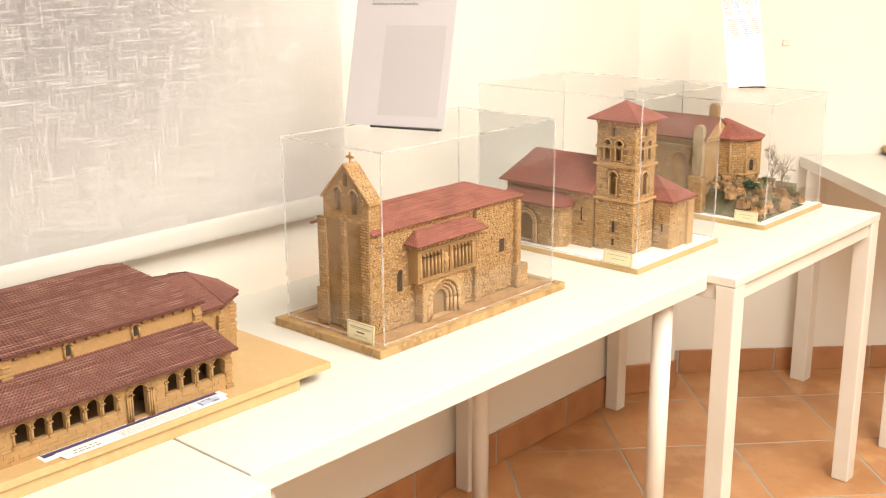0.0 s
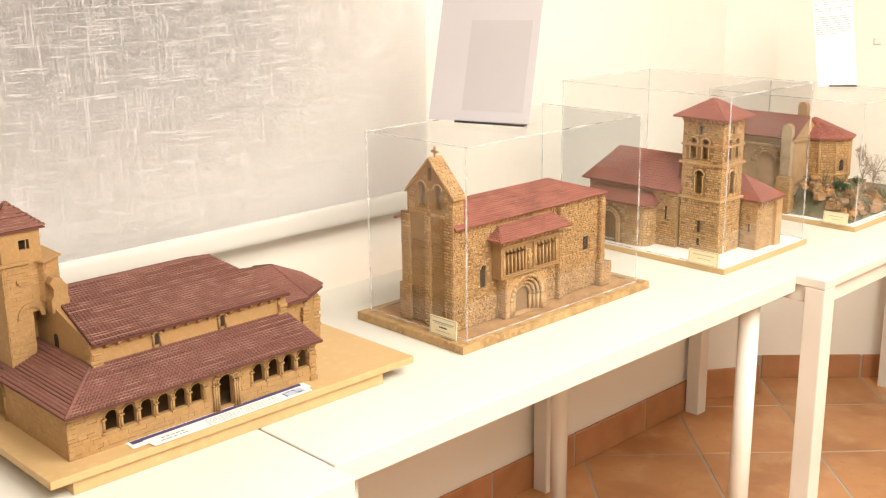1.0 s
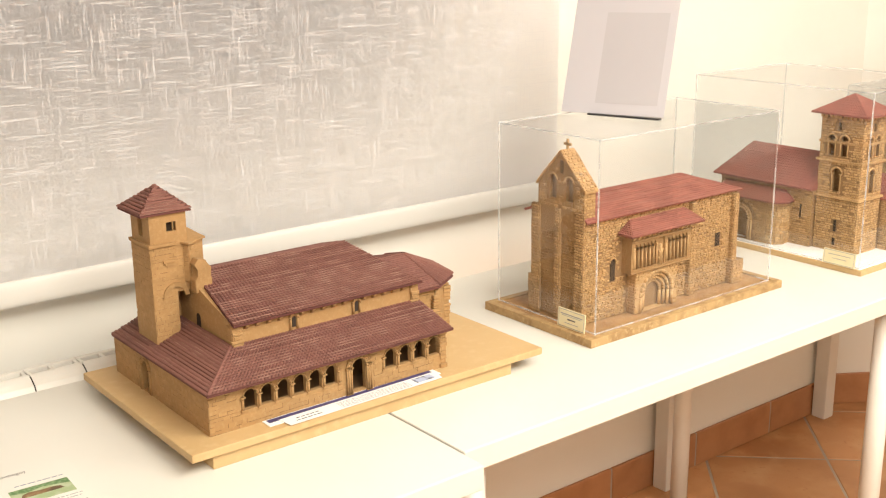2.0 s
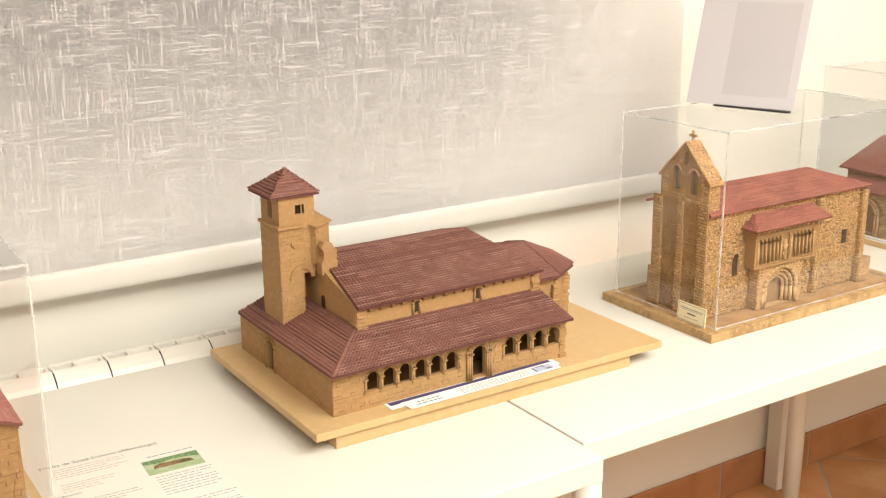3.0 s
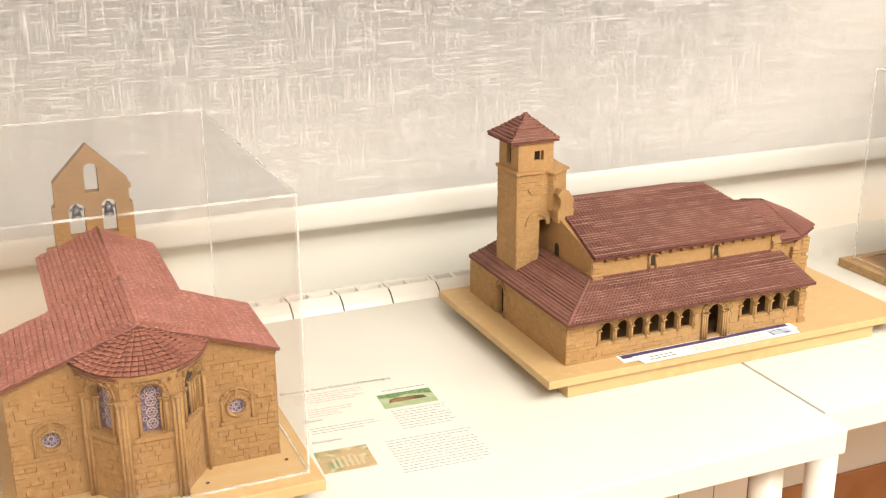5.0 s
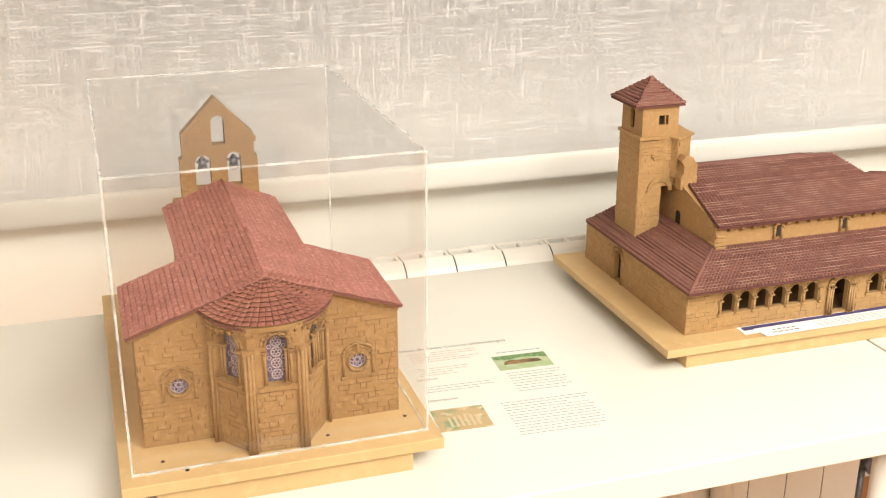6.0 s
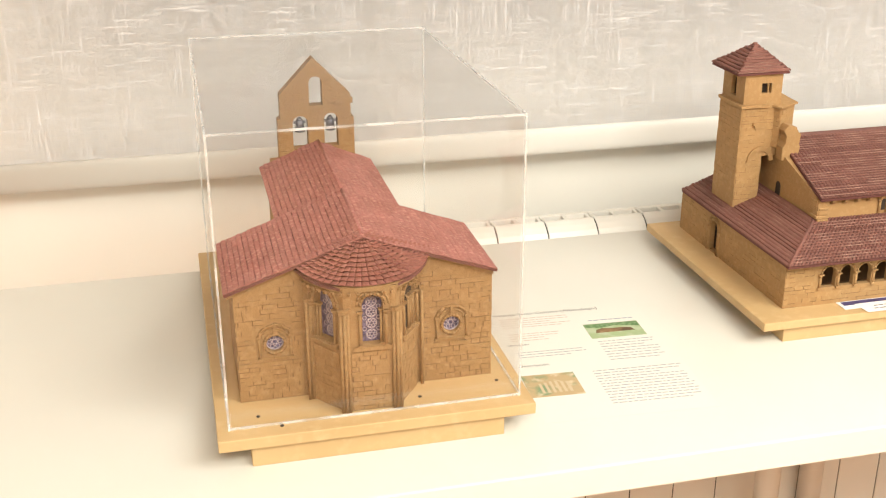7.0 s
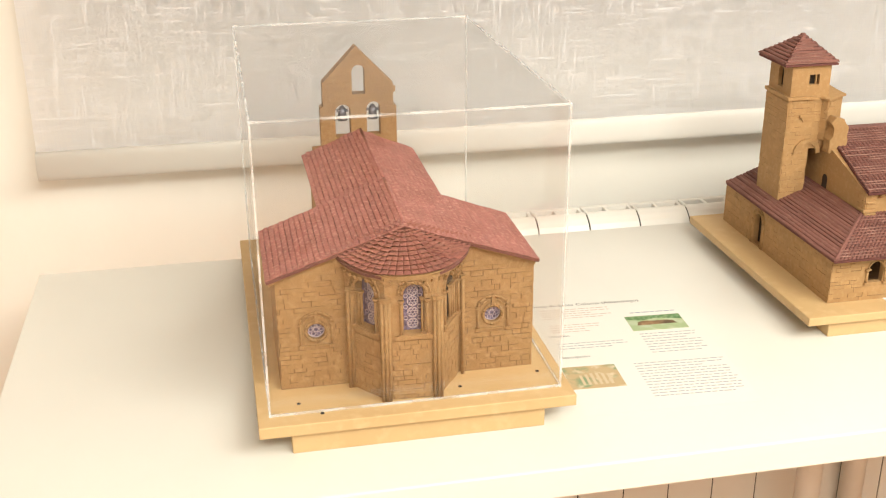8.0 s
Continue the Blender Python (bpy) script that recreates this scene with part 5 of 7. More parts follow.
    frieze = panel(bmesh.new(), [(FX0, FZ0), (FX1, FZ0), (FX1, FZ1), (FX0, FZ1)], [arch(c, 0.830, 0.0076, 0.046, 6) for c in cells] + [arch(0.6395, 0.828, 0.018, 0.054)], (0, PY, 0), X, Z, (0, 0.0035, 0))
    add("carved_frieze", frieze, M_CLAY)
    add("frieze_band", soften(boxes((FX0 - 0.002, FX1 + 0.002, PY - 0.003, PY + 0.001, 0.880, 0.8835)), 0.0008, 1), M_CLAY)
    add("frieze_band", soften(boxes((FX0 - 0.002, FX1 + 0.002, PY - 0.003, PY + 0.001, 0.822, 0.8250)), 0.0008, 1), M_CLAY)
    for c in cells:
        for s in (-0.005, 0.005):
            bm = bmesh.new()
            rod(bm, (c + s, PY - 0.0004, 0.830), (c + s, PY - 0.0004, 0.868), 0.0010, n=6)
            box(bm, c + s - 0.0017, c + s + 0.0017, PY - 0.0022, PY + 0.002, 0.8672, 0.8702)
            add("frieze_shaft", bm, M_RUBBLE2)
        tall = rng.uniform(0.030, 0.036)
        bm = bmesh.new()
        rod(bm, (c, PY + 0.0025, 0.8305), (c, PY + 0.0025, 0.8305 + tall), 0.0027, 0.0017, n=7)
        bmesh.ops.create_icosphere(bm, subdivisions=1, radius=0.0019, matrix=Matrix.Translation((c, PY + 0.0022, 0.8325 + tall)))
        for v in bm.verts:
            v.co += noise.noise_vector(v.co * 400) * 0.0007
        add("carved_boss", bm, M_RUBBLE2)
    bm = bmesh.new()
    rod(bm, (0.6395, PY + 0.003, 0.829), (0.6395, PY + 0.003, 0.866), 0.0060, 0.0030, n=9)
    for dx, dz in ((-0.006, 0.850), (0.006, 0.850), (-0.005, 0.836), (0.005, 0.836)):
        rod(bm, (0.6395, PY + 0.002, dz - 0.004), (0.6395 + dx, PY + 0.001, dz + 0.006), 0.0022, 0.0014, n=6)
    add("carved_boss", bm, M_RUBBLE2)
    for k in range(13):
        x = 0.562 + k * 0.0128
        bm = bmesh.new()
        prism(bm, [(x, PY - 0.007, 0.893), (x, PY - 0.001, 0.884), (x, PY - 0.001, 0.893)], (0.0042, 0, 0))
        add("corbel", bm, M_RUBBLE2)
    a, b, c, d = (0.546, PY - 0.014, 0.896), (0.742, PY - 0.014, 0.896), (0.578, Y0 - 0.001, 0.9175), (0.722, Y0 - 0.001, 0.9175)
    f0, f1 = (0.546, Y0 - 0.001, 0.896), (0.742, Y0 - 0.001, 0.896)
    slab = add("porch_roof", slope(bmesh.new(), a, b, c, d, 0.003), M_ROOF3)
    pc = Pieces()
    pc.ribs(rng, a, b, c, d, 0.0052, 0.0014, 0.03, 1.0, 0.0002)
    pc.tiles(rng, f0, a, Vector(f0).lerp(Vector(c), 0.96), Vector(a).lerp(Vector(c), 0.96), 0.0060, 0.0050, 0.0012, 0.0016, 0.3)
    pc.tiles(rng, b, f1, Vector(b).lerp(Vector(d), 0.96), Vector(f1).lerp(Vector(d), 0.96), 0.0060, 0.0050, 0.0012, 0.0016, 0.3)
    pc.object("roof_tiles", M_ROOF3, slab, B)
    for p, q, r in ((f0, a, c), (b, f1, d)):
        bm = bmesh.new()
        prism(bm, [p, q, r], (0, 0, -0.003))
        add("porch_hip", bm, M_ROOF3)
    # portal in stepped rings
    DX = 0.633
    add("portal_body", panel(bmesh.new(), [(0.576, Z0), (0.690, Z0), (0.690, 0.822), (0.576, 0.822)], [arch(DX, Z0 + 0.0005, 0.086, 0.072, 12)], (0, 0.2165, 0), X, Z, (0, 0.020, 0)), M_RUBBLE2)
    for k, w in enumerate((0.086, 0.072, 0.058, 0.045)):
        y = 0.2165 + k * 0.004
        bm = bmesh.new()
        r = w / 2
        pts = [(DX + r * math.cos(s), y, 0.7730 + r * math.sin(s)) for s in [math.pi * i / 14 for i in range(15)]]
        loop_rod(bm, [(DX + r, y, Z0)] + pts + [(DX - r, y, Z0)], 0.0034, 7)
        add("portal_ring", bm, M_RUBBLE2)
    add("portal_door", prism(bmesh.new(), [(p, 0.2335, q) for p, q in arch(DX, Z0, 0.045, 0.052)], (0, 0.002, 0)), M_MORTAR, "brown door recess")
    st.wall(rng, (0, 0.2165, 0), X, Z, -Y, [(0.576, Z0), (0.690, Z0), (0.690, 0.822), (0.576, 0.822)], [arch(DX, Z0, 0.096, 0.078, 12)], 0.0105, 0.0055, 0.0009, 0.6)
    st.wall(rng, (0.576, 0, 0), Y, Z, -X, [(0.2165, Z0), (Y0, Z0), (Y0, 0.822), (0.2165, 0.822)], [], 0.0105, 0.0055, 0.0009, 0.6)
    st.object("stone_facing", M_RUBBLE, t, B, "pale rubble stones in dark mortar")
    return t


def framed_board(x0, x1, y0, y1, z0, z1, label, mat, ground):
    t = thing("base_board", (x0 + x1) / 2, (y0 + y1) / 2, z0, label, "board")
    add = maker(t, ((x0 + x1) / 2, (y0 + y1) / 2, z0))
    w = 0.014
    add("bottom_board", boxes((x0 + w, x1 - w, y0 + w, y1 - w, z0, z1 - 0.003)), ground, "brown painted ground inside the rim")
    for s in ((x0, x1, y0, y0 + w, z0, z1), (x0, x1, y1 - w, y1, z0, z1), (x0, x0 + w, y0 + w, y1 - w, z0, z1), (x1 - w, x1, y0 + w, y1 - w, z0, z1)):
        add("rim", soften(boxes(s), 0.0012), mat)
    return t


def name_plate(x0, x1, y, z0, z1, lean, rows, label):
    t = thing("name_plate", (x0 + x1) / 2, y, z0, label, "label", "name plates", 0)
    t.matrix_world = pose((x0 + x1) / 2, y, z0, lean, 0, 0)
    w, h = (x1 - x0) / 2, z1 - z0
    part("card", boxes((-w, w, -0.0008, 0.0008, 0, h)), M_CREAM, t)
    bm = boxes((-w * 0.93, w * 0.93, -0.0011, -0.0008, h * 0.05, h * 0.075), (-w * 0.93, w * 0.93, -0.0011, -0.0008, h * 0.925, h * 0.95), (-w * 0.93, -w * 0.915, -0.0011, -0.0008, h * 0.075, h * 0.925), (w * 0.915, w * 0.93, -0.0011, -0.0008, h * 0.075, h * 0.925))
    part("border_line", bm, M_INKGREY, t)
    for f, a, b, k in rows:
        part("text_line", boxes((w * a, w * b, -0.0011, -0.0008, h * (f - k), h * (f + k))), M_INK if k > 0.035 else M_INKGREY, t)
    return t


framed_board(0.416, 0.952, 0.168, 0.446, H, 0.7455, "brown oak base board with a raised rim, on the table", M_BOARD2, M_EARTH)
rubble_church()
display_case(0.440, 0.926, 0.183, 0.434, 0.7457, 1.083, "clear acrylic display case over the rubble church model")
plate = name_plate(-0.033, 0.033, 0, 0, 0.034, -4, ((0.72, -0.8, 0.8, 0.024), (0.64, -0.7, 0.74, 0.012), (0.47, -0.28, 0.30, 0.036), (0.27, -0.5, 0.52, 0.014)), "cream name plate leaning on the rubble church case")
plate.matrix_world = pose(0.4275, 0.229, 0.7460, -4, 0, -90)


# ---------------------------------------------------------------- towered church, under its case
def towered_church():
    rng = random.Random(51)
    B = (1.30, 0.30, 0.742)
    t = thing("church_model", *B, "squared-stone church model with a tall tower and smooth red roofs", "model church", "church models")
    add = maker(t, B)
    Z0 = 0.742
    st = Pieces()
    # tower
    TX0, TX1, TY0, TY1, TT = 1.222, 1.306, 0.182, 0.282, 1.037
    add("tower_base", boxes((TX0, TX1, TY0, TY1, Z0, 0.862)), M_MORTAR)
    wins_w = [arch(0.254, 0.950, 0.017, 0.044), arch(0.224, 0.950, 0.017, 0.044), arch(0.237, 0.873, 0.020, 0.050), arch(0.238, 1.004, 0.009, 0.018)]
    wins_s = [arch(1.250, 0.950, 0.015, 0.044), arch(1.277, 0.950, 0.015, 0.044), arch(1.264, 0.873, 0.020, 0.050), arch(1.264, 1.004, 0.009, 0.018)]
    add("tower_wall", panel(bmesh.new(), [(TY0, 0.862), (TY1, 0.862), (TY1, TT), (TY0, TT)], wins_w, (TX0, 0, 0), Y, Z, (0.008, 0, 0)), M_MORTAR)
    add("tower_wall", panel(bmesh.new(), [(TX0 + 0.008, 0.862), (TX1, 0.862), (TX1, TT), (TX0 + 0.008, TT)], wins_s, (0, TY0, 0), X, Z, (0, 0.008, 0)), M_MORTAR)
    add("tower_core", boxes((TX0 + 0.016, TX1, TY0 + 0.016, TY1, 0.862, TT)), M_CLAY)
    grow = lambda hs: [[((p - (h[0][0] + h[1][0]) / 2) * 1.4 + (h[0][0] + h[1][0]) / 2, (q - h[0][1]) * 1.1 + h[0][1]) for p, q in h] for h in hs]
    st.wall(rng, (TX0, 0, 0), Y, Z, -X, [(TY0, Z0), (TY1, Z0), (TY1, TT), (TY0, TT)], grow(wins_w) + [[(0.226, 0.787), (0.235, 0.787), (0.235, 0.812), (0.226, 0.812)]], 0.0095, 0.0052, 0.0011, 0.7, 0.05, 0.0007)
    st.wall(rng, (0, TY0, 0), X, Z, -Y, [(TX0, Z0), (TX1, Z0), (TX1, TT), (TX0, TT)], grow(wins_s), 0.0095, 0.0052, 0.0011, 0.7, 0.05, 0.0007)
    for z0, z1 in ((0.787, 0.812), (0.757, 0.772)):
        add("slit_window", boxes((TX0 - 0.0018, TX0 - 0.0008, 0.228, 0.234, z0, z1)), M_DARK, "dark slit window")
    for z in (0.862, 0.940, 0.980):
        out = 0.005 if z < 0.97 else 0.0026
        add("string_course", boxes((TX0 - out, TX1 + out, TY0 - out, TY1 + out, z - 0.003, z + 0.002)), M_RUBBLE2)
    for hs, face in ((wins_w, 0), (wins_s, 1)):
        for h in hs[:3]:
            c, zc = (h[0][0] + h[1][0]) / 2, max(q for p, q in h) - (h[1][0] - h[0][0]) / 2
            mb = bmesh.new()
            pts = [(c + (p - c) * 1.32, zc + (q - zc) * 1.32) for p, q in h[2:]]
            loop_rod(mb, [(TX0 - 0.0012, p, q) if face == 0 else (p, TY0 - 0.0012, q) for p, q in pts], 0.0022, 6)
            add("window_arch", mb, M_RUBBLE2)
            for s in (-1, 1):
                a = c + s * (h[1][0] - h[0][0]) / 2
                column(add, TX0 - 0.001 if face == 0 else a, a if face == 0 else TY0 - 0.001, h[0][1], zc, 0.0016, M_RUBBLE2)
    tip = Vector((1.264, 0.235, 1.080))
    sq = [Vector((TX0 - 0.017, TY0 - 0.017, 1.0415)), Vector((TX1 + 0.017, TY0 - 0.017, 1.0415)), Vector((TX1 + 0.017, TY1 + 0.017, 1.0415)), Vector((TX0 - 0.017, TY1 + 0.017, 1.0415))]

    def hipped(name, eave, tops):
        """A hipped roof; tops gives the ridge point over every eave corner."""
        bm = bmesh.new()
        lo = [bm.verts.new(p - Z * 0.003) for p in eave]
        hi = [bm.verts.new(p) for p in eave]
        up = {tuple(q): bm.verts.new(q) for q in tops}
        n = len(eave)
        for k in range(n):
            m = (k + 1) % n
            a, b = up[tuple(tops[k])], up[tuple(tops[m])]
            bm.faces.new((hi[k], hi[m], a) if a is b else (hi[k], hi[m], b, a))
            bm.faces.new((lo[k], lo[m], hi[m], hi[k]))
        bm.faces.new(lo)
        ob = add(name, bm, M_ROOF3)
        pc = Pieces()
        for k in range(n):
            m = (k + 1) % n
            pc.tiles(rng, eave[k], eave[m], eave[k].lerp(Vector(tops[k]), 0.97), eave[m].lerp(Vector(tops[m]), 0.97), 0.0060, 0.0075, 0.0006, 0.0006, 0.5)
        pc.object("roof_tiles", M_ROOF3, ob, B)
    hipped("tower_roof", sq, [tip] * 4)
    for k in range(9):
        add("corbel", boxes((TX0 - 0.006, TX0, TY0 + 0.004 + k * 0.0113, TY0 + 0.009 + k * 0.0113, 1.031, 1.0375)), M_RUBBLE2)
        add("corbel", boxes((TX0 + 0.003 + k * 0.0094, TX0 + 0.007 + k * 0.0094, TY0 - 0.006, TY0, 1.031, 1.0375)), M_RUBBLE2)
    # nave behind the tower
    NX0, NX1, NY0, NY1, NE = 1.212, 1.372, 0.284, 0.528, 0.870
    add("nave", boxes((NX0, NX1, NY0, NY1, Z0, NE)), M_MORTAR)
    st.wall(rng, (NX0, 0, 0), Y, Z, -X, [(NY0, Z0), (NY1, Z0), (NY1, NE), (NY0, NE)], [], 0.0092, 0.0048, 0.0011, 0.7, 0.05, 0.0007)
    add("slit_window", boxes((NX0 - 0.0018, NX0 - 0.0008, 0.309, 0.313, 0.805, 0.835)), M_DARK, "dark slit window")
    ev = [Vector((NX0 - 0.014, NY0 - 0.004, 0.8735)), Vector((NX1 + 0.012, NY0 - 0.004, 0.8735)), Vector((NX1 + 0.012, NY1 + 0.014, 0.8735)), Vector((NX0 - 0.014, NY1 + 0.014, 0.8735))]
    ra, rb = Vector((1.291, NY0 + 0.002, 0.941)), Vector((1.291, 0.502, 0.941))
    hipped("nave_roof", ev, [ra, ra, rb, rb])
    # rounded porch on the west side
    ring = [(1.2115, 0.338), (1.186, 0.334), (1.170, 0.345), (1.164, 0.366), (1.164, 0.505), (1.2115, 0.505)]
    door = arch(0.436, Z0 + 0.001, 0.040, 0.066, 12)
    add("porch_wall", panel(bmesh.new(), [(0.366, Z0), (0.505, Z0), (0.505, 0.838), (0.366, 0.838)], [door], (1.164, 0, 0), Y, Z, (0.010, 0, 0)), M_MORTAR)
    bm = bmesh.new()
    prism(bm, [(x, y, Z0) for x, y in ((1.2115, 0.338), (1.186, 0.334), (1.170, 0.345), (1.1645, 0.366), (1.1745, 0.372), (1.1745, 0.400), (1.2115, 0.400))], (0, 0, 0.838 - Z0))
    add("porch_corner", bm, M_MORTAR)
    add("porch_inner", boxes((1.1885, 1.2115, 0.400, 0.505, Z0, 0.838)), M_RUBBLE2)
    for w in (1.25, 1.6):
        mb = bmesh.new()
        loop_rod(mb, [(1.1635, 0.436 + (p - 0.436) * w, 0.789 + (q - 0.789) * w) for p, q in door[2:]], 0.0028, 6)
        for s in (-1, 1):
            rod(mb, (1.1635, 0.436 + s * 0.020 * w, Z0), (1.1635, 0.436 + s * 0.020 * w, 0.789), 0.0028, n=6)
        add("porch_arch", mb, M_RUBBLE2)
    st.wall(rng, (1.164, 0, 0), Y, Z, -X, [(0.366, Z0), (0.505, Z0), (0.505, 0.838), (0.366, 0.838)], [[((p - 0.436) * 1.75 + 0.436, (q - Z0) * 1.25 + Z0) for p, q in door]], 0.012, 0.0062, 0.0012, 0.6)
    for (xa, ya), (xb, yb) in zip(ring[:3], ring[1:4]):
        u = Vector((xb - xa, yb - ya, 0))
        L = u.length
        u.normalize()
        st.wall(rng, (xa, ya, 0), u, Z, Vector((u.y, -u.x, 0)) * (1 if u.y * -1 + u.x * -1 else 1) if (Vector((u.y, -u.x, 0)).dot(Vector((-1, -1, 0))) > 0) else Vector((-u.y, u.x, 0)), [(0, Z0), (L, Z0), (L, 0.838), (0, 0.838)], [], 0.010, 0.0062, 0.0012, 0.6)
    pe = [Vector((1.2115, 0.328, 0.8405)), Vector((1.180, 0.322, 0.8405)), Vector((1.158, 0.336, 0.8405)), Vector((1.153, 0.362, 0.8405)), Vector((1.153, 0.512, 0.8405)), Vector((1.2115, 0.512, 0.8405))]
    bm = bmesh.new()
    lo = [bm.verts.new(p - Z * 0.003) for p in pe]
    hi = [bm.verts.new(p) for p in pe]
    ta, tb = bm.verts.new((1.2115, 0.352, 0.860)), bm.verts.new((1.2115, 0.512, 0.860))
    bm.faces.new(lo)
    for k in range(5):
        bm.faces.new((lo[k], lo[k + 1], hi[k + 1], hi[k]))
    for k in range(3):
        bm.faces.new((hi[k], hi[k + 1], ta))
    bm.faces.new((hi[3], hi[4], tb, ta))
    bm.faces.new((hi[4], hi[5], tb))
    proof = add("porch_roof", bm, M_ROOF3)
    pc = Pieces()
    pc.tiles(rng, pe[3], pe[4], (1.2115, 0.352, 0.860), (1.2115, 0.512, 0.860), 0.006, 0.0075, 0.0006, 0.0006, 0.5)
    for k in range(3):
        top = Vector((1.2115, 0.352, 0.860))
        pc.tiles(rng, pe[k], pe[k + 1], pe[k].lerp(top, 0.96), pe[k + 1].lerp(top, 0.96), 0.006, 0.0075, 0.0006, 0.0006, 0.5)
    pc.object("roof_tiles", M_ROOF3, proof, B)
    # chancel towards the front
    CX0, CX1, CY0, CY1, CE = 1.314, 1.402, 0.142, 0.284, 0.852
    add("chancel", boxes((CX0, CX1, CY0, CY1, Z0, CE)), M_MORTAR)
    st.wall(rng, (0, CY0, 0), X, Z, -Y, [(CX0, Z0), (CX1, Z0), (CX1, CE), (CX0, CE)], [], 0.0092, 0.0048, 0.0011, 0.7, 0.05, 0.0007)
    st.wall(rng, (CX0, 0, 0), Y, Z, -X, [(CY0, Z0), (TY0, Z0), (TY0, CE), (CY0, CE)], [], 0.0092, 0.0048, 0.0011, 0.7, 0.05, 0.0007)
    add("slit_window", boxes((CX0 - 0.0018, CX0 - 0.0008, 0.158, 0.162, 0.782, 0.800)), M_DARK, "dark slit window")
    add("chancel_buttress", boxes((CX1 - 0.020, CX1 + 0.006, CY0 - 0.008, CY0, Z0, CE - 0.004)), M_RUBBLE2)
    ce = [Vector((CX0 - 0.006, CY0 - 0.012, 0.855)), Vector((CX1 + 0.012, CY0 - 0.012, 0.855)), Vector((CX1 + 0.012, CY1, 0.855)), Vector((CX0 - 0.006, CY1, 0.855))]
    ca, cb = Vector((1.358, 0.205, 0.900)), Vector((1.358, CY1, 0.900))
    hipped("chancel_roof", ce, [ca, ca, cb, cb])
    for k in range(8):
        add("corbel", boxes((CX0 + 0.004 + k * 0.0118, CX0 + 0.009 + k * 0.0118, CY0 - 0.007, CY0, 0.844, 0.8515)), M_RUBBLE2)
    st.object("stone_facing", M_RUBBLE2, t, B, "squared ochre stones in dark mortar")
    return t


thin_board = base_board(1.134, 1.484, 0.108, 0.565, H, 0.7420, 0.0, "thin white-topped plywood board under the towered church, on the table", M_BOARD)
part("white_ground", boxes((-0.170, 0.170, -0.2235, 0.2235, 0.0118, 0.0124)), M_PAPER, thin_board, "white painted top")
towered_church()
display_case(1.141, 1.478, 0.118, 0.558, 0.7427, 1.102, "tall clear acrylic display case over the towered church model")
name_plate(1.062, 1.1365, 0.1085, 0.7428, 0.774, -8, ((0.68, -0.7, 0.7, 0.016), (0.42, -0.42, 0.45, 0.016)), "cream name plate propped against the towered church case").matrix_world = pose(1.1325, 0.160, 0.7428, -6, 0, -90)


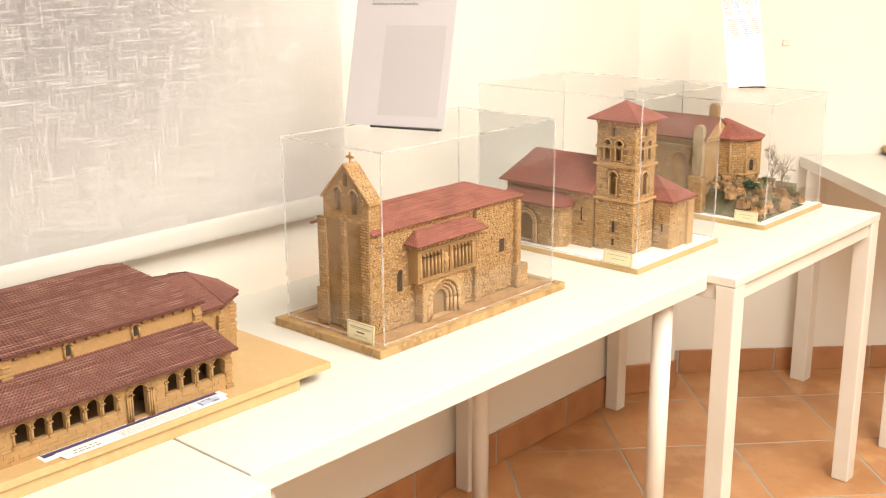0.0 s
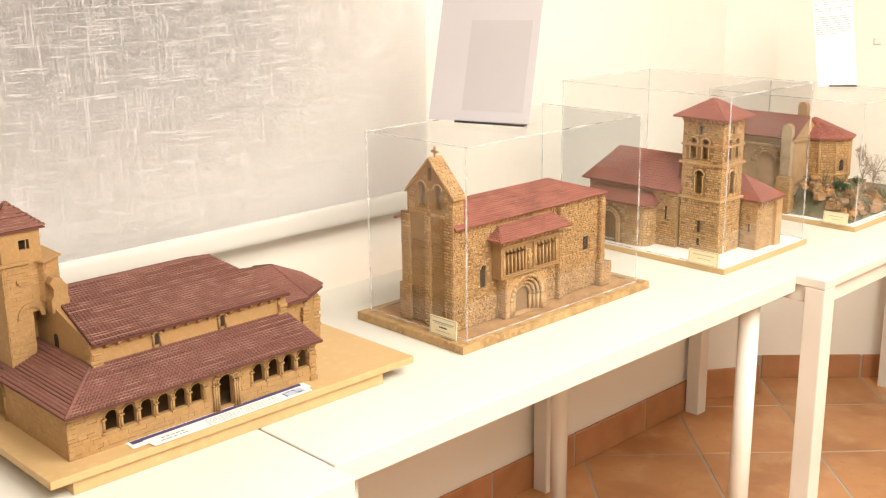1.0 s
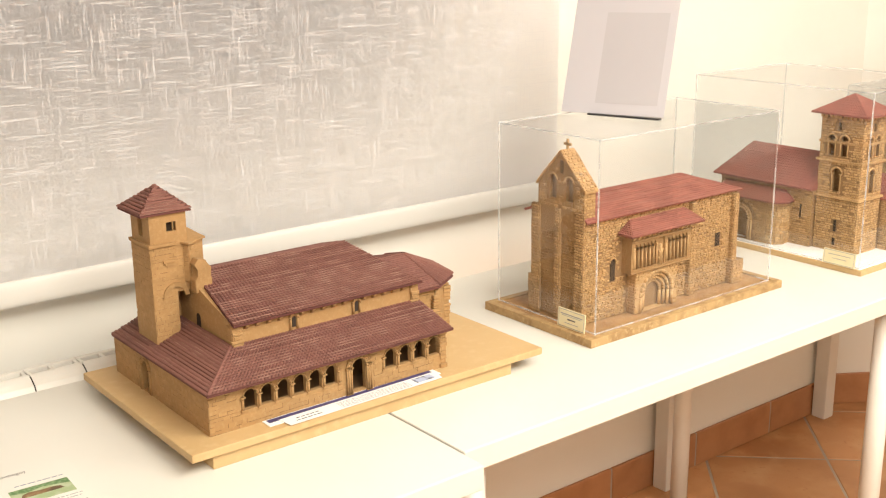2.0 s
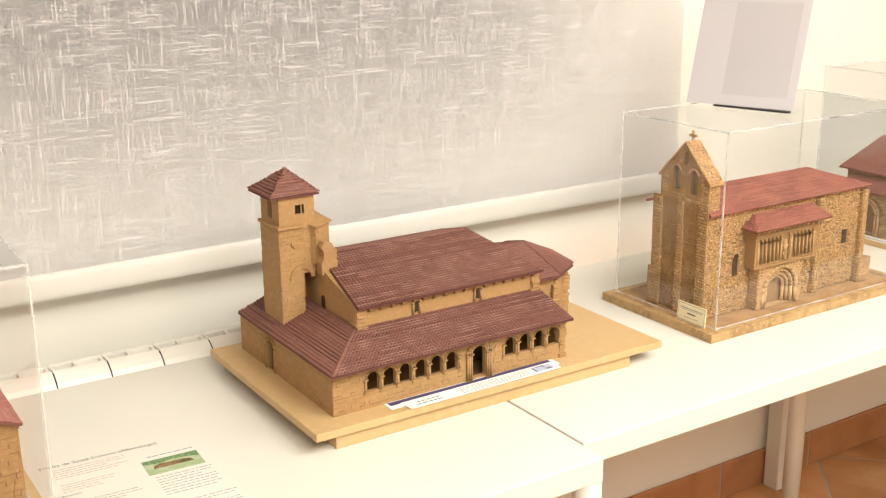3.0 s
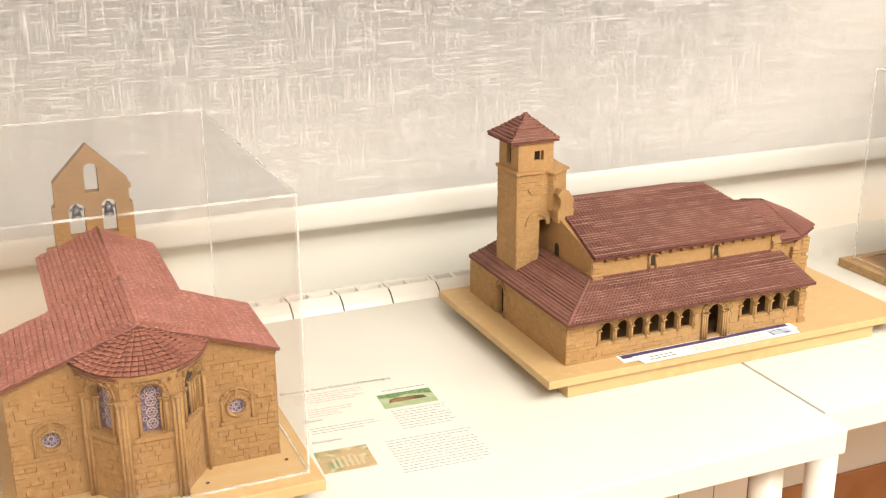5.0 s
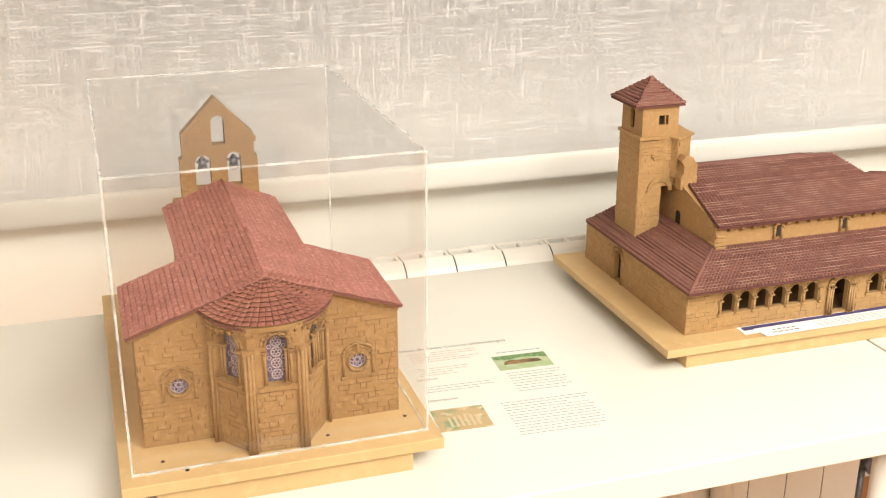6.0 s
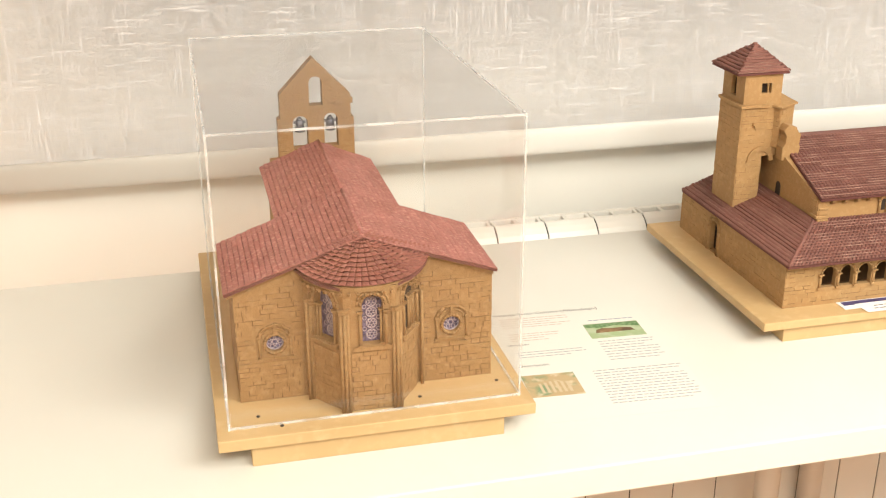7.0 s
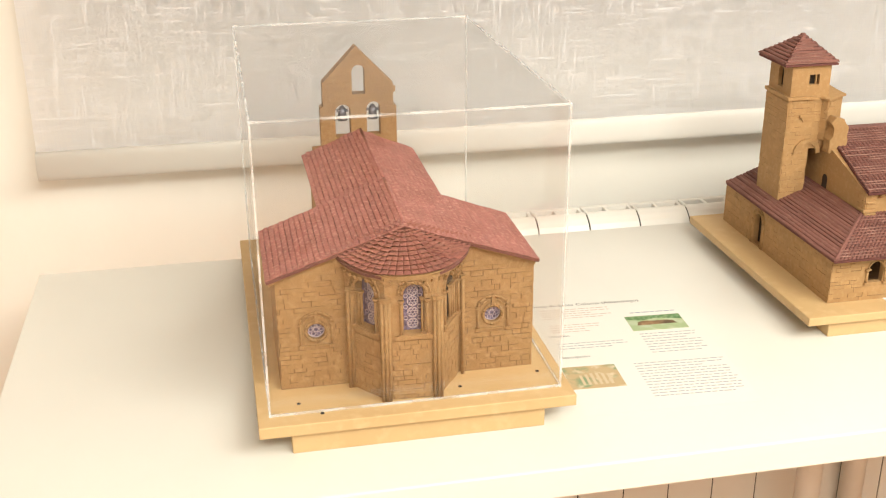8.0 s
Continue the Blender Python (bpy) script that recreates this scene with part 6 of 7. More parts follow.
# ---------------------------------------------------------------- church on its rock, under its case
def rock_church():
    rng = random.Random(77)
    B = (1.83, 0.25, 0.742)
    t = thing("church_model", *B, "stone church model with a round apse on a rocky mound", "model church", "church models")
    add = maker(t, B)
    st = Pieces()
    cx, cy, r = 1.838, 0.262, 0.066
    n = 10
    ang = [math.tau * (k + 0.5) / n for k in range(n)]
    pts = [Vector((cx + r * math.cos(a), cy + r * math.sin(a), 0)) for a in ang]
    bm = bmesh.new()
    prism(bm, [(p.x, p.y, 0.80) for p in pts], (0, 0, 0.125))
    add("apse", bm, M_MORTAR)
    for k in range(n):
        a, b = pts[k], pts[(k + 1) % n]
        u = (b - a).normalized()
        nn = Vector((u.y, -u.x, 0))
        L = (b - a).length
        hole = arch(L / 2, 0.842, 0.012, 0.028)
        odd = k % 3 == 0
        st.wall(rng, a, u, Z, nn, [(0, 0.80), (L, 0.80), (L, 0.925), (0, 0.925)], [hole] if odd else [], 0.011, 0.0062, 0.0013, 0.6)
        if odd:
            o = a + nn * 0.0012
            add("apse_window", prism(bmesh.new(), [o + u * p + Z * q for p, q in hole], -nn * 0.001), M_DARK, "dark arched window")
        if a.y < cy + 0.02:
            bm = bmesh.new()
            rod(bm, a + Z * 0.82, a + Z * 0.92, 0.0035, n=7)
            add("apse_shaft", bm, M_RUBBLE)
    bm = bmesh.new()
    prism(bm, [(cx + (p.x - cx) * 1.06, cy + (p.y - cy) * 1.06, 0.832) for p in pts], (0, 0, 0.004))
    add("string_course", bm, M_RUBBLE)
    tip = Vector((cx - 0.02, cy + 0.02, 0.972))
    eave = [Vector((cx + (p.x - cx) * 1.17, cy + (p.y - cy) * 1.17, 0.926)) for p in pts]
    bm = bmesh.new()
    lo = [bm.verts.new(p - Z * 0.003) for p in eave]
    hi = [bm.verts.new(p) for p in eave]
    a = bm.verts.new(tip)
    bm.faces.new(lo)
    for k in range(n):
        bm.faces.new((hi[k], hi[(k + 1) % n], a))
        bm.faces.new((lo[k], lo[(k + 1) % n], hi[(k + 1) % n], hi[k]))
    roof = add("apse_roof", bm, M_ROOF3)
    pc = Pieces()
    for k in range(n):
        pc.tiles(rng, eave[k], eave[(k + 1) % n], eave[k].lerp(tip, 0.96), eave[(k + 1) % n].lerp(tip, 0.96), 0.006, 0.008, 0.0006, 0.0006, 0.4)
    pc.object("roof_tiles", M_ROOF3, roof, B)
    # nave to the west, with a big doorway
    NX0, NX1, NY0, NY1, NE = 1.700, 1.830, 0.275, 0.480, 0.930
    door = arch(0.345, 0.790, 0.052, 0.098, 12)
    add("nave", boxes((NX0 + 0.012, NX1, NY0, NY1, 0.742, NE)), M_RUBBLE2)
    add("west_front", panel(bmesh.new(), [(NY0, 0.742), (NY1, 0.742), (NY1, NE), (NY0, NE)], [door], (NX0, 0, 0), Y, Z, (0.012, 0, 0)), M_RUBBLE2)
    for w in (1.1, 1.35, 1.6):
        mb = bmesh.new()
        loop_rod(mb, [(NX0 - 0.001, 0.345 + (p - 0.345) * w, 0.862 + (q - 0.862) * w) for p, q in door[2:]], 0.0028, 6)
        add("door_arch", mb, M_RUBBLE2)
    st.wall(rng, (NX0, 0, 0), Y, Z, -X, [(NY0, 0.742), (NY1, 0.742), (NY1, 0.900), (NY0, 0.900)], [[(0.295, 0.742), (0.398, 0.742), (0.398, 0.905), (0.295, 0.905)]], 0.013, 0.0068, 0.0012, 0.6)
    add("string_course", boxes((NX0 - 0.006, NX0, NY0, NY1, 0.9045, 0.9095)), M_PALESTONE, "pale moulded string course")
    add("cornice", boxes((NX0 - 0.004, NX1, NY0 - 0.006, NY1 + 0.004, NE - 0.010, NE - 0.004)), M_RUBBLE)
    for x in (NX0 - 0.012, NX1 + 0.012):
        q = ((x, NY0 - 0.008, NE), (x, NY1 + 0.010, NE), (1.765, NY0 - 0.008, 0.980), (1.765, NY1 - 0.01, 0.980))
        slab = add("nave_roof", slope(bmesh.new(), *q, 0.003), M_ROOF3)
        pc = Pieces()
        pc.tiles(rng, *q, 0.006, 0.008, 0.0006, 0.0006, 0.4)
        pc.object("roof_tiles", M_ROOF3, slab, B)
    bm = bmesh.new()
    prism(bm, [(NX0 - 0.008, NY0 - 0.004, NE - 0.002), (NX1 + 0.008, NY0 - 0.004, NE - 0.002), (1.765, NY0 - 0.004, 0.977)], (0, 0.004, 0))
    add("nave_gable", bm, M_RUBBLE2)
    bm = bmesh.new()
    prism(bm, [(1.765, p, q) for p, q in arch(0.290, 0.93, 0.024, 0.084)], (0.014, 0, 0))
    add("bell_stub", bm, M_RUBBLE2)
    bm = bmesh.new()
    prism(bm, [(1.683, p, q) for p, q in arch(0.285, 0.835, 0.026, 0.132)], (0.016, 0, 0))
    add("pinnacle", bm, M_PALESTONE, "pale weathered stone pinnacle")
    add("pinnacle_base", soften(boxes((1.674, 1.699, 0.262, 0.303, 0.742, 0.836)), 0.003), M_MORTAR)
    st.wall(rng, (1.674, 0, 0), Y, Z, -X, [(0.262, 0.745), (0.303, 0.745), (0.303, 0.836), (0.262, 0.836)], [], 0.012, 0.0062, 0.0013, 0.6)
    st.wall(rng, (0, 0.262, 0), X, Z, -Y, [(1.674, 0.745), (1.699, 0.745), (1.699, 0.836), (1.674, 0.836)], [], 0.012, 0.0062, 0.0013, 0.6)
    st.object("stone_facing", M_RUBBLE, t, B)
    # mound
    bm = bmesh.new()
    nx, ny = 44, 40
    grid = [[None] * (ny + 1) for _ in range(nx + 1)]
    for i in range(nx + 1):
        for j in range(ny + 1):
            x, y = 1.690 + 0.255 * i / nx, 0.104 + 0.262 * j / ny
            e = min(i, nx - i, j, ny - j) / 10
            h = min(1, e) * (0.022 + 0.048 * max(0, min(1, (y - 0.125) / 0.09))) * (1 if x < 1.90 else max(0.25, 1 - (x - 1.90) / 0.05))
            h *= 1 + 0.35 * noise.noise(Vector((x * 38, y * 38, 1.7))) + 0.12 * noise.noise(Vector((x * 95, y * 95, 4.2)))
            grid[i][j] = bm.verts.new((x, y, 0.7425 + max(0, h)))
    for i in range(nx):
        for j in range(ny):
            bm.faces.new((grid[i][j], grid[i + 1][j], grid[i + 1][j + 1], grid[i][j + 1]))
    add("rocky_mound", bm, M_SLATE, "grey-green modelled rocky ground")
    for k in range(150):
        x, y = (rng.uniform(1.70, 1.935), rng.uniform(0.110, 0.205)) if k < 100 else (rng.uniform(1.693, 1.775), rng.uniform(0.110, 0.275))
        bm = bmesh.new()
        s = rng.uniform(0.004, 0.0085) if k % 6 else rng.uniform(0.012, 0.017)
        bmesh.ops.create_cube(bm, size=s * 1.7, matrix=Matrix.Rotation(rng.uniform(0, 3), 4, "Z") @ Matrix.Rotation(rng.uniform(-0.4, 0.4), 4, "X"))
        soften(bm, s * 0.22, 2)
        for v in bm.verts:
            v.co *= 1 + 0.35 * noise.noise(v.co * 130 + Vector((k, 0, 0)))
            v.co.z *= 0.8
        bmesh.ops.translate(bm, verts=list(bm.verts), vec=(x, y, 0.750 + max(0, min(0.09, y - 0.125)) * 0.66 + rng.uniform(0, 0.010)))
        add("rock", bm, M_ROCK2 if k % 5 < 3 else M_ROCK)
    # solid block added where the acrylic only mirrors the table
    add("terrace_wall", boxes((1.925, 1.968, 0.14, 0.30, 0.7425, 0.790)), M_SLATE, "grey modelled terrace block")

    def bush(x, y, z, size, count, mat, name):
        pcs = Pieces()
        for k in range(count):
            d = Vector((rng.gauss(0, 1), rng.gauss(0, 1), rng.gauss(0, 0.7)))
            p = Vector((x, y, z)) + d.normalized() * size * rng.uniform(0.25, 1.0)
            u = Vector((rng.gauss(0, 1), rng.gauss(0, 1), rng.gauss(0, 1))).normalized() * rng.uniform(0.0012, 0.0026)
            w = u.orthogonal().normalized() * rng.uniform(0.0008, 0.0018)
            i = len(pcs.v)
            pcs.v += [p - u, p - w, p + u, p + w]
            pcs.f.append((i, i + 1, i + 2, i + 3))
        pcs.object(name, mat, t, B)
    bush(1.776, 0.182, 0.817, 0.018, 520, M_BUSH, "green_bush")
    bush(1.800, 0.176, 0.806, 0.014, 360, M_BUSH, "green_bush")
    bush(1.868, 0.178, 0.812, 0.014, 260, M_MOSS, "moss_clump")
    bush(1.735, 0.135, 0.775, 0.016, 260, M_MOSS, "moss_clump")
    bush(1.815, 0.125, 0.772, 0.016, 260, M_MOSS, "moss_clump")
    for x, y, z, s in ((1.762, 0.150, 0.800, 0.016), (1.752, 0.136, 0.786, 0.012), (1.885, 0.150, 0.792, 0.012), (1.935, 0.160, 0.790, 0.012), (1.728, 0.128, 0.775, 0.012), (1.950, 0.130, 0.765, 0.014)):
        bush(x, y, z, s, 200, M_TWIG, "dry_bush")
    for x, y, z, s in ((1.890, 0.186, 0.888, 0.015), (1.902, 0.184, 0.866, 0.020), (1.918, 0.176, 0.846, 0.022), (1.928, 0.170, 0.828, 0.022), (1.935, 0.160, 0.808, 0.018)):
        bush(x, y, z, s, 150, M_TWIG, "twig_leaves")

    def twigs(x, y, z, height, name):
        bm = bmesh.new()

        def branch(p, d, length, r, depth):
            q = p + d * length
            rod(bm, p, q, r, r * 0.65, n=5, caps=False)
            if depth:
                for _ in range(3):
                    e = (d + Vector((rng.gauss(0, 0.55), rng.gauss(0, 0.55), rng.gauss(0.12, 0.4)))).normalized()
                    branch(p + d * length * rng.uniform(0.55, 1.0), e, length * rng.uniform(0.5, 0.8), r * 0.62, depth - 1)
        branch(Vector((x, y, z)), Vector((0.05, 0, 1)).normalized(), height * 0.4, 0.0020, 4)
        add(name, bm, M_TWIG, "dry twig tree")
    twigs(1.905, 0.184, 0.770, 0.165, "twig_tree")
    twigs(1.928, 0.165, 0.765, 0.130, "twig_tree")
    twigs(1.722, 0.190, 0.780, 0.100, "twig_tree")
    twigs(1.703, 0.150, 0.765, 0.050, "twig_tree")
    return t


thin_board = base_board(1.662, 1.998, 0.078, 0.520, H, 0.7420, 0.0, "thin white-topped plywood board under the rock church, on the table", M_BOARD)
part("white_ground", boxes((-0.163, 0.163, -0.216, 0.216, 0.0118, 0.0124)), M_PAPER, thin_board, "white painted top")
rock_church()
display_case(1.680, 1.990, 0.088, 0.510, 0.7427, 1.036, "clear acrylic display case over the rock church model")
name_plate(1.600, 1.662, 0.08, 0.7428, 0.772, -8, ((0.66, -0.6, 0.65, 0.016), (0.40, -0.3, 0.35, 0.016)), "cream name plate propped against the rock church case").matrix_world = pose(1.6575, 0.128, 0.7430, -6, 0, -90)


# ---------------------------------------------------------------- paper on the tables
def bars(parent, name, mat, rows):
    for a0, a1, b0, b1 in rows:
        part(name, boxes((a0, a1, b0, b1, 0.0004, 0.0006)), mat, parent)


def words(text, size, mat, parent, x, y, z=0.0006, lay=0):
    cu = bpy.data.curves.new("text_line", "FONT")
    cu.body, cu.size = text, size
    cu.materials.append(mat)
    ob = new("text_line", cu)
    ob.parent = parent
    ob.matrix_basis = pose(x, y, z, lay, 0, 0)
    return ob


def info_sheet():
    rng = random.Random(5)
    t = thing("information_sheet", -0.652, 0.050, H - 0.0001, "white information sheet with two photos lying on the table", "sheet", turn=-3)
    part("paper", boxes((0, 0.210, 0, 0.297, 0.0003, 0.0004)), M_SHEET, t)
    words("Ermita de Santa Coloma (Albendiego)", 0.0102, M_INK, t, -0.004, 0.281)
    words("Ubicaci\u00f3n", 0.007, M_INK, t, 0.004, 0.192)
    words("Descripci\u00f3n", 0.008, M_INK, t, 0.004, 0.134)
    part("photo", boxes((0.117, 0.192, 0.194, 0.236, 0.0004, 0.0007)), M_PHOTOGREEN, t, "green landscape photo")
    part("photo", boxes((0.000, 0.066, 0.058, 0.112, 0.0004, 0.0007)), M_PHOTOTAN, t, "tan photo of carved stone")
    for k in range(6):
        part("photo_subject", boxes((0.016 + k * 0.0068, 0.0195 + k * 0.0068, 0.066, 0.094 - abs(k - 2.5) * 0.0018, 0.0007, 0.0008)), M_PALEPHOTO, t, "pale carved columns in the photo")

    def lines(mat, x0, x1, y, n, step, tall=0.0013):
        for k in range(n):
            x, end = x0, x1 - (rng.uniform(0, 0.35) * (x1 - x0) if k in (n - 1, 2) else 0)
            while x < end - 0.003:
                w = min(rng.uniform(0.003, 0.0105), end - x)
                bars(t, "text_line", mat, [(x, x + w, y - k * step, y - k * step + tall)])
                x += w + 0.0018
    lines(M_INKRED, 0.010, 0.104, 0.270, 5, 0.0064)
    lines(M_INKRED, 0.012, 0.080, 0.224, 4, 0.0064)
    lines(M_INKMID, 0.128, 0.196, 0.246, 1, 0.006, 0.0018)
    lines(M_INKGREY, 0.122, 0.196, 0.184, 8, 0.0072)
    lines(M_INKGREY, 0.090, 0.204, 0.108, 13, 0.0066)
    lines(M_INKGREY, 0.010, 0.100, 0.172, 3, 0.0066)
    part("photo_subject", prism(bmesh.new(), [(p, q, 0.00071) for p, q in ((0.127, 0.2085), (0.181, 0.2095), (0.178, 0.2175), (0.167, 0.2205), (0.153, 0.2195), (0.139, 0.2215), (0.130, 0.2175))], (0, 0, 0.0001)), M_ROCK, t, "dark building in the photo")
    part("photo_foliage", prism(bmesh.new(), [(p, q, 0.00071) for p, q in ((0.1175, 0.2265), (0.138, 0.2225), (0.158, 0.2275), (0.1915, 0.2205), (0.1915, 0.2355), (0.1175, 0.2355))], (0, 0, 0.00007)), M_TREES, t, "dark trees in the photo")


info_sheet()


def leaflet():
    t = thing("leaflet", -0.174, 0.1745, 0.7622, "long white leaflet with a navy strip, lying on the base board", "leaflet", turn=0.6)
    part("back_strip", boxes((-0.024, 0.276, 0.004, 0.026, 0, 0.0008)), M_PAPER, t)
    part("navy_strip", boxes((-0.019, 0.268, 0.0138, 0.0242, 0.0008, 0.0011)), M_NAVY, t, "navy printed strip")
    bm = bmesh.new()
    prism(bm, [(0.0, -0.012, 0.0011), (0.266, -0.0115, 0.0011), (0.274, 0.015, 0.0012), (-0.004, 0.0145, 0.0012)], (0, 0, 0.0003))
    part("front_strip", bm, M_PAPER, t)
    part("photo", boxes((0.224, 0.259, -0.005, 0.011, 0.00152, 0.0017)), M_PHOTOBLUE, t, "small blue photo")
    rng = random.Random(9)
    for k in range(5):
        x = 0.088
        while x < 0.212:
            w = rng.uniform(0.003, 0.009)
            part("text_line", boxes((x, min(x + w, 0.214), -0.0075 + k * 0.0040, -0.0064 + k * 0.0040, 0.00152, 0.0017)), M_INKGREY, t)
            x += w + 0.0016
    for k in range(2):
        x = 0.014 + 0.004 * k
        while x < 0.056:
            w = rng.uniform(0.004, 0.009)
            part("text_line", boxes((x, x + w, -0.0045 + k * 0.0075, -0.0026 + k * 0.0075, 0.00152, 0.0017)), M_INK, t)
            x += w + 0.002


leaflet()


def standing_sheet(place, turn, lean, roll, w, h, label, back):
    t = thing("paper_sheet", *place, label, "sheet", "standing sheets")
    t.matrix_world = pose(*place, 0, 0, turn) @ pose(0, 0, 0.004, -lean, roll, 0)
    part("paper", boxes((-w / 2, w / 2, 0, 0.0006, 0, h)), back, t)
    clip = thing("sheet_stand", *place, "white stand with a black clip strip on the case lid", "stand", "sheet stands")
    clip.matrix_world = pose(*place, 0, 0, turn)
    part("black_strip", boxes((-w * 0.22, w * 0.47, -0.006, 0.006, 0.0008, 0.0040)), M_BLACK, clip, "black clip strip")
    part("foot", boxes((-w * 0.24, w * 0.50, -0.010, 0.055, 0.0, 0.0008)), M_ACRYL, clip, "clear foot plate")
    return t


sh = standing_sheet((0.631, 0.340, 1.0845), -72, 18, -1.0, 0.206, 0.297, "pale sheet with a grey print standing on a case", M_PAPERBACK)
part("print", boxes((-0.036, 0.088, -0.0003, 0.0001, 0.020, 0.190)), M_GREYPRINT, sh, "grey rectangle print")
for txt, z in (("figura del Pantocr\u00e1tor, protegida del Tetramorfos y", 0.238), ("custodiado por la comunidad apost\u00f3lica.", 0.229)):
    words(txt, 0.0060, M_INK, sh, -0.072, -0.0008, z, 90)
sh = standing_sheet((1.931, 0.284, 1.0375), -50, 14, -5.0, 0.100, 0.297, "white printed sheet standing on a case", M_PAPER)
rng = random.Random(3)
for k in range(26):
    x, end = -0.046, 0.046 - (rng.uniform(0.01, 0.05) if k in (11, 14, 25) else 0)
    while k not in (12, 15, 16) and x < end - 0.003:
        w = min(rng.uniform(0.004, 0.013), end - x)
        part("text_line", boxes((x, x + w, -0.0004, 0.0001, 0.272 - k * 0.0055, 0.2738 - k * 0.0055)), M_INKMID, sh)
        x += w + 0.002

# ---------------------------------------------------------------- radiator behind the first table
def radiator(x0, count, top, label):
    """Sections with a curved front and two wells each in the top."""
    B = (x0 + count * 0.0425, 0.625, 0.08)
    rad = thing("radiator", *B, label, "radiator")
    add = maker(rad, B)
    crown = ((0.5955, -0.030), (0.598, -0.0205), (0.604, -0.0120), (0.613, -0.0052), (0.622, -0.0010), (0.626, 0.0))
    for k in range(count):
        x = x0 + k * 0.085
        bm = bmesh.new()
        prism(bm, [(x + 0.0012, y, z) for y, z in [(0.629, 0.10), (0.5955, 0.10)] + [(y, top + z) for y, z in crown] + [(0.629, top)]], (0.0826, 0, 0))
        sec = add("section", bm, M_RAD)
        bm = boxes((x + 0.0003, x + 0.0847, 0.651, 0.661, 0.10, top - 0.001), (x + 0.0012, x + 0.0068, 0.629, 0.651, 0.10, top - 0.002), (x + 0.0782, x + 0.0838, 0.629, 0.651, 0.10, top - 0.002),
                   (x + 0.0370, x + 0.0430, 0.629, 0.651, 0.10, top - 0.001))
        add("section_back", soften(bm, 0.0008, 1), M_RAD, "", sec)
        add("well_floor", boxes((x + 0.0068, x + 0.0370, 0.629, 0.651, top - 0.034, top - 0.026), (x + 0.0430, x + 0.0782, 0.629, 0.651, top - 0.020, top - 0.011)), M_RAD, "", sec)
        # near-black filler set in each slot in place of its shade
        bm = bmesh.new()
        prism(bm, [(x - 0.0013, y, z) for y, z in [(0.625, 0.11), (0.5970, 0.11)] + [(y + 0.0010, top + z - 0.0012) for y, z in crown[:-1]]], (0.0026, 0, 0))
        add("gap", bm, M_GAP_SHADE, "dark slot between sections", sec)
    return add


radiator(-0.802, 9, 0.7465, "white sectional aluminium radiator below the blind, behind the table")
add = radiator(-0.037, 5, 0.668, "white sectional aluminium radiator beneath the table, with a valve")
bm = bmesh.new()
rod(bm, (0.388, 0.625, 0.200), (0.432, 0.625, 0.200), 0.011, n=14)
rod(bm, (0.420, 0.625, 0.200), (0.420, 0.590, 0.200), 0.013, 0.016, n=14)
rod(bm, (0.420, 0.625, 0.200), (0.420, 0.625, FLOOR), 0.008, n=12)
add("valve", bm, M_BELL, "grey metal valve and pipe")

# ---------------------------------------------------------------- far table along the slanting wall
td = thing("display_table", 2.60, 0.0, FLOOR, "white table with a grey edge along the slanting wall", "table", "row of white tables")
D0 = Vector((2.662, 0.443, 0))
DU, DV = Vector((0.707, -0.707, 0)), Vector((-0.681, -0.732, 0))
add = maker(td, (2.60, 0.0, FLOOR))
bm = bmesh.new()
prism(bm, [D0 + Z * (H - 0.036), D0 + DU * 1.3 + Z * (H - 0.036), D0 + DU * 1.3 + DV * 0.70 + Z * (H - 0.036), D0 + DV * 0.74 + Z * (H - 0.036)], (0, 0, 0.036))
add("tabletop", soften(bm, 0.002), M_TABLE)
for a, b in ((0.030, 0.075), (1.2, 0.05), (0.08, 0.62), (1.2, 0.62)):
    p = D0 + DU * a + DV * b
    bm = bmesh.new()
    box(bm, p.x - 0.026, p.x + 0.026, p.y - 0.026, p.y + 0.026, FLOOR, H - 0.036)
    add("leg", soften(bm, 0.003), M_LEG)
dish = thing("wooden_base", 2.875, 0.185, H, "edge of a brown wooden model base on the far table", "base")
part("wooden_disc", rod(bmesh.new(), (0, 0, 0.012), (0, 0, 0.030), 0.065, n=28), M_BOARD2, dish)
part("foot", rod(bmesh.new(), (0, 0, 0), (0, 0, 0.012), 0.05, n=24), M_BOARD2, dish)

# ---------------------------------------------------------------- window behind the blind, ceiling lamps, wall plate
wb = tagged(new("window_1"), "white framed window behind the blind", "window", kind="structure")
FW = 0.028
for s in ((WX0, WX1, 0.88, 0.92, WZ0, WZ0 + FW), (WX0, WX1, 0.88, 0.92, WZ1 - FW, WZ1), (WX0, WX0 + FW, 0.88, 0.92, WZ0 + FW, WZ1 - FW), (WX1 - FW, WX1, 0.88, 0.92, WZ0 + FW, WZ1 - FW)):
    part("window_frame", soften(boxes(s), 0.004), M_LEG, wb)
part("pane", boxes((WX0 + FW, WX1 - FW, 0.898, 0.902, WZ0 + FW, WZ1 - FW)), M_ACRYL, wb).visible_shadow = False
M_GLOW = bpy.data.materials.new("lamp diffuser")
M_GLOW.use_nodes = True
gb = M_GLOW.node_tree.nodes["Principled BSDF"]
gb.inputs["Base Color"].default_value = (0.9, 0.9, 0.88, 1)
gb.inputs["Emission Color"].default_value = (1, 0.95, 0.86, 1)
gb.inputs["Emission Strength"].default_value = 1.8
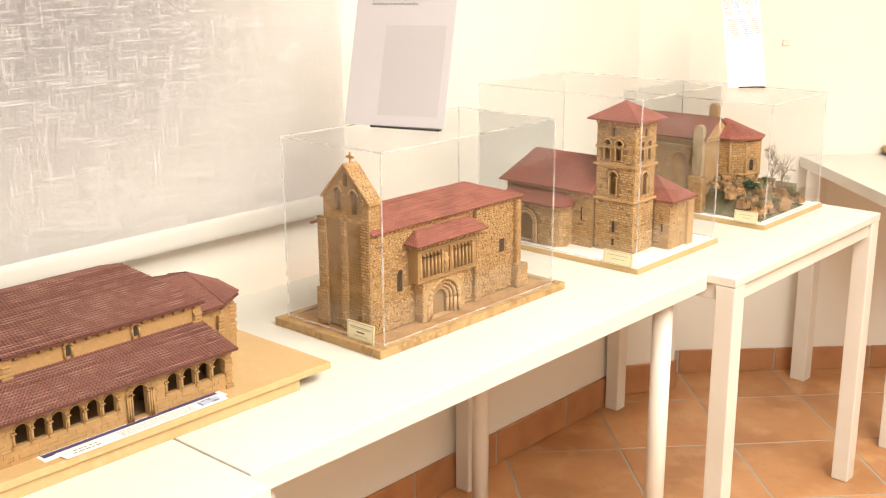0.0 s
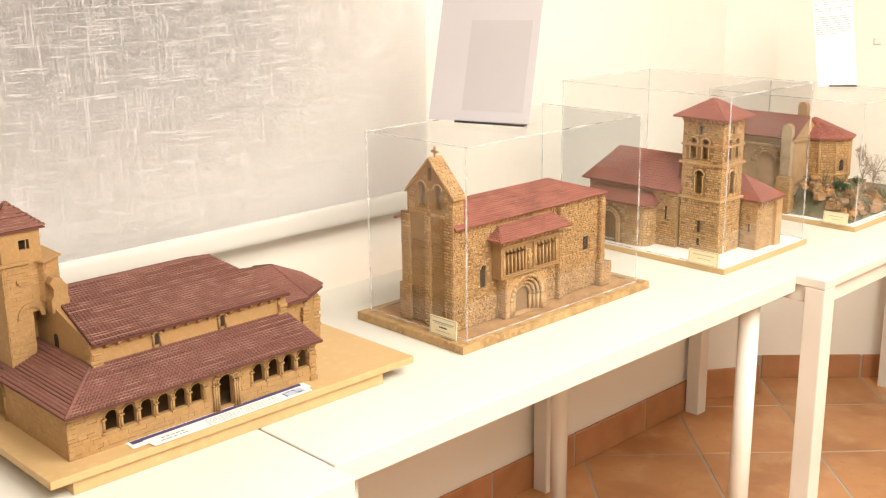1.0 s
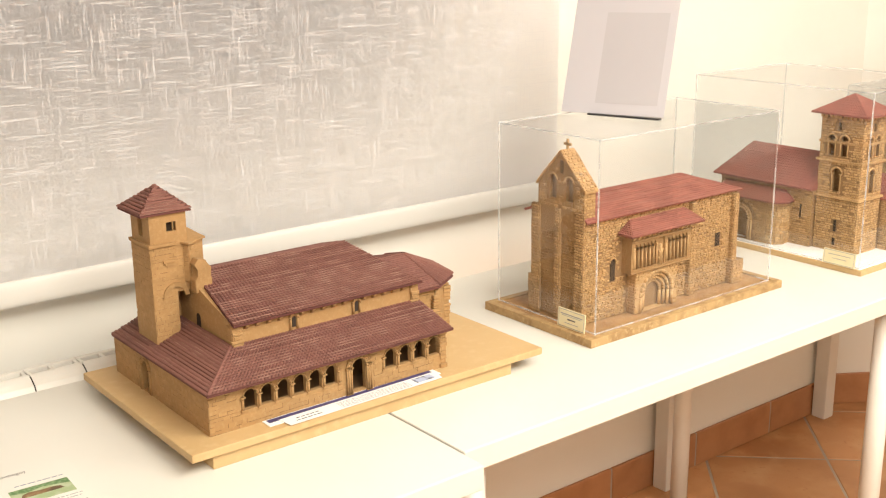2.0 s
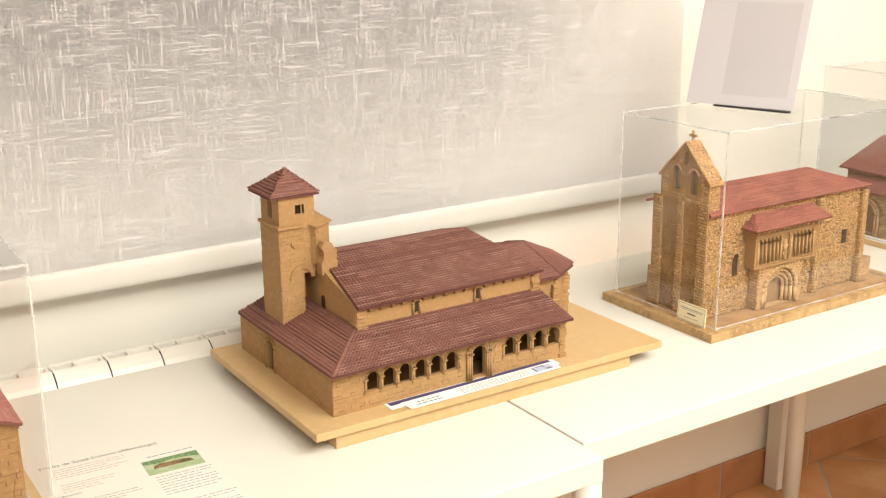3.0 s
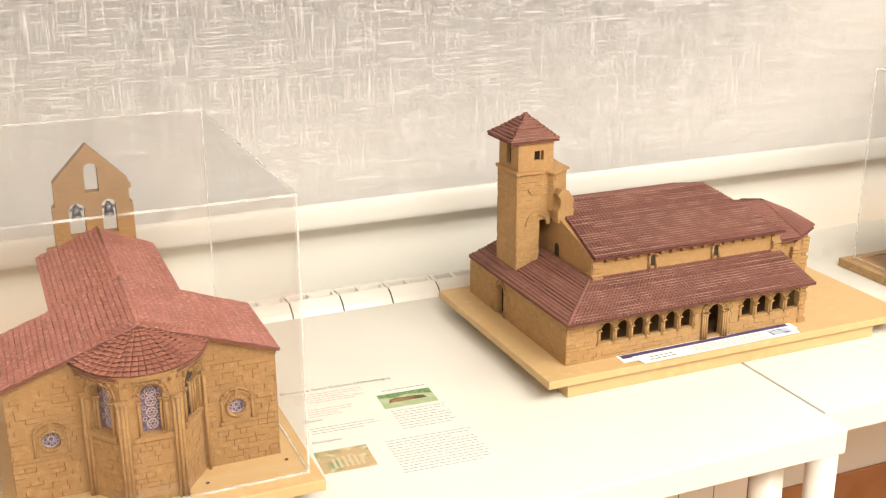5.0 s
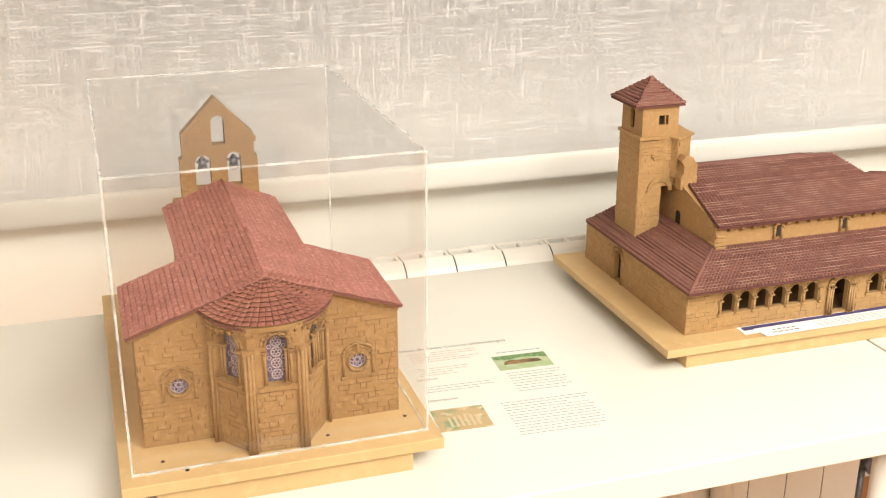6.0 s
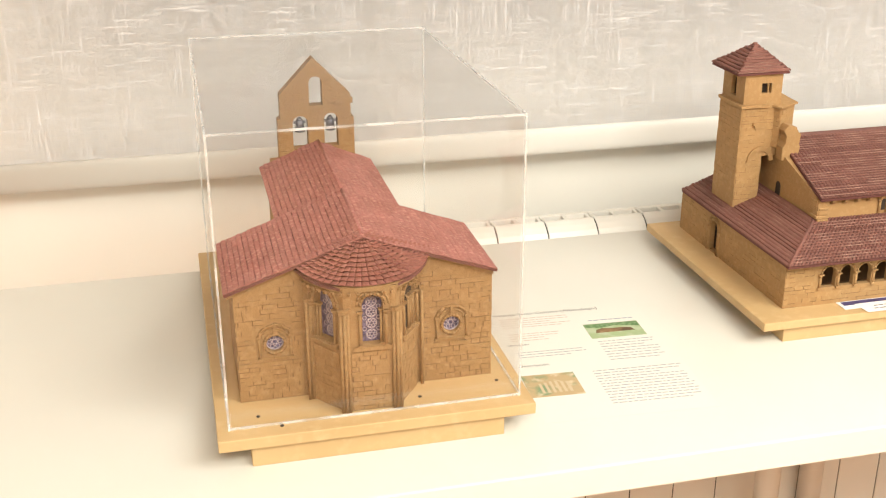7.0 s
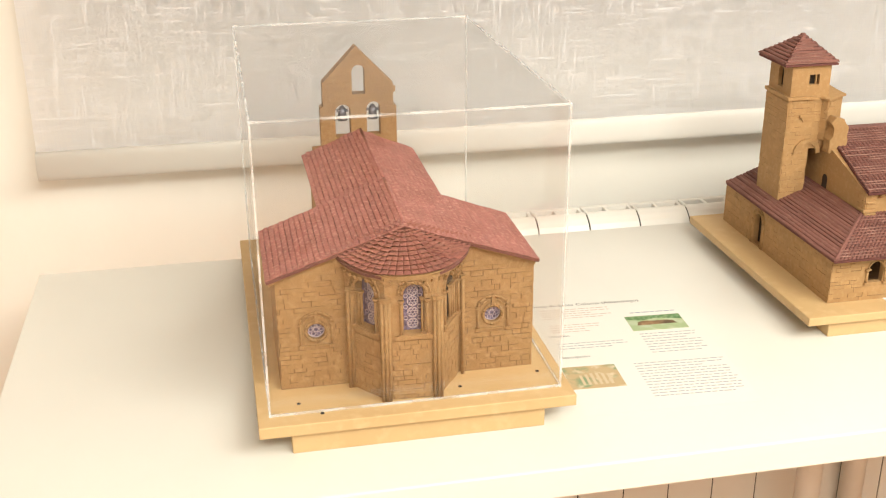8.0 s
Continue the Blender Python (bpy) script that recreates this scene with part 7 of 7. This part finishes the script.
for x, y, w, d in ((1.00, -1.40, 1.1, 0.7), (-0.66, -2.24, 0.85, 0.5)):
    cl = thing("ceiling_light", x, y, CEIL - 0.05, "flat white ceiling light panel", "lamp", "ceiling lights")
    part("frame", soften(boxes((-w - 0.04, w + 0.04, -d - 0.04, d + 0.04, 0.005, 0.05)), 0.004), M_LEG, cl)
    part("diffuser", boxes((-w, w, -d, d, 0.0, 0.005)), M_GLOW, cl)
wp = thing("wall_switch", 2.62, 0.50, 1.10, "small cream wall switch on the slanting wall", "switch")
wp.matrix_world = pose(2.618, 0.503, 1.10, 0, 0, -45)
part("cover", soften(boxes((-0.012, 0.012, -0.006, 0.0, -0.010, 0.010)), 0.002), M_LEG, wp)

# ---------------------------------------------------------------- floor tiles and skirting
TU, TV = Vector((0.725, -0.689, 0)), Vector((0.689, 0.725, 0))
T0, TS = Vector((1.755, 0.524, FLOOR)), 0.340
floor = tagged(new("floor"), "terracotta tile floor laid diagonally with pale joints", "floor", kind="structure")
tb = boxes((0.003, TS - 0.003, 0.003, TS - 0.003, -0.006, 0.0))
bmesh.ops.bevel(tb, geom=[e for e in tb.edges if all(v.co.z > -0.001 for v in e.verts)], offset=0.002, segments=1, affect="EDGES")
tile_mesh = bpy.data.meshes.new("tile")
tb.to_mesh(tile_mesh)
tb.free()
tile_mesh.materials.append(M_TILE)
rng = random.Random(2)
def in_stretch(c):
    return -0.4 < c.x < 3.6 and -1.5 < c.y < 0.94 and (c - ENDA).dot(ENDN) > -0.22


rest = Pieces()
for i in range(-26, 26):
    for j in range(-26, 26):
        p = T0 + TU * (TS * i) + TV * (TS * j)
        c = p + (TU + TV) * (TS / 2)
        if in_stretch(c):
            ob = new("tile", tile_mesh)
            ob.parent = floor
            m = Matrix((TU, TV, Z)).transposed().to_4x4()
            m.translation = p + Z * rng.uniform(-0.0008, 0.0004)
            ob.matrix_basis = m
        elif -3.15 < c.x < 5.15 and -4.15 < c.y < 0.94 and (c - ENDA).dot(ENDN) > -0.22:
            k = len(rest.v)
            for a, b in ((0.003, 0.003), (TS - 0.003, 0.003), (TS - 0.003, TS - 0.003), (0.003, TS - 0.003)):
                rest.v.append(p + TU * a + TV * b)
            rest.f.append((k, k + 1, k + 2, k + 3))
rest.object("far_tiles", M_TILE, floor, (0, 0, 0))
structure("skirting_bed", boxes((-2.99, 2.118, WALL_Y - 0.007, WALL_Y + 0.001, FLOOR, FLOOR + 0.098)), M_GROUT, "grey mortar behind the skirting tiles", "skirting")
bm = bmesh.new()
prism(bm, [ENDA + ENDD * a + ENDN * b for a, b in ((0.0, 0.007), (3.5, 0.007), (3.5, -0.001), (0.0, -0.001))], (0, 0, 0.079))
structure("skirting_bed", bm, M_GROUT, "grey mortar behind the skirting tiles", "skirting")
skirt = tagged(new("baseboard"), "terracotta skirting tiles along the walls", "skirting", kind="structure")
sm = bpy.data.meshes.new("skirting_tile")
sb = boxes((0.0035, 0.3365, -0.010, 0.0, 0.0, 0.100))
soften(sb, 0.002, 1)
sb.to_mesh(sm)
sb.free()
sm.materials.append(M_SKIRT)
for k in range(15):
    ob = new("skirting_tile", sm)
    ob.parent = skirt
    ob.matrix_basis = pose(-2.985 + k * 0.340, WALL_Y, FLOOR)
for k in range(11):
    ob = new("skirting_tile", sm)
    ob.parent = skirt
    p = ENDA + ENDD * (0.04 + k * 0.340)
    ob.matrix_basis = pose(p.x, p.y, FLOOR, 0, 0, -45) @ Matrix.Diagonal((1, 1, 0.81, 1))


def pier_tile(a, b):
    u = (b - a).normalized()
    n = Vector((u.y, -u.x, 0))
    prism(pb := bmesh.new(), [a + n * 0.001, b + n * 0.001, b + n * 0.010, a + n * 0.010], (0, 0, 0.100))
    part("skirting_tile", soften(pb, 0.002, 1), M_SKIRT, skirt)


pier_tile(PIER[0], PIER[1])
pier_tile(PIER[1], PIER[2])
